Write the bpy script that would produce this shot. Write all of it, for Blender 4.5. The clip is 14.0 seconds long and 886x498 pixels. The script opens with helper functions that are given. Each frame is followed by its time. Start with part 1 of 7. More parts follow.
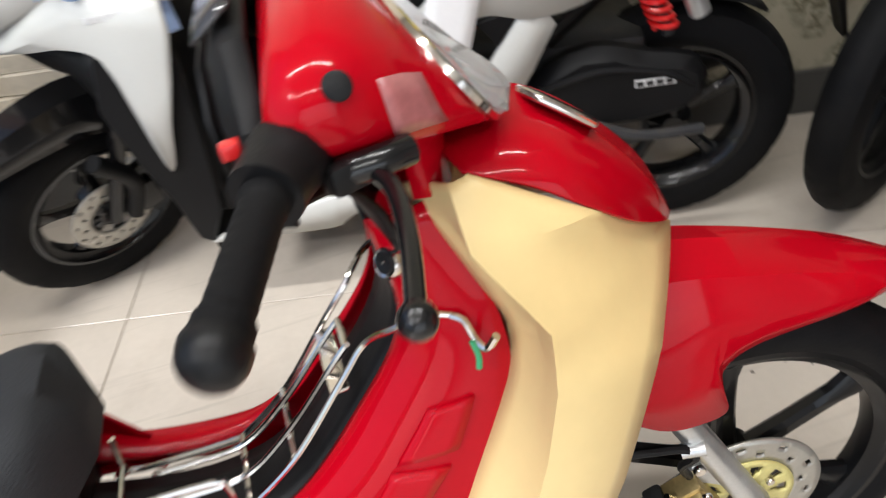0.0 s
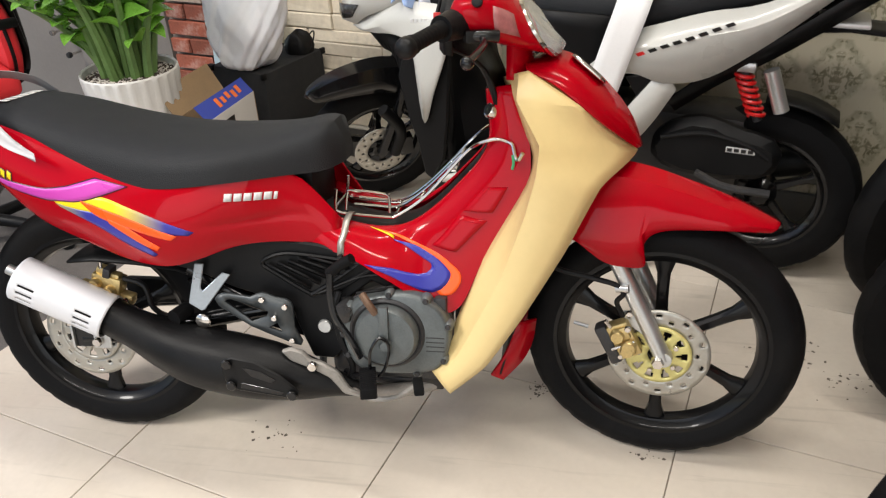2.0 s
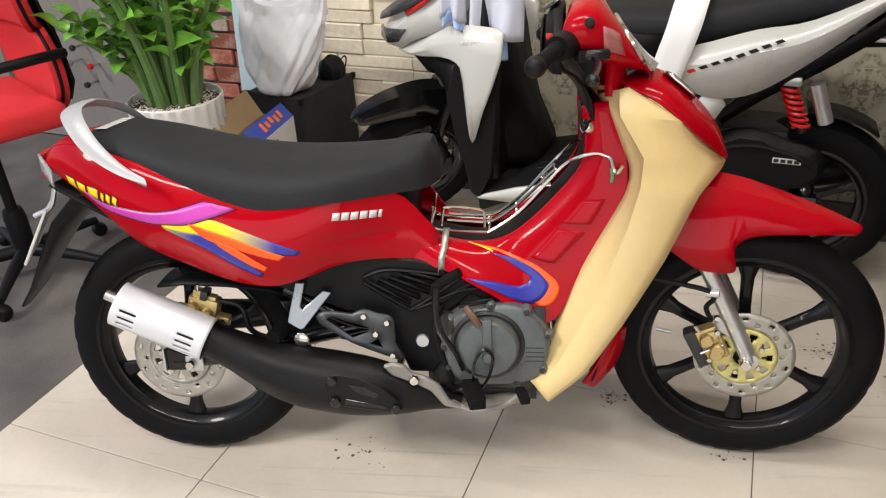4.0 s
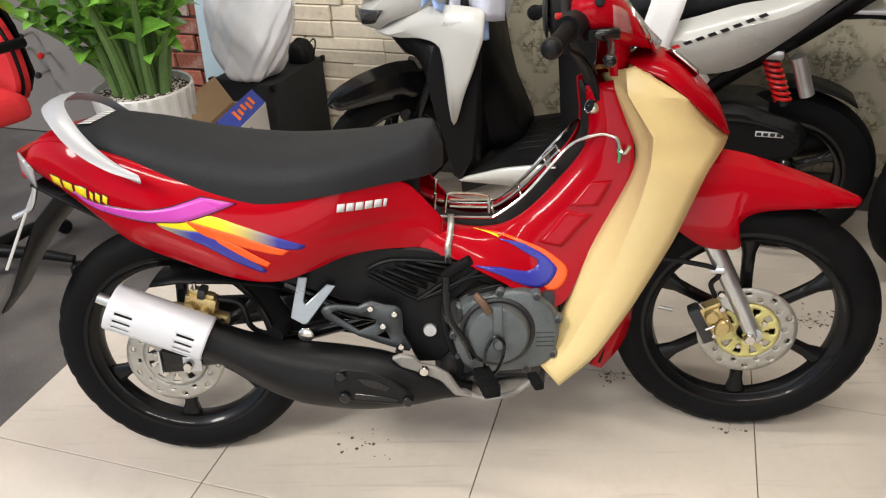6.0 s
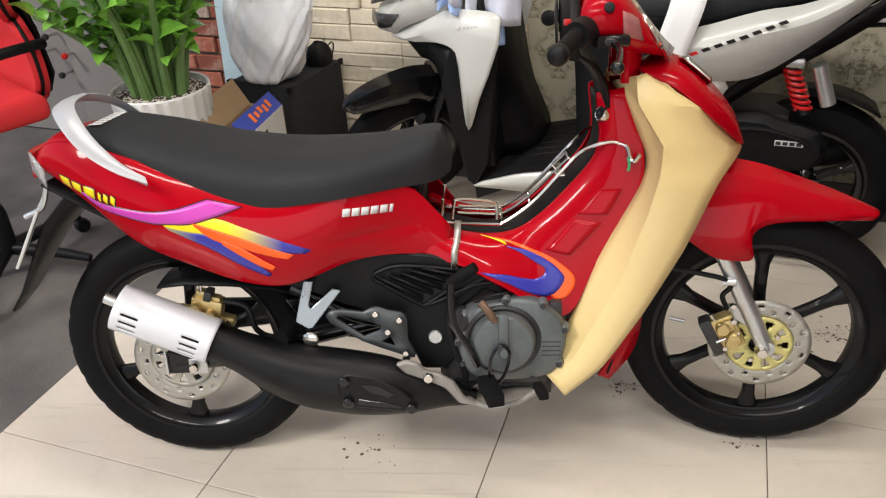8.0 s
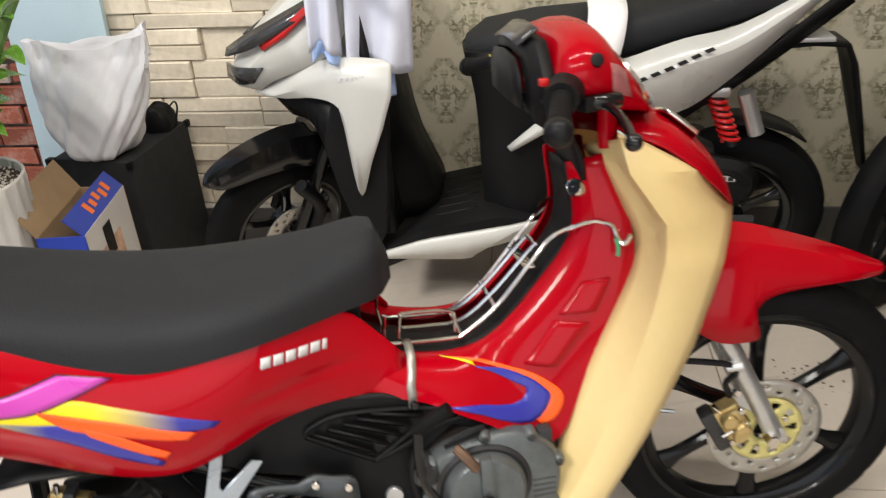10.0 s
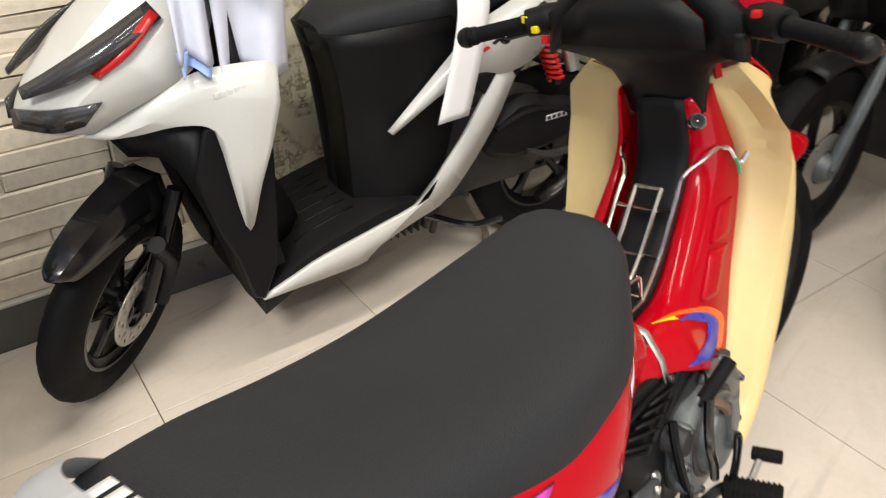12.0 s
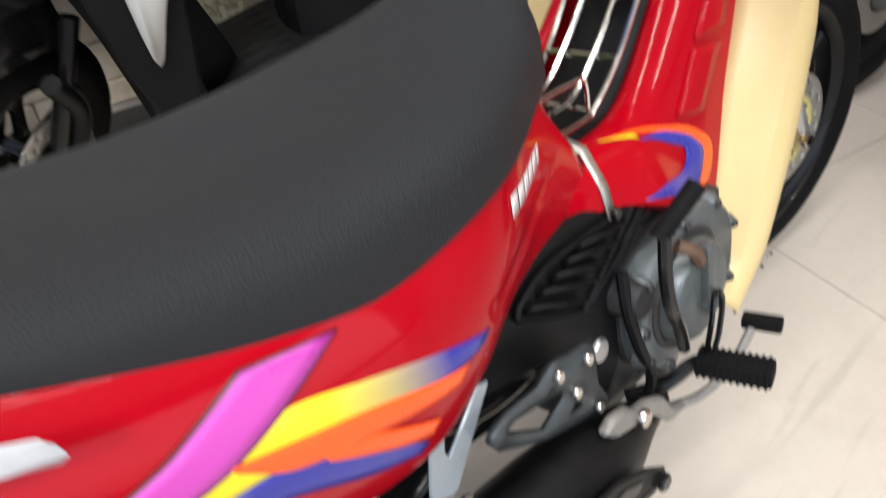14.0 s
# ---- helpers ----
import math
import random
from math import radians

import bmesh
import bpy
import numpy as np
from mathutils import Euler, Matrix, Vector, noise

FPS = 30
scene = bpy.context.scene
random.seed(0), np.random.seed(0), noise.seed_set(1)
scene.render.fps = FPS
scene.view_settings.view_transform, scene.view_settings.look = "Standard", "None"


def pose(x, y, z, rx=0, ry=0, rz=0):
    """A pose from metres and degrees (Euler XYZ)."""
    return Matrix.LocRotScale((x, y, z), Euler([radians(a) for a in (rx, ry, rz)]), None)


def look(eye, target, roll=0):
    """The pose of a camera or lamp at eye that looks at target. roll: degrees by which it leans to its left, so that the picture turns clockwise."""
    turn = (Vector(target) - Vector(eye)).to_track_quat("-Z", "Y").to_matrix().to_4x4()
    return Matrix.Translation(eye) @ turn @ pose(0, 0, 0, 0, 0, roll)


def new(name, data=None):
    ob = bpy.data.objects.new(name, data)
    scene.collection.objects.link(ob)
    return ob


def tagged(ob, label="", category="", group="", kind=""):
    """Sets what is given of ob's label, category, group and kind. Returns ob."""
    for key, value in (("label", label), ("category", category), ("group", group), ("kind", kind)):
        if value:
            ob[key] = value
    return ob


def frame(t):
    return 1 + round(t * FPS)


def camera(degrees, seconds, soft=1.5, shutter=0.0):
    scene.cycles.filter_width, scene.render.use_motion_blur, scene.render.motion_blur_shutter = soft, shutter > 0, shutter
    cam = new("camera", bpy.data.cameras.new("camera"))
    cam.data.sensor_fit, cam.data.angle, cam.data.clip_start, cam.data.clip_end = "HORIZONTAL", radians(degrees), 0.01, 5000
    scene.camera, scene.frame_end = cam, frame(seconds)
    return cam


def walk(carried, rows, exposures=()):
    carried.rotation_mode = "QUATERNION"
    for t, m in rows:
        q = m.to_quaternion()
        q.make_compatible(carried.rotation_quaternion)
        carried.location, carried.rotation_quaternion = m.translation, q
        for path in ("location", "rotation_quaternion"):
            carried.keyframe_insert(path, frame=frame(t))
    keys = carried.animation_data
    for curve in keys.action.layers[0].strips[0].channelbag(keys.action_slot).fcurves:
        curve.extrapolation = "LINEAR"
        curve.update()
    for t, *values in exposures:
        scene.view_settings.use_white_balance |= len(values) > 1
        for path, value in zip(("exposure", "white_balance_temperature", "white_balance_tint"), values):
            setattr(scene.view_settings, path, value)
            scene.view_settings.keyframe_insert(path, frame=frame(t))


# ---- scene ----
cam = camera(59.8, 14.0, 1.2, 0.4)
PATH = [
    (0, (0.859, -0.393, 1.229), (1.032, 0.697, 0.215), -10.65),
    (0.5, (0.829, -0.654, 1.257), (0.803, 0.576, 0.401), -4.85),
    (1, (0.864, -0.913, 1.298), (0.689, 0.744, 0.192), -3.0),
    (1.5, (1.024, -1.129, 1.313), (0.679, 0.519, 0.234), -5.7),
    (2, (1.056, -1.278, 1.329), (0.724, 0.393, 0.281), -2.6),
    (2.5, (0.948, -1.394, 1.331), (0.636, 0.342, 0.386), -0.7),
    (2.7, (0.903, -1.436, 1.337), (0.603, 0.317, 0.422), -1.2),
    (4.8, (0.749, -1.33, 1.348), (0.551, 0.365, 0.303), -3.6),
    (5, (0.721, -1.341, 1.345), (0.562, 0.356, 0.299), -3.6),
    (5.5, (0.67, -1.355, 1.345), (0.562, 0.342, 0.294), -3.4),
    (6, (0.686, -1.339, 1.35), (0.567, 0.358, 0.299), -2.9),
    (6.5, (0.74, -1.327, 1.351), (0.579, 0.367, 0.3), -1.8),
    (7, (0.773, -1.326, 1.353), (0.573, 0.37, 0.311), -2.0),
    (7.2, (0.777, -1.326, 1.351), (0.564, 0.367, 0.308), -2.2),
    (9.3, (0.59, -1.273, 1.344), (0.629, 0.442, 0.316), -4.4),
    (9.5, (0.589, -1.184, 1.326), (0.699, 0.535, 0.31), -3.7),
    (10, (0.547, -0.929, 1.307), (0.772, 0.782, 0.297), -3.1),
    (10.5, (0.352, -0.765, 1.284), (0.621, 0.904, 0.216), -5.0),
    (11, (0.135, -0.584, 1.295), (0.686, 0.973, 0.167), -6.9),
    (11.5, (-0.013, -0.344, 1.254), (0.944, 0.977, 0.098), -5.8),
    (12, (-0.217, -0.362, 1.273), (1.043, 0.761, 0.2), -1.0),
    (12.5, (-0.295, -0.454, 1.306), (1.019, 0.524, 0.159), -2.7),
    (13, (-0.177, -0.484, 1.303), (1.084, 0.517, 0.116), -3.0),
    (13.5, (0.031, -0.429, 1.213), (1.053, 0.83, 0.042), -3.6),
    (14, (0.051, -0.398, 1.02), (1.085, 0.745, -0.256), -5.1),
]
# the clip's white balance drifts: cooler at both ends
walk(cam, [(t, look(eye, target, roll)) for t, eye, target, roll in PATH],
     [(0, 0.18, 6000, 10), (1, 0.1, 6300, 10), (1.6, 0.1, 6350, 10), (2, 0, 6400, 10), (2.5, -0.05, 6400, 10), (7, -0.1, 6400, 10), (10, -0.05, 6450, 10), (11, 0.06, 6500, 10), (11.5, 0.08, 6550, 10), (12, 0.1, 6500, 10), (12.5, -0.05, 6450, 10), (13, -0.15, 6300, 10), (13.4, 0.12, 6200, 10), (14, 0.05, 5950, 10)])
# world, light and exposure
world = bpy.data.worlds.new("world")
scene.world = world
world.use_nodes = True
wn = world.node_tree.nodes
sky = wn.new("ShaderNodeTexSky")
sky.sky_type = "NISHITA"
sky.sun_disc = False
sky.sun_elevation = radians(48)
sky.sun_rotation = radians(250)
wn["Background"].inputs["Strength"].default_value = 0.13
world.node_tree.links.new(sky.outputs["Color"], wn["Background"].inputs["Color"])
scene.view_settings.exposure = 0.0

ROOM = pose(0.05, 1.555, 0, 0, 0, -14.2)   # along the back wall: u, towards it: v


def sun_lamp():
    d = bpy.data.lights.new("sun", "SUN")
    d.energy, d.angle, d.color = 2.0, radians(12), (1.0, 0.95, 0.88)
    ob = new("sun", d)
    ob.matrix_world = look((-4, -3, 5), (0, 0, 0))
    return ob


sun_lamp()


# Ceiling tubes are assumed: unseen lamps added to light the room.
def ceiling_lamp(u, v, w, h, watts):
    d = bpy.data.lights.new("assumed_tube", "AREA")
    d.shape, d.size, d.size_y, d.energy, d.color = "RECTANGLE", w, h, watts, (1.0, 0.95, 0.87)
    ob = new("assumed_tube", d)
    ob.matrix_world = ROOM @ pose(u, v, 2.98)
    return ob


for lu, lv in ((0.4, -1.3), (1.75, -1.3), (0.4, -3.3), (1.75, -3.3)):
    ceiling_lamp(lu, lv, 1.2, 0.12, 27)


def front_fill(watts):
    """Added fill lamp, unseen, as sky light from an assumed opening behind the walk."""
    d = bpy.data.lights.new("front_fill", "AREA")
    d.shape, d.size, d.size_y, d.energy, d.color = "RECTANGLE", 4.6, 2.3, watts, (1.0, 0.97, 0.92)
    ob = new("front_fill", d)
    ob.matrix_world = ROOM @ look((2.5, -5.62, 1.3), (2.5, 0, 1.3))
    return ob


front_fill(55)

# ---- materials ----


def nodes_of(name):
    m = bpy.data.materials.new(name)
    m.use_nodes = True
    return m, m.node_tree.nodes, m.node_tree.links, m.node_tree.nodes["Principled BSDF"]


def surface(name, color, rough=0.5, metal=0.0, vary=0.12, scale=14.0, bump=0.0, fine=180.0, coat=0.0, dirt=None, dirt_amount=0.0, spec=0.5, transmission=0.0, rough_vary=0.1, piece=0.0):
    """A node material: base colour varied at two scales, roughness varied, fine relief."""
    m, n, l, p = nodes_of(name)
    tc = n.new("ShaderNodeTexCoord")
    big = n.new("ShaderNodeTexNoise")
    big.inputs["Scale"].default_value, big.inputs["Detail"].default_value = scale, 6
    small = n.new("ShaderNodeTexNoise")
    small.inputs["Scale"].default_value, small.inputs["Detail"].default_value = fine, 3
    l.new(tc.outputs["Object"], big.inputs["Vector"])
    l.new(tc.outputs["Object"], small.inputs["Vector"])
    mixed = n.new("ShaderNodeMath")
    mixed.operation = "MULTIPLY_ADD"
    mixed.inputs[1].default_value, mixed.inputs[2].default_value = 0.35, 0.0
    l.new(small.outputs["Fac"], mixed.inputs[0])
    add = n.new("ShaderNodeMath")
    add.operation = "MULTIPLY_ADD"
    add.inputs[1].default_value = 0.65
    l.new(big.outputs["Fac"], add.inputs[0])
    l.new(mixed.outputs[0], add.inputs[2])
    ramp = n.new("ShaderNodeMapRange")
    ramp.inputs["From Min"].default_value, ramp.inputs["From Max"].default_value = 0.3, 0.7
    ramp.inputs["To Min"].default_value, ramp.inputs["To Max"].default_value = 1 - vary, 1 + vary
    l.new(add.outputs[0], ramp.inputs["Value"])
    value = ramp.outputs[0]
    if piece:
        info = n.new("ShaderNodeObjectInfo")
        pr = n.new("ShaderNodeMapRange")
        pr.inputs["To Min"].default_value, pr.inputs["To Max"].default_value = 1 - piece, 1 + piece
        l.new(info.outputs["Random"], pr.inputs["Value"])
        mul = n.new("ShaderNodeMath")
        mul.operation = "MULTIPLY"
        l.new(value, mul.inputs[0])
        l.new(pr.outputs[0], mul.inputs[1])
        value = mul.outputs[0]
    hsv = n.new("ShaderNodeHueSaturation")
    hsv.inputs["Color"].default_value = (*color, 1)
    l.new(value, hsv.inputs["Value"])
    out = hsv.outputs[0]
    if dirt:
        dn = n.new("ShaderNodeTexNoise")
        dn.inputs["Scale"].default_value, dn.inputs["Detail"].default_value = scale * 0.6, 9
        dn.inputs["Roughness"].default_value = 0.7
        l.new(tc.outputs["Object"], dn.inputs["Vector"])
        dr = n.new("ShaderNodeMapRange")
        dr.inputs["From Min"].default_value, dr.inputs["From Max"].default_value = 0.52, 0.75
        dr.inputs["To Max"].default_value = dirt_amount
        l.new(dn.outputs["Fac"], dr.inputs["Value"])
        mx = n.new("ShaderNodeMix")
        mx.data_type = "RGBA"
        mx.inputs["B"].default_value = (*dirt, 1)
        l.new(dr.outputs[0], mx.inputs["Factor"])
        l.new(out, mx.inputs["A"])
        out = mx.outputs["Result"]
    l.new(out, p.inputs["Base Color"])
    rr = n.new("ShaderNodeMapRange")
    rr.inputs["From Min"].default_value, rr.inputs["From Max"].default_value = 0.3, 0.7
    rr.inputs["To Min"].default_value, rr.inputs["To Max"].default_value = max(0.02, rough - rough_vary), min(1, rough + rough_vary)
    l.new(big.outputs["Fac"], rr.inputs["Value"])
    l.new(rr.outputs[0], p.inputs["Roughness"])
    p.inputs["Metallic"].default_value = metal
    p.inputs["Specular IOR Level"].default_value = spec
    p.inputs["Coat Weight"].default_value = coat
    p.inputs["Coat Roughness"].default_value = 0.05
    p.inputs["Transmission Weight"].default_value = transmission
    if bump:
        b = n.new("ShaderNodeBump")
        b.inputs["Strength"].default_value, b.inputs["Distance"].default_value = bump, 0.002
        l.new(small.outputs["Fac"], b.inputs["Height"])
        l.new(b.outputs[0], p.inputs["Normal"])
    return m


RED = surface("red_paint", (0.36, 0.0004, 0.007), 0.25, vary=0.05, scale=3, coat=0.32, rough_vary=0.04, spec=0.03)
CREAM = surface("cream_plastic", (0.69, 0.535, 0.25), 0.42, vary=0.04, scale=5, rough_vary=0.06, bump=0.04, fine=60)

RIM_BLACK = surface("black_wheel_enamel", (0.0045, 0.0045, 0.005), 0.34, spec=0.12, vary=0.2, scale=6, coat=0.22, rough_vary=0.06)
BLACK = surface("black_plastic", (0.0048, 0.0048, 0.0053), 0.5, spec=0.2, vary=0.2, scale=9, bump=0.15, fine=400)
GLOSS_BLACK = surface("gloss_black_paint", (0.0045, 0.0045, 0.005), 0.22, vary=0.2, scale=6, coat=0.3, rough_vary=0.06, spec=0.3)
SATIN_BLACK = surface("heat_proof_black", (0.0052, 0.0052, 0.0056), 0.45, spec=0.22, vary=0.3, scale=12, bump=0.2, fine=250, dirt=(0.025, 0.023, 0.021), dirt_amount=0.25)
RUBBER = surface("tyre_rubber", (0.0055, 0.0055, 0.006), 0.65, spec=0.10, vary=0.25, scale=10, bump=0.3, fine=160, dirt=(0.025, 0.022, 0.019), dirt_amount=0.22)
VINYL = surface("seat_vinyl", (0.0120, 0.0130, 0.0150), 0.66, spec=0.3, vary=0.16, scale=5, bump=0.7, fine=420)
GREY_CASE = surface("grey_cast_metal", (0.105, 0.118, 0.120), 0.40, metal=0.35, vary=0.2, scale=18, bump=0.25, fine=240, dirt=(0.05, 0.048, 0.046), dirt_amount=0.5)
DARK_CASE = surface("dark_engine_metal", (0.03, 0.03, 0.032), 0.5, metal=0.3, vary=0.3, scale=20, bump=0.3, fine=200, dirt=(0.11, 0.08, 0.05), dirt_amount=0.5)
ALLOY = surface("brushed_alloy", (0.55, 0.56, 0.56), 0.35, metal=0.85, vary=0.12, scale=10, bump=0.1, fine=300)
SILVER = surface("silver_paint", (0.36, 0.365, 0.38), 0.42, metal=0.15, vary=0.06, scale=6, coat=0.1)
CHROME = surface("chrome", (0.66, 0.63, 0.59), 0.14, metal=1.0, vary=0.08, scale=20, rough_vary=0.08, dirt=(0.35, 0.28, 0.2), dirt_amount=0.4)
GOLD = surface("gold_anodised", (0.55, 0.42, 0.19), 0.38, metal=0.8, vary=0.2, scale=25, bump=0.2, fine=220, dirt=(0.12, 0.09, 0.05), dirt_amount=0.4)
BRASS_YELLOW = surface("pale_gold_disc", (0.62, 0.56, 0.22), 0.4, metal=0.4, vary=0.12, scale=20)
STEEL = surface("disc_steel", (0.40, 0.385, 0.345), 0.38, metal=0.7, vary=0.12, scale=25, rough_vary=0.12)
WHITE_CAN = surface("white_silencer_paint", (0.62, 0.63, 0.66), 0.35, vary=0.03, scale=6, coat=0.2)
WHITE = surface("white_pearl_paint", (0.52, 0.52, 0.49), 0.32, vary=0.04, scale=4, coat=0.4)
STICK_BLUE = surface("blue_sticker", (0.028, 0.03, 0.30), 0.3, vary=0.04)
STICK_ORANGE = surface("orange_sticker", (0.95, 0.10, 0.006), 0.3, vary=0.04)
STICK_YELLOW = surface("yellow_sticker", (0.85, 0.66, 0.01), 0.3, vary=0.04)
STICK_MAGENTA = surface("magenta_sticker", (0.50, 0.05, 0.38), 0.3, vary=0.04)
STICK_BLACK = surface("black_sticker", (0.01, 0.01, 0.01), 0.35, vary=0.04)
STICK_SILVER = surface("silver_sticker", (0.62, 0.62, 0.62), 0.3, vary=0.04)
SPRING_RED = surface("red_spring_paint", (0.52, 0.008, 0.008), 0.35, vary=0.08, coat=0.3)
CLEAR = surface("clear_plastic_lens", (0.85, 0.86, 0.86), 0.08, vary=0.03, transmission=0.75, rough_vary=0.03)
SMOKE = surface("smoked_lens", (0.05, 0.048, 0.048), 0.12, vary=0.08, transmission=0.3, rough_vary=0.03)
RED_LENS = surface("red_lens", (0.6, 0.02, 0.02), 0.12, vary=0.05, transmission=0.3, rough_vary=0.03)
TAPE = surface("clear_matt_tape", (0.36, 0.13, 0.13), 0.35, vary=0.25, scale=40)
TILE = surface("floor_tile", (0.60, 0.535, 0.455), 0.16, vary=0.05, scale=5, fine=60, rough_vary=0.06, dirt=(0.43, 0.37, 0.30), dirt_amount=0.45, piece=0.03)


def scuffed(m):
    """Faint dark shoe and tyre scuffs, long and thin, in two directions."""
    n, l = m.node_tree.nodes, m.node_tree.links
    p = n["Principled BSDF"]
    out = p.inputs["Base Color"].links[0].from_socket
    where = n.new("ShaderNodeNewGeometry")
    for turn, seed in ((35, 0.0), (-62, 7.0)):
        mp = n.new("ShaderNodeMapping")
        mp.inputs["Rotation"].default_value = (0, 0, radians(turn))
        mp.inputs["Location"].default_value = (seed, seed, seed)
        mp.inputs["Scale"].default_value = (2.2, 34, 1)
        tx = n.new("ShaderNodeTexNoise")
        tx.inputs["Scale"].default_value, tx.inputs["Detail"].default_value, tx.inputs["Distortion"].default_value = 1.0, 4.0, 0.6
        cut = n.new("ShaderNodeMapRange")
        cut.inputs["From Min"].default_value, cut.inputs["From Max"].default_value = 0.62, 0.78
        cut.inputs["To Max"].default_value = 0.30
        mx = n.new("ShaderNodeMix")
        mx.data_type = "RGBA"
        mx.inputs["B"].default_value = (0.20, 0.18, 0.15, 1)
        l.new(where.outputs["Position"], mp.inputs["Vector"])
        l.new(mp.outputs[0], tx.inputs["Vector"])
        l.new(tx.outputs["Fac"], cut.inputs["Value"])
        l.new(cut.outputs[0], mx.inputs["Factor"])
        l.new(out, mx.inputs["A"])
        out = mx.outputs["Result"]
    l.new(out, p.inputs["Base Color"])


scuffed(TILE)
GROUT = surface("tan_grout", (0.24, 0.20, 0.16), 0.9, vary=0.3)
ASPHALT = surface("asphalt", (0.098, 0.088, 0.081), 0.85, vary=0.5, scale=5, bump=0.8, fine=230, dirt=(0.17, 0.15, 0.135), dirt_amount=0.6)
STONE = surface("split_stone", (0.70, 0.62, 0.49), 0.75, vary=0.18, scale=9, bump=0.9, fine=60, dirt=(0.42, 0.35, 0.26), dirt_amount=0.6, piece=0.15)
BRICK = surface("old_brick", (0.30, 0.085, 0.05), 0.85, vary=0.35, scale=11, bump=0.9, fine=110, dirt=(0.58, 0.50, 0.44), dirt_amount=0.85, piece=0.3)
MORTAR = surface("mortar", (0.26, 0.22, 0.19), 0.95, vary=0.3, bump=0.5)
BRICK_PALE = surface("whitewashed_brick", (0.48, 0.38, 0.32), 0.85, vary=0.35, scale=14, bump=0.9, fine=110, dirt=(0.30, 0.10, 0.06), dirt_amount=0.8, piece=0.2)
BASE = surface("grey_skirting_tile", (0.075, 0.072, 0.068), 0.35, vary=0.2, scale=7)
# Tone of the unseen walls, kept darker to weaken reflections in the paint.
WALL_PAINT = surface("unseen_wall_paint", (0.42, 0.40, 0.37), 0.8, vary=0.08, scale=3, bump=0.15, fine=90)
PLASTER = surface("white_plaster", (0.74, 0.73, 0.70), 0.85, vary=0.05, scale=3, bump=0.15, fine=90)
DOOR_GREY = surface("grey_door_paint", (0.27, 0.245, 0.225), 0.5, vary=0.08, scale=4, bump=0.08, fine=70)


def wallpaper():
    """Damask paper: dark olive mirrored ornaments on a pale ground."""
    m, n, l, p = nodes_of("damask_wallpaper")
    tc = n.new("ShaderNodeTexCoord")
    sep = n.new("ShaderNodeSeparateXYZ")
    l.new(tc.outputs["Object"], sep.inputs[0])

    def math_node(op, a, b=None):
        k = n.new("ShaderNodeMath")
        k.operation = op
        for i, v in ((0, a), (1, b)):
            if v is None:
                continue
            if isinstance(v, (int, float)):
                k.inputs[i].default_value = v
            else:
                l.new(v, k.inputs[i])
        return k.outputs[0]
    row = math_node("DIVIDE", sep.outputs["Z"], 0.21)
    odd = math_node("MULTIPLY", math_node("MODULO", math_node("FLOOR", row), 2.0), 0.5)
    col = math_node("ADD", math_node("DIVIDE", sep.outputs["X"], 0.19), odd)
    fx = math_node("ABSOLUTE", math_node("SUBTRACT", math_node("FRACT", col), 0.5))
    fz = math_node("SUBTRACT", math_node("FRACT", row), 0.5)
    comb = n.new("ShaderNodeCombineXYZ")
    l.new(fx, comb.inputs[0])
    l.new(fz, comb.inputs[1])
    tx = n.new("ShaderNodeTexNoise")
    tx.inputs["Scale"].default_value, tx.inputs["Detail"].default_value, tx.inputs["Distortion"].default_value = 9.0, 3.0, 1.2
    l.new(comb.outputs[0], tx.inputs["Vector"])
    wob = n.new("ShaderNodeTexNoise")
    wob.inputs["Scale"].default_value = 7.0
    l.new(comb.outputs[0], wob.inputs["Vector"])
    rad = math_node("ADD", math_node("ADD", math_node("MULTIPLY", fx, 1.25), math_node("ABSOLUTE", fz)), math_node("MULTIPLY", math_node("SUBTRACT", wob.outputs["Fac"], 0.5), 0.45))
    band = math_node("SUBTRACT", 0.05, math_node("ABSOLUTE", math_node("SUBTRACT", rad, 0.55)))
    core = math_node("SUBTRACT", 0.40, rad)
    shape = math_node("MAXIMUM", math_node("MULTIPLY", band, 0.35), math_node("ADD", math_node("MULTIPLY", core, 0.35), math_node("SUBTRACT", tx.outputs["Fac"], 0.54)))
    mr = n.new("ShaderNodeMapRange")
    mr.inputs["From Min"].default_value, mr.inputs["From Max"].default_value = -0.035, 0.06
    l.new(shape, mr.inputs["Value"])
    wear = n.new("ShaderNodeTexNoise")
    wear.inputs["Scale"].default_value, wear.inputs["Detail"].default_value = 30, 5
    l.new(tc.outputs["Object"], wear.inputs["Vector"])
    amt = math_node("MULTIPLY", mr.outputs[0], math_node("ADD", 0.35, wear.outputs["Fac"]))
    mx = n.new("ShaderNodeMix")
    mx.data_type = "RGBA"
    mx.inputs["A"].default_value = (0.50, 0.455, 0.34, 1)
    mx.inputs["B"].default_value = (0.17, 0.155, 0.09, 1)
    l.new(amt, mx.inputs["Factor"])
    l.new(mx.outputs["Result"], p.inputs["Base Color"])
    p.inputs["Roughness"].default_value = 0.6
    b = n.new("ShaderNodeBump")
    b.inputs["Strength"].default_value, b.inputs["Distance"].default_value = 0.3, 0.001
    l.new(amt, b.inputs["Height"])
    l.new(b.outputs[0], p.inputs["Normal"])
    return m


PAPER = wallpaper()

# ---- mesh helpers ----


def mesh_of(name, bm, material, angle=38):
    bm.normal_update()
    bmesh.ops.recalc_face_normals(bm, faces=bm.faces)
    me = bpy.data.meshes.new(name)
    bm.to_mesh(me)
    bm.free()
    me.materials.append(material)
    if angle:
        me.shade_smooth()
        me.set_sharp_from_angle(angle=radians(angle))
    return me


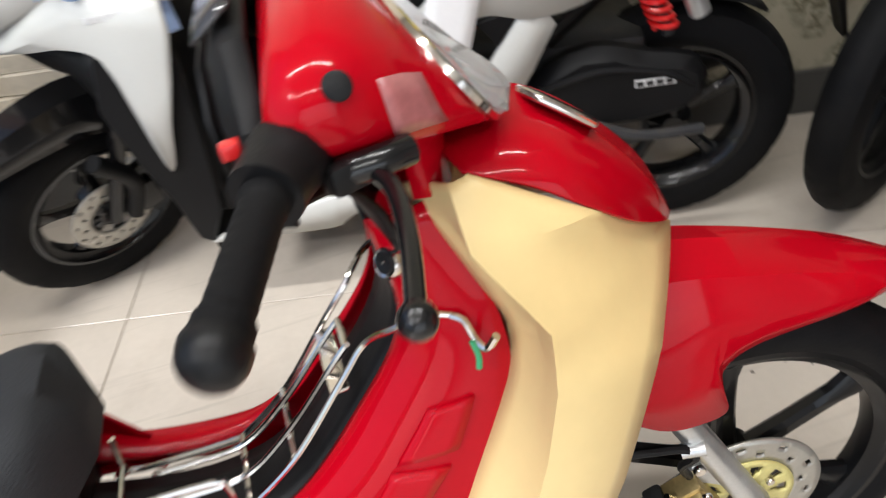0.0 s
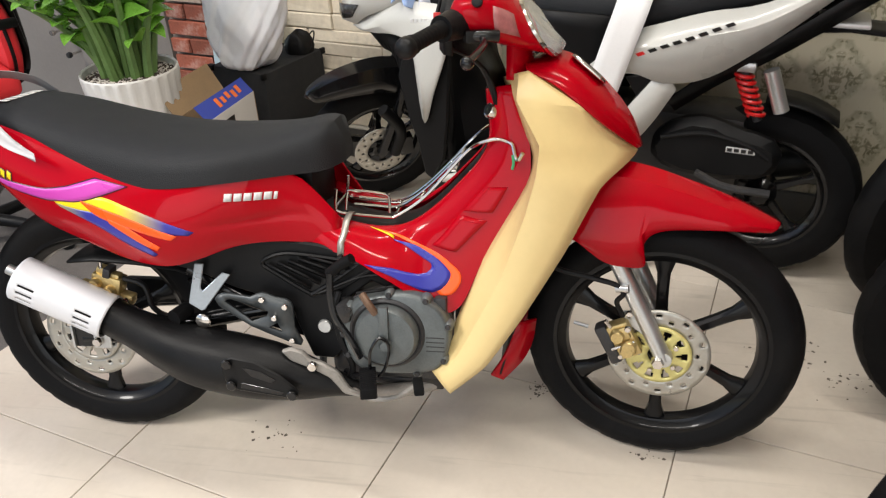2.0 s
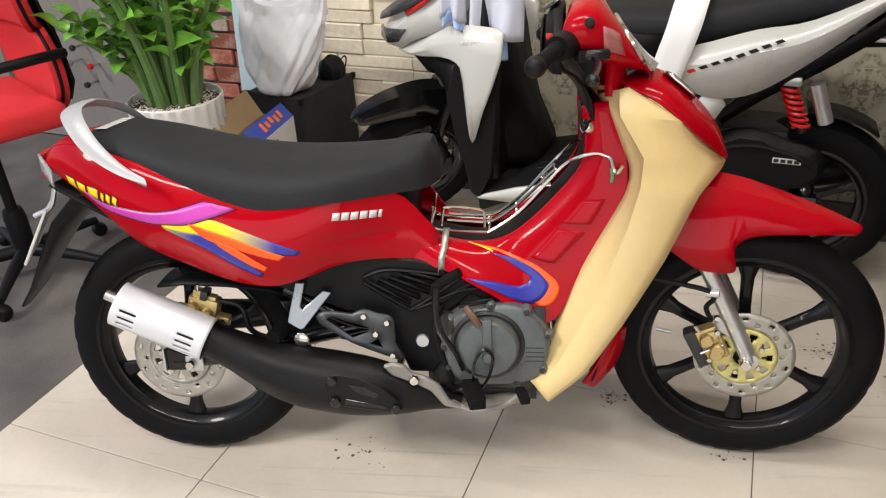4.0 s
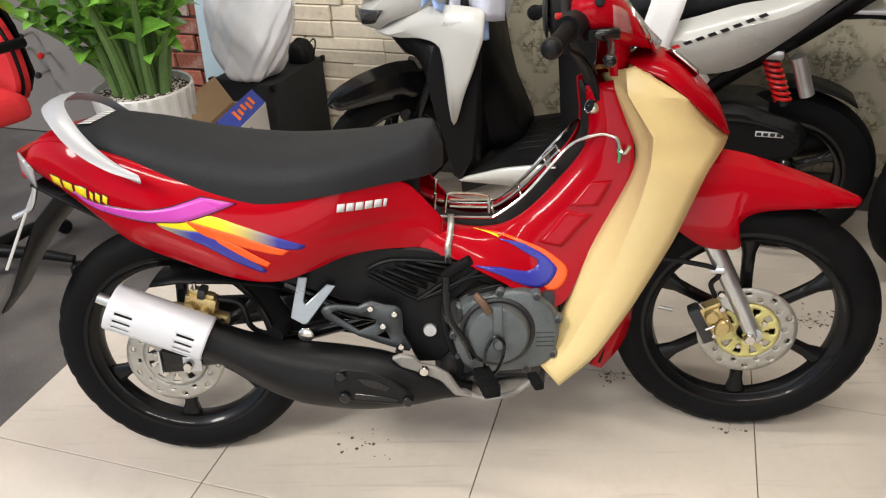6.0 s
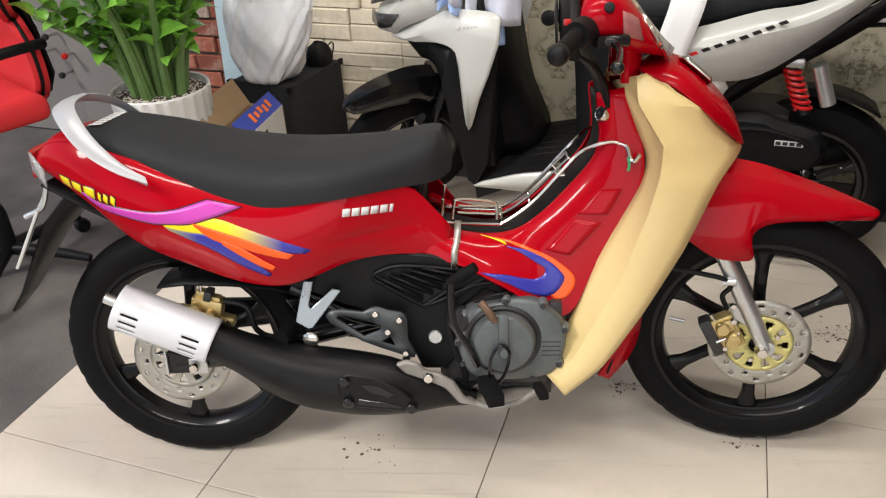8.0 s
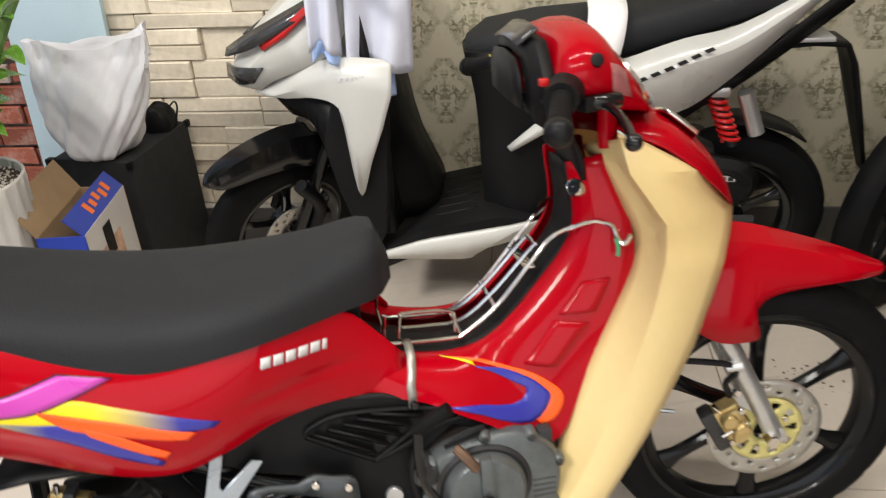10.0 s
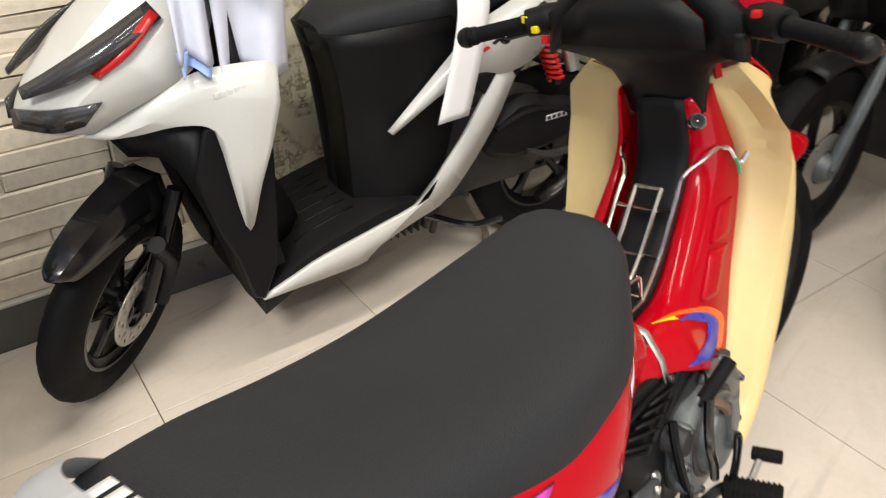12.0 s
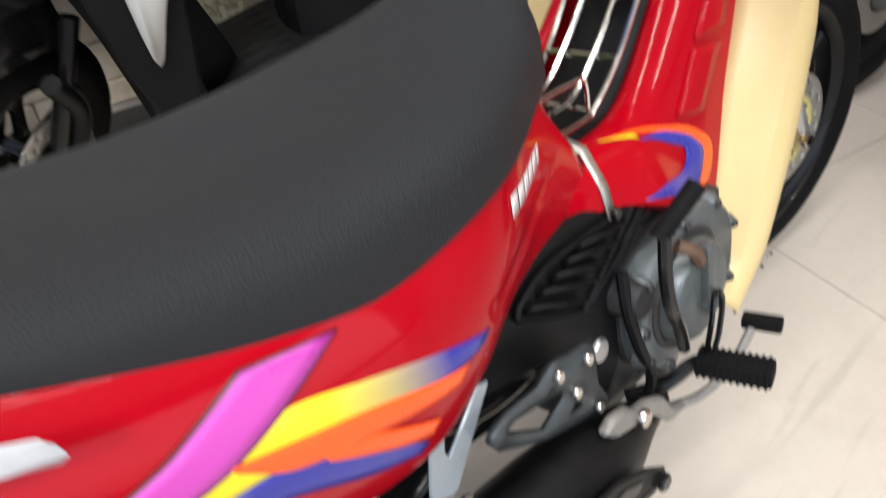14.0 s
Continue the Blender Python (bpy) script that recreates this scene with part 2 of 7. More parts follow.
def part(name, bm, material, parent=None, label="", angle=38, solid=0.0, m=None):
    ob = new(name, mesh_of(name, bm, material, angle))
    if parent:
        ob.parent = parent
    if m is not None:
        ob.matrix_basis = m
    if solid:
        s = ob.modifiers.new("thickness", "SOLIDIFY")
        s.thickness, s.offset = solid, 0
    if label:
        ob["label"] = label
    return ob


def thing(name, m, label, category, group="", kind=""):
    ob = new(name)
    ob.matrix_basis = m
    ob.empty_display_size = 0.1
    return tagged(ob, label, category, group, kind)


def smooth(points, n):
    """A Catmull-Rom curve of n + 1 points through the given ones."""
    p = [Vector(q) for q in points]
    p = [2 * p[0] - p[1]] + p + [2 * p[-1] - p[-2]]
    segs = len(p) - 3
    out = []
    for i in range(n + 1):
        s = i / n * segs
        k = min(int(s), segs - 1)
        t = s - k
        a, b, c, d = p[k:k + 4]
        out.append(0.5 * (2 * b + (c - a) * t + (2 * a - 5 * b + 4 * c - d) * t * t + (3 * b - a - 3 * c + d) * t ** 3))
    return out


def curve_of(knots):
    """y over x through the knots, smooth."""
    xs = [k[0] for k in knots]
    ys = [k[1] for k in knots]
    sl = np.gradient(ys, xs)

    def f(x):
        x = min(max(x, xs[0]), xs[-1])
        i = min(max(int(np.searchsorted(xs, x)) - 1, 0), len(xs) - 2)
        h = xs[i + 1] - xs[i]
        t = (x - xs[i]) / h
        return float((2 * t ** 3 - 3 * t * t + 1) * ys[i] + (t ** 3 - 2 * t * t + t) * h * sl[i] + (-2 * t ** 3 + 3 * t * t) * ys[i + 1] + (t ** 3 - t * t) * h * sl[i + 1])
    return f


def grid(rows, close_u=False, caps=False, bm=None):
    """A sheet from rows of points; close_u joins each row's end to its start."""
    bm = bm or bmesh.new()
    vs = [[bm.verts.new(p) for p in row] for row in rows]
    n = len(vs[0])
    for a, b in zip(vs, vs[1:]):
        for j in range(n if close_u else n - 1):
            k = (j + 1) % n
            try:
                bm.faces.new((a[j], a[k], b[k], b[j]))
            except ValueError:
                pass
    if caps and close_u:
        bm.faces.new(vs[0][::-1])
        bm.faces.new(vs[-1])
    return bm


def tube(points, r, n=24, seg=8, bm=None, ends=True, taper=None, smoothed=True):
    """A round bar along the points."""
    p = smooth(points, n) if smoothed else [Vector(q) for q in points]
    n = len(p) - 1
    rows = []
    side = None
    for i, q in enumerate(p):
        d = (p[min(i + 1, n)] - p[max(i - 1, 0)]).normalized()
        if side is None:
            side = d.cross(Vector((0, 0, 1)) if abs(d.z) < 0.9 else Vector((1, 0, 0))).normalized()
        side = (side - d * side.dot(d)).normalized()
        up = d.cross(side)
        rr = r * (taper(i / n) if taper else 1)
        rows.append([q + side * math.cos(a) * rr + up * math.sin(a) * rr for a in (2 * math.pi * k / seg for k in range(seg))])
    return grid(rows, True, ends, bm)


def revolve(profile, n=48, axis="y", centre=(0, 0, 0), bm=None, closed=False):
    """Turns (radius, along) pairs round an axis."""
    rows = []
    c = Vector(centre)
    for k in range(n):
        a = 2 * math.pi * k / n
        row = []
        for r, h in profile:
            if axis == "y":
                row.append(c + Vector((r * math.cos(a), h, r * math.sin(a))))
            elif axis == "z":
                row.append(c + Vector((r * math.cos(a), r * math.sin(a), h)))
            else:
                row.append(c + Vector((h, r * math.cos(a), r * math.sin(a))))
        rows.append(row)
    rows.append(rows[0])
    bm = bm or bmesh.new()
    grid(rows, closed, False, bm)
    bmesh.ops.remove_doubles(bm, verts=bm.verts, dist=1e-5)
    return bm


def box(x0, x1, y0, y1, z0, z1, bevel=0.0, bm=None, seg=2):
    own = bmesh.new()
    bmesh.ops.create_cube(own, size=1)
    bmesh.ops.scale(own, vec=(x1 - x0, y1 - y0, z1 - z0), verts=own.verts)
    bmesh.ops.translate(own, vec=((x0 + x1) / 2, (y0 + y1) / 2, (z0 + z1) / 2), verts=own.verts)
    if bevel:
        bmesh.ops.bevel(own, geom=own.edges[:], offset=bevel, segments=seg, affect="EDGES", profile=0.6)
    return join(own, bm)


def join(own, bm):
    if bm is None:
        return own
    me = bpy.data.meshes.new("tmp")
    own.to_mesh(me)
    own.free()
    bm.from_mesh(me)
    bpy.data.meshes.remove(me)
    return bm


def plate(outline, y, thick, bevel=0.002, bm=None, axis="y"):
    """A flat plate: outline in x, z, from y to y + thick."""
    own = bmesh.new()
    low = [own.verts.new((p[0], y, p[1])) for p in outline]
    face = own.faces.new(low)
    ext = bmesh.ops.extrude_face_region(own, geom=[face])
    bmesh.ops.translate(own, vec=(0, thick, 0), verts=[v for v in ext["geom"] if isinstance(v, bmesh.types.BMVert)])
    bmesh.ops.recalc_face_normals(own, faces=own.faces)
    if bevel:
        bmesh.ops.bevel(own, geom=[e for e in own.edges], offset=bevel, segments=1, affect="EDGES")
    if axis == "x":
        bmesh.ops.rotate(own, verts=own.verts, cent=(0, 0, 0), matrix=Matrix.Rotation(radians(90), 3, "Z"))
    return join(own, bm)


def pierced(outer, holes, y):
    """A flat sheet with holes, in x and z at one y; give it thickness with solid."""
    own = bmesh.new()
    for ring in [outer] + holes:
        vs = [own.verts.new((p[0], y, p[1])) for p in ring]
        for a, b in zip(vs, vs[1:] + vs[:1]):
            own.edges.new((a, b))
    bmesh.ops.triangle_fill(own, use_beauty=True, use_dissolve=False, edges=own.edges[:])
    return own


def sections(stations, n):
    """Rows from corresponding lines: stations is a list of lines, each a list of points; n steps along each."""
    lines = [smooth(s, n) for s in stations]
    return list(map(list, zip(*lines)))


def bolt(x, y, z, r=0.008, h=0.006, side=-1):
    bm = revolve([(0, side * h), (r * 0.8, side * h), (r, side * h * 0.6), (r, 0)], 10, "y", (x, y, z))
    return bm
CAST = surface("dull_cast_alloy", (0.24, 0.225, 0.205), 0.5, metal=0.35, vary=0.2, scale=30, bump=0.2, fine=200)

# ---- setting ----


def structure(name, bm, material, label, category, angle=0, m=None):
    return tagged(part(name, bm, material, None, "", angle, 0, m), label, category, "", "structure")


ground = structure("ground", box(-300, 300, -300, 300, -0.5, -0.022), ASPHALT, "dark grey worn asphalt outside the tiled shop floor", "ground", 0, ROOM)
# shop floor bed, its edge at the open front
floor = structure("floor", box(-0.204, 5.2, -5.6, 0.25, -0.3, -0.007), GROUT, "cream polished porcelain floor tiles with dark joints", "floor", 0, ROOM)
wall_back = structure("wall_back", box(-0.28, 5.3, 0.022, 0.20, 0, 3.1), PLASTER, "plastered shop back wall behind stone and paper cladding", "wall", 0, ROOM)
structure("wallpaper", box(0.745, 5.2, 0.0, 0.024, 0.125, 3.1), PAPER, "cream and dark olive damask wallpaper on the back wall", "wallpaper", 0, ROOM)
# Side wall, front wall and ceiling are unseen, assumed to close the room.
wall_right = structure("wall_right", box(5.2, 5.4, -5.8, 0.2, 0, 3.1), WALL_PAINT, "assumed greige shop side wall, out of view", "wall", 0, ROOM)
# The wide front opening is assumed too, for the added fill lamp.
front = box(-0.3, 5.4, -5.8, -5.6, 2.5, 3.1)
for u0, u1 in ((-0.3, 0.15), (4.85, 5.4)):
    box(u0, u1, -5.8, -5.6, 0, 2.5, 0, front)
wall_front = structure("wall_front", front, WALL_PAINT, "assumed greige shop front with an opening, out of view", "wall", 0, ROOM)
ceiling = structure("ceiling", box(-0.3, 5.4, -5.8, 0.2, 3.1, 3.25), PLASTER, "assumed white flat ceiling, out of view", "ceiling", 0, ROOM)
skirting = structure("baseboard", box(-0.26, 5.2, -0.012, 0.02, 0, 0.125, 0.002), BASE, "dark grey tile skirting along the back wall", "baseboard", 0, ROOM)
structure("trim", box(-0.26, 0.745, -0.016, 0.02, 0.127, 0.134, 0.001), surface("pale_trim", (0.5, 0.48, 0.43), 0.5), "thin pale trim strip above the skirting", "trim", 0, ROOM)
pillar = structure("wall_pillar", box(-0.76, -0.281, 0.018, 0.2, 0, 3.1), MORTAR, "red brick pillar at the shop front corner", "wall", 0, ROOM)

# ---- the red motorcycle ----
BIKE = pose(0.0, -0.037, 0, -10, 0, 2.6)
bike = thing("motorcycle", BIKE, "red underbone motorcycle with cream leg shields and striped stickers", "motorcycle")


def wheel(parent, x, z, r, half, rim_r, spokes, phase, rim_mat, disc_r, disc_side, disc_parts=True, name="wheel", y=0.0):
    hubob = new(name)
    hubob.parent = parent
    hubob.matrix_basis = pose(x, y, z)
    prof = [(rim_r - 0.004, -half * 0.78), (rim_r + 0.012, -half * 0.98), (rim_r + 0.03, -half), (r - 0.018, -half * 0.82), (r - 0.005, -half * 0.45), (r, 0),
            (r - 0.005, half * 0.45), (r - 0.018, half * 0.82), (rim_r + 0.03, half), (rim_r + 0.012, half * 0.98), (rim_r - 0.004, half * 0.78)]
    n = 132
    rows = []
    for k in range(n):
        a = 2 * math.pi * k / n
        row = []
        for j, (q, h) in enumerate(prof):
            cut = 0.0026 if (j in (3, 4) and k % 6 == 0) or (j in (6, 7) and k % 6 == 3) else 0.0
            row.append(((q - cut) * math.cos(a), h, (q - cut) * math.sin(a)))
        rows.append(row)
    bm = grid(rows + [rows[0]])
    bmesh.ops.remove_doubles(bm, verts=bm.verts, dist=1e-5)
    part("tyre", bm, RUBBER, hubob)
    h2 = half * 0.78
    part("rim", revolve([(rim_r + 0.002, -h2), (rim_r - 0.012, -h2), (rim_r - 0.016, -h2 * 0.8), (rim_r - 0.030, -h2 * 0.55), (rim_r - 0.034, 0), (rim_r - 0.030, h2 * 0.55), (rim_r - 0.016, h2 * 0.8), (rim_r - 0.012, h2), (rim_r + 0.002, h2)], 72), rim_mat, hubob)
    part("hub", revolve([(0, -half * 1.1), (0.022, -half * 1.1), (0.03, -half * 0.8), (0.045, -half * 0.5), (0.045, half * 0.5), (0.03, half * 0.8), (0.022, half * 1.1), (0, half * 1.1)], 28), rim_mat, hubob)
    for k in range(spokes):
        a = phase + 2 * math.pi * k / spokes
        rows = []
        for s in range(6):
            t = s / 5
            q = 0.035 + t * (rim_r - 0.028 - 0.035)
            w = 0.016 - 0.004 * math.sin(math.pi * t) + (0.008 if s == 5 else 0)
            d = 0.013 - 0.002 * t
            rows.append([(q, y, v) for y, v in ((-d, -w * 0.55), (-d * 0.5, -w), (d * 0.5, -w), (d, -w * 0.55), (d, w * 0.55), (d * 0.5, w), (-d * 0.5, w), (-d, w * 0.55))])
        b = grid(rows, True, True)
        bmesh.ops.rotate(b, verts=b.verts, cent=(0, 0, 0), matrix=Matrix.Rotation(-a, 3, "Y"))
        part("spoke", b, rim_mat, hubob)
    return hubob


def ring_sheet(radii, n, y, cut, bm=None):
    """A flat ring of n sectors with the faces left out for which cut(ring, sector) holds."""
    bm = bm or bmesh.new()
    vs = [[bm.verts.new((q * math.cos(2 * math.pi * k / n), y, q * math.sin(2 * math.pi * k / n))) for k in range(n)] for q in radii]
    for j in range(len(radii) - 1):
        for k in range(n):
            if not cut(j, k):
                bm.faces.new((vs[j][k], vs[j][(k + 1) % n], vs[j + 1][(k + 1) % n], vs[j + 1][k]))
    return bm


def brake_disc(parent, r, y, phase=0.0, metal=None):
    """A drilled steel ring riveted to a pierced carrier."""
    q = r / 0.104
    bm = ring_sheet([q * v for v in (0.066, 0.075, 0.081, 0.088, 0.094, 0.104)], 140, y, lambda j, k: (j == 1 and k % 14 in (0, 1, 2)) or (j == 3 and (k + 7) % 14 in (0, 1, 2)))
    part("brake_disc", bm, STEEL, parent, "drilled steel brake disc", solid=0.004)
    bm = ring_sheet([q * v for v in (0.022, 0.036, 0.046, 0.058, 0.067)], 80, y - 0.003, lambda j, k: (j == 1 and k % 8 in (2, 3)) or (j == 2 and k % 8 in (1, 2, 3, 4)))
    bmesh.ops.rotate(bm, verts=bm.verts, cent=(0, 0, 0), matrix=Matrix.Rotation(phase, 3, "Y"))
    part("disc_carrier", bm, metal or BRASS_YELLOW, parent, "pale gold pierced disc carrier", solid=0.005)
    for k in range(5):
        a = phase + 2 * math.pi * (k + 0.3) / 5
        part("disc_bolt", bolt(q * 0.040 * math.cos(a), y - 0.005, q * 0.040 * math.sin(a), 0.006, 0.005), CHROME, parent)


rear_wheel = wheel(bike, 0.0, 0.283, 0.283, 0.040, 0.222, 6, 1.48, RIM_BLACK, 0.11, -1, name="rear_wheel")
brake_disc(rear_wheel, 0.106, -0.075, 0.0, STEEL)
# the front end is turned a little to the rider's right about the raked steering axis
AXIS = Matrix.Rotation(radians(-26.7), 4, "Y")
STEER = Matrix.Translation((1.06, 0, 0.68)) @ AXIS @ Matrix.Rotation(radians(-10), 4, "Z") @ AXIS.inverted() @ Matrix.Translation((-1.06, 0, -0.68))
front_wheel = wheel(bike, 1.252, 0.290, 0.285, 0.036, 0.226, 6, 1.60, RIM_BLACK, 0.11, -1, name="front_wheel")
brake_disc(front_wheel, 0.104, -0.052, 0.2)
part("tyre_valve", tube([(-0.182, 0, 0.02), (-0.15, -0.004, 0.016)], 0.004, 2, 6, smoothed=False), ALLOY, front_wheel)
part("axle_nut", revolve([(0, -0.095), (0.011, -0.095), (0.013, -0.09), (0.013, -0.07), (0.008, -0.07), (0.008, 0.095), (0, 0.095)], 6), CHROME, front_wheel)

front_wheel.matrix_basis = STEER @ front_wheel.matrix_basis

# front forks, caliper
for side in (-1, 1):
    y = side * 0.068
    bm = tube([(1.262, y, 0.290), (1.246, y, 0.325), (1.16, y, 0.496), (1.138, y, 0.54)], 0.0175, 20, 14, taper=lambda t: 1.0)
    fork = part("fork_leg", bm, ALLOY, bike, "silver telescopic fork leg", m=STEER)
    part("fork_foot", revolve([(0, -0.016), (0.017, -0.014), (0.019, 0), (0.017, 0.014), (0, 0.016)], 16, "y", (1.262, y, 0.294)), ALLOY, fork)
bm = box(-0.026, 0.022, -0.014, 0.016, -0.040, 0.040, 0.006)
box(-0.020, 0.012, -0.022, 0.0, -0.034, -0.002, 0.006, bm)
box(-0.014, 0.018, -0.022, 0.0, 0.004, 0.034, 0.006, bm)
for q in ((-0.006, 0.020), (-0.002, -0.018)):
    revolve([(0, -0.031), (0.012, -0.031), (0.0145, -0.026), (0.0145, 0)], 18, "y", (q[0], 0, q[1]), bm)
box(-0.046, -0.018, -0.010, 0.006, 0.018, 0.034, 0.004, bm)
caliper = part("brake_caliper", bm, GOLD, bike, "gold front brake caliper", m=STEER @ pose(1.183, -0.070, 0.330, 0, -28, 0))
part("caliper_back", box(-0.048, -0.022, -0.016, 0.018, -0.044, 0.046, 0.007), DARK_CASE, caliper)
part("bleed_nipple", tube([(-0.012, -0.012, 0.038), (-0.016, -0.014, 0.058)], 0.0042, 4, 8, smoothed=False), CHROME, caliper)
part("pad_pin", tube([(-0.030, -0.020, -0.006), (0.020, -0.020, -0.004)], 0.0032, 3, 8, smoothed=False), CHROME, caliper)
part("caliper_bolt", bolt(0.02, -0.02, 0.028, 0.007), CHROME, caliper)
part("caliper_bolt", bolt(-0.02, -0.02, -0.026, 0.006), CHROME, caliper)
part("caliper_piston", revolve([(0, -0.031), (0.013, -0.030), (0.016, -0.026), (0.016, -0.01)], 18, "y", (0.004, 0, -0.012)), GOLD, caliper)
part("caliper_bracket", plate([(0.02, 0.055), (0.036, 0.05), (0.05, 0.012), (0.062, -0.03), (0.048, -0.036), (0.03, 0.0), (0.012, 0.03)], 0.004, 0.008, 0.002), ALLOY, caliper)
part("bracket_bolt", bolt(0.03, 0.004, 0.046, 0.008), CHROME, caliper)
part("bracket_bolt", bolt(0.054, 0.004, -0.026, 0.008), CHROME, caliper)
bm = tube([(1.165, -0.062, 0.375), (1.150, -0.072, 0.41), (1.160, -0.085, 0.435), (1.145, -0.082, 0.452), (1.10, -0.075, 0.462), (1.02, -0.06, 0.478), (0.97, -0.03, 0.52)], 0.0055, 30, 8)
part("brake_hose", bm, BLACK, bike)
part("hose_clip", tube([(1.146, -0.078, 0.444), (1.170, -0.088, 0.448)], 0.009, 4, 10, smoothed=False), ALLOY, bike)



def symmetric(stations, n, bm=None):
    """A sheet over both sides from lines that begin on the centre line and go to the rider's right."""
    rows = []
    for row in sections(stations, n):
        left = [Vector((p.x, -p.y, p.z)) for p in row[:0:-1]]
        rows.append(left + row)
    return grid(rows, bm=bm)


# front mudguard
bm = symmetric([
    [(1.02, 0.0, 0.672), (1.10, 0.0, 0.686), (1.15, 0.0, 0.686), (1.19, 0.0, 0.680), (1.23, 0.0, 0.670), (1.30, 0.0, 0.646), (1.38, 0.0, 0.614), (1.448, 0.0, 0.582)],
    [(1.02, -0.045, 0.655), (1.10, -0.045, 0.668), (1.15, -0.045, 0.669), (1.19, -0.045, 0.664), (1.23, -0.044, 0.654), (1.30, -0.040, 0.634), (1.38, -0.034, 0.606), (1.446, -0.012, 0.581)],
    [(1.03, -0.070, 0.61), (1.10, -0.072, 0.62), (1.15, -0.071, 0.62), (1.19, -0.069, 0.618), (1.225, -0.065, 0.617), (1.28, -0.059, 0.610), (1.38, -0.046, 0.592), (1.442, -0.018, 0.577)],
    [(1.05, -0.082, 0.555), (1.11, -0.087, 0.555), (1.155, -0.085, 0.553), (1.190, -0.079, 0.558), (1.208, -0.073, 0.578), (1.255, -0.066, 0.590), (1.37, -0.049, 0.583), (1.436, -0.019, 0.572)],
    [(1.078, -0.086, 0.545), (1.130, -0.093, 0.512), (1.170, -0.092, 0.504), (1.208, -0.083, 0.506), (1.203, -0.072, 0.547), (1.240, -0.066, 0.576), (1.36, -0.050, 0.580), (1.434, -0.019, 0.570)]], 56)
part("front_mudguard", bm, RED, bike, "glossy red pointed front mudguard", solid=0.004, m=STEER)

# main body: side covers under the seat
z_top = curve_of([(-0.208, 0.742), (-0.185, 0.766), (-0.14, 0.782), (-0.09, 0.782), (-0.05, 0.772), (0.001, 0.756), (0.080, 0.728), (0.183, 0.696), (0.257, 0.682), (0.398, 0.688), (0.480, 0.690), (0.530, 0.668), (0.565, 0.625), (0.600, 0.580)])
z_low = curve_of([(-0.208, 0.728), (-0.170, 0.710), (-0.096, 0.662), (-0.013, 0.590), (0.090, 0.541), (0.219, 0.506), (0.272, 0.503), (0.344, 0.522), (0.389, 0.537), (0.490, 0.543), (0.560, 0.532), (0.600, 0.520)])
y_top = curve_of([(-0.208, 0.098), (-0.134, 0.133), (0.0, 0.160), (0.1, 0.173), (0.2, 0.184), (0.3, 0.187), (0.4, 0.175), (0.45, 0.157), (0.5, 0.132), (0.55, 0.106), (0.60, 0.094)])
y_mid = curve_of([(-0.208, 0.108), (-0.086, 0.172), (0.011, 0.191), (0.1, 0.202), (0.2, 0.209), (0.3, 0.207), (0.35, 0.199), (0.42, 0.174), (0.5, 0.134), (0.56, 0.114), (0.60, 0.108)])
y_low = curve_of([(-0.208, 0.098), (-0.086, 0.142), (0.1, 0.162), (0.25, 0.184), (0.3, 0.183), (0.35, 0.176), (0.4, 0.160), (0.5, 0.129), (0.56, 0.114), (0.60, 0.112)])


def drift(x):
    """The rear bodywork sits a little to the rider's right."""
    return -0.030 * min(1, max(0, (0.55 - x) / 0.25))


def slim(x, side):
    """The tail runs in more on the rider's left."""
    return 1.0 if side < 0 else 1.0 - 0.38 * min(1, max(0, (0.06 - x) / 0.26))


def side_y(x, z):
    s = (z_top(x) - z) / (z_top(x) - z_low(x))
    a, b, c = y_top(x), 2 * y_mid(x) - 0.5 * (y_top(x) + y_low(x)), y_low(x)
    groove = 0.004 * math.exp(-((z - 0.588 - 0.06 * (x - 0.34)) / 0.007) ** 2) * min(1, max(0, (x - 0.33) / 0.06)) * min(1, max(0, (0.57 - x) / 0.05))
    return (1 - s) ** 2 * a + 2 * s * (1 - s) * b + s * s * c - groove


for side in (-1, 1):
    rows = []
    for i in range(49):
        x = -0.208 + 0.808 * i / 48
        row = []
        for j in range(25):
            z = z_top(x) + (z_low(x) - z_top(x)) * j / 24
            row.append((x, side * slim(x, side) * (side_y(x, z) + drift(x)) + drift(x), z))
        # turned-in lower lip
        row.append((x, side * slim(x, side) * (y_low(x) - 0.014 + drift(x)) + drift(x), z_low(x) + 0.004))
        rows.append(row)
    cover = part("side_cover", grid(rows), RED, bike, "glossy red side cover with striped stickers", solid=0.004)
    if side < 0:
        right_cover = cover
# tail top and end between the covers
rows = []
for i in range(13):
    x = -0.208 + 0.11 * i / 12
    rows.append([(x, (y_top(x) + drift(x)) * slim(x, a) * math.sin(radians(a)) + drift(x), z_top(x) + 0.010 * math.cos(radians(a)) * min(1, i / 4)) for a in range(-90, 91, 15)])
part("tail_top", grid(rows), RED, bike, solid=0.004)
bm = grid([[(-0.210 - 0.022 * math.cos(radians(a)), (0.056 if a > 0 else 0.076) * math.sin(radians(a)) - 0.030, 0.742 + dz) for a in range(-90, 91, 15)] for dz in (-0.035, -0.024, -0.01, 0.004, 0.014)])
part("tail_lamp", bm, RED_LENS, bike, "red tail lamp lens", solid=0.004)
for side in (-1, 1):
    bm = grid([[(-0.212 + 0.03 * s, side * ((0.082 if side < 0 else 0.060) + 0.018 * s) - 0.028, 0.711 + dz + 0.03 * (1 - s)) for s in (0, 0.5, 1)] for dz in (-0.018, 0, 0.018)])
    part("tail_indicator", bm, CLEAR, bike, solid=0.004)

# body decals on the right cover, each a thin film on the panel


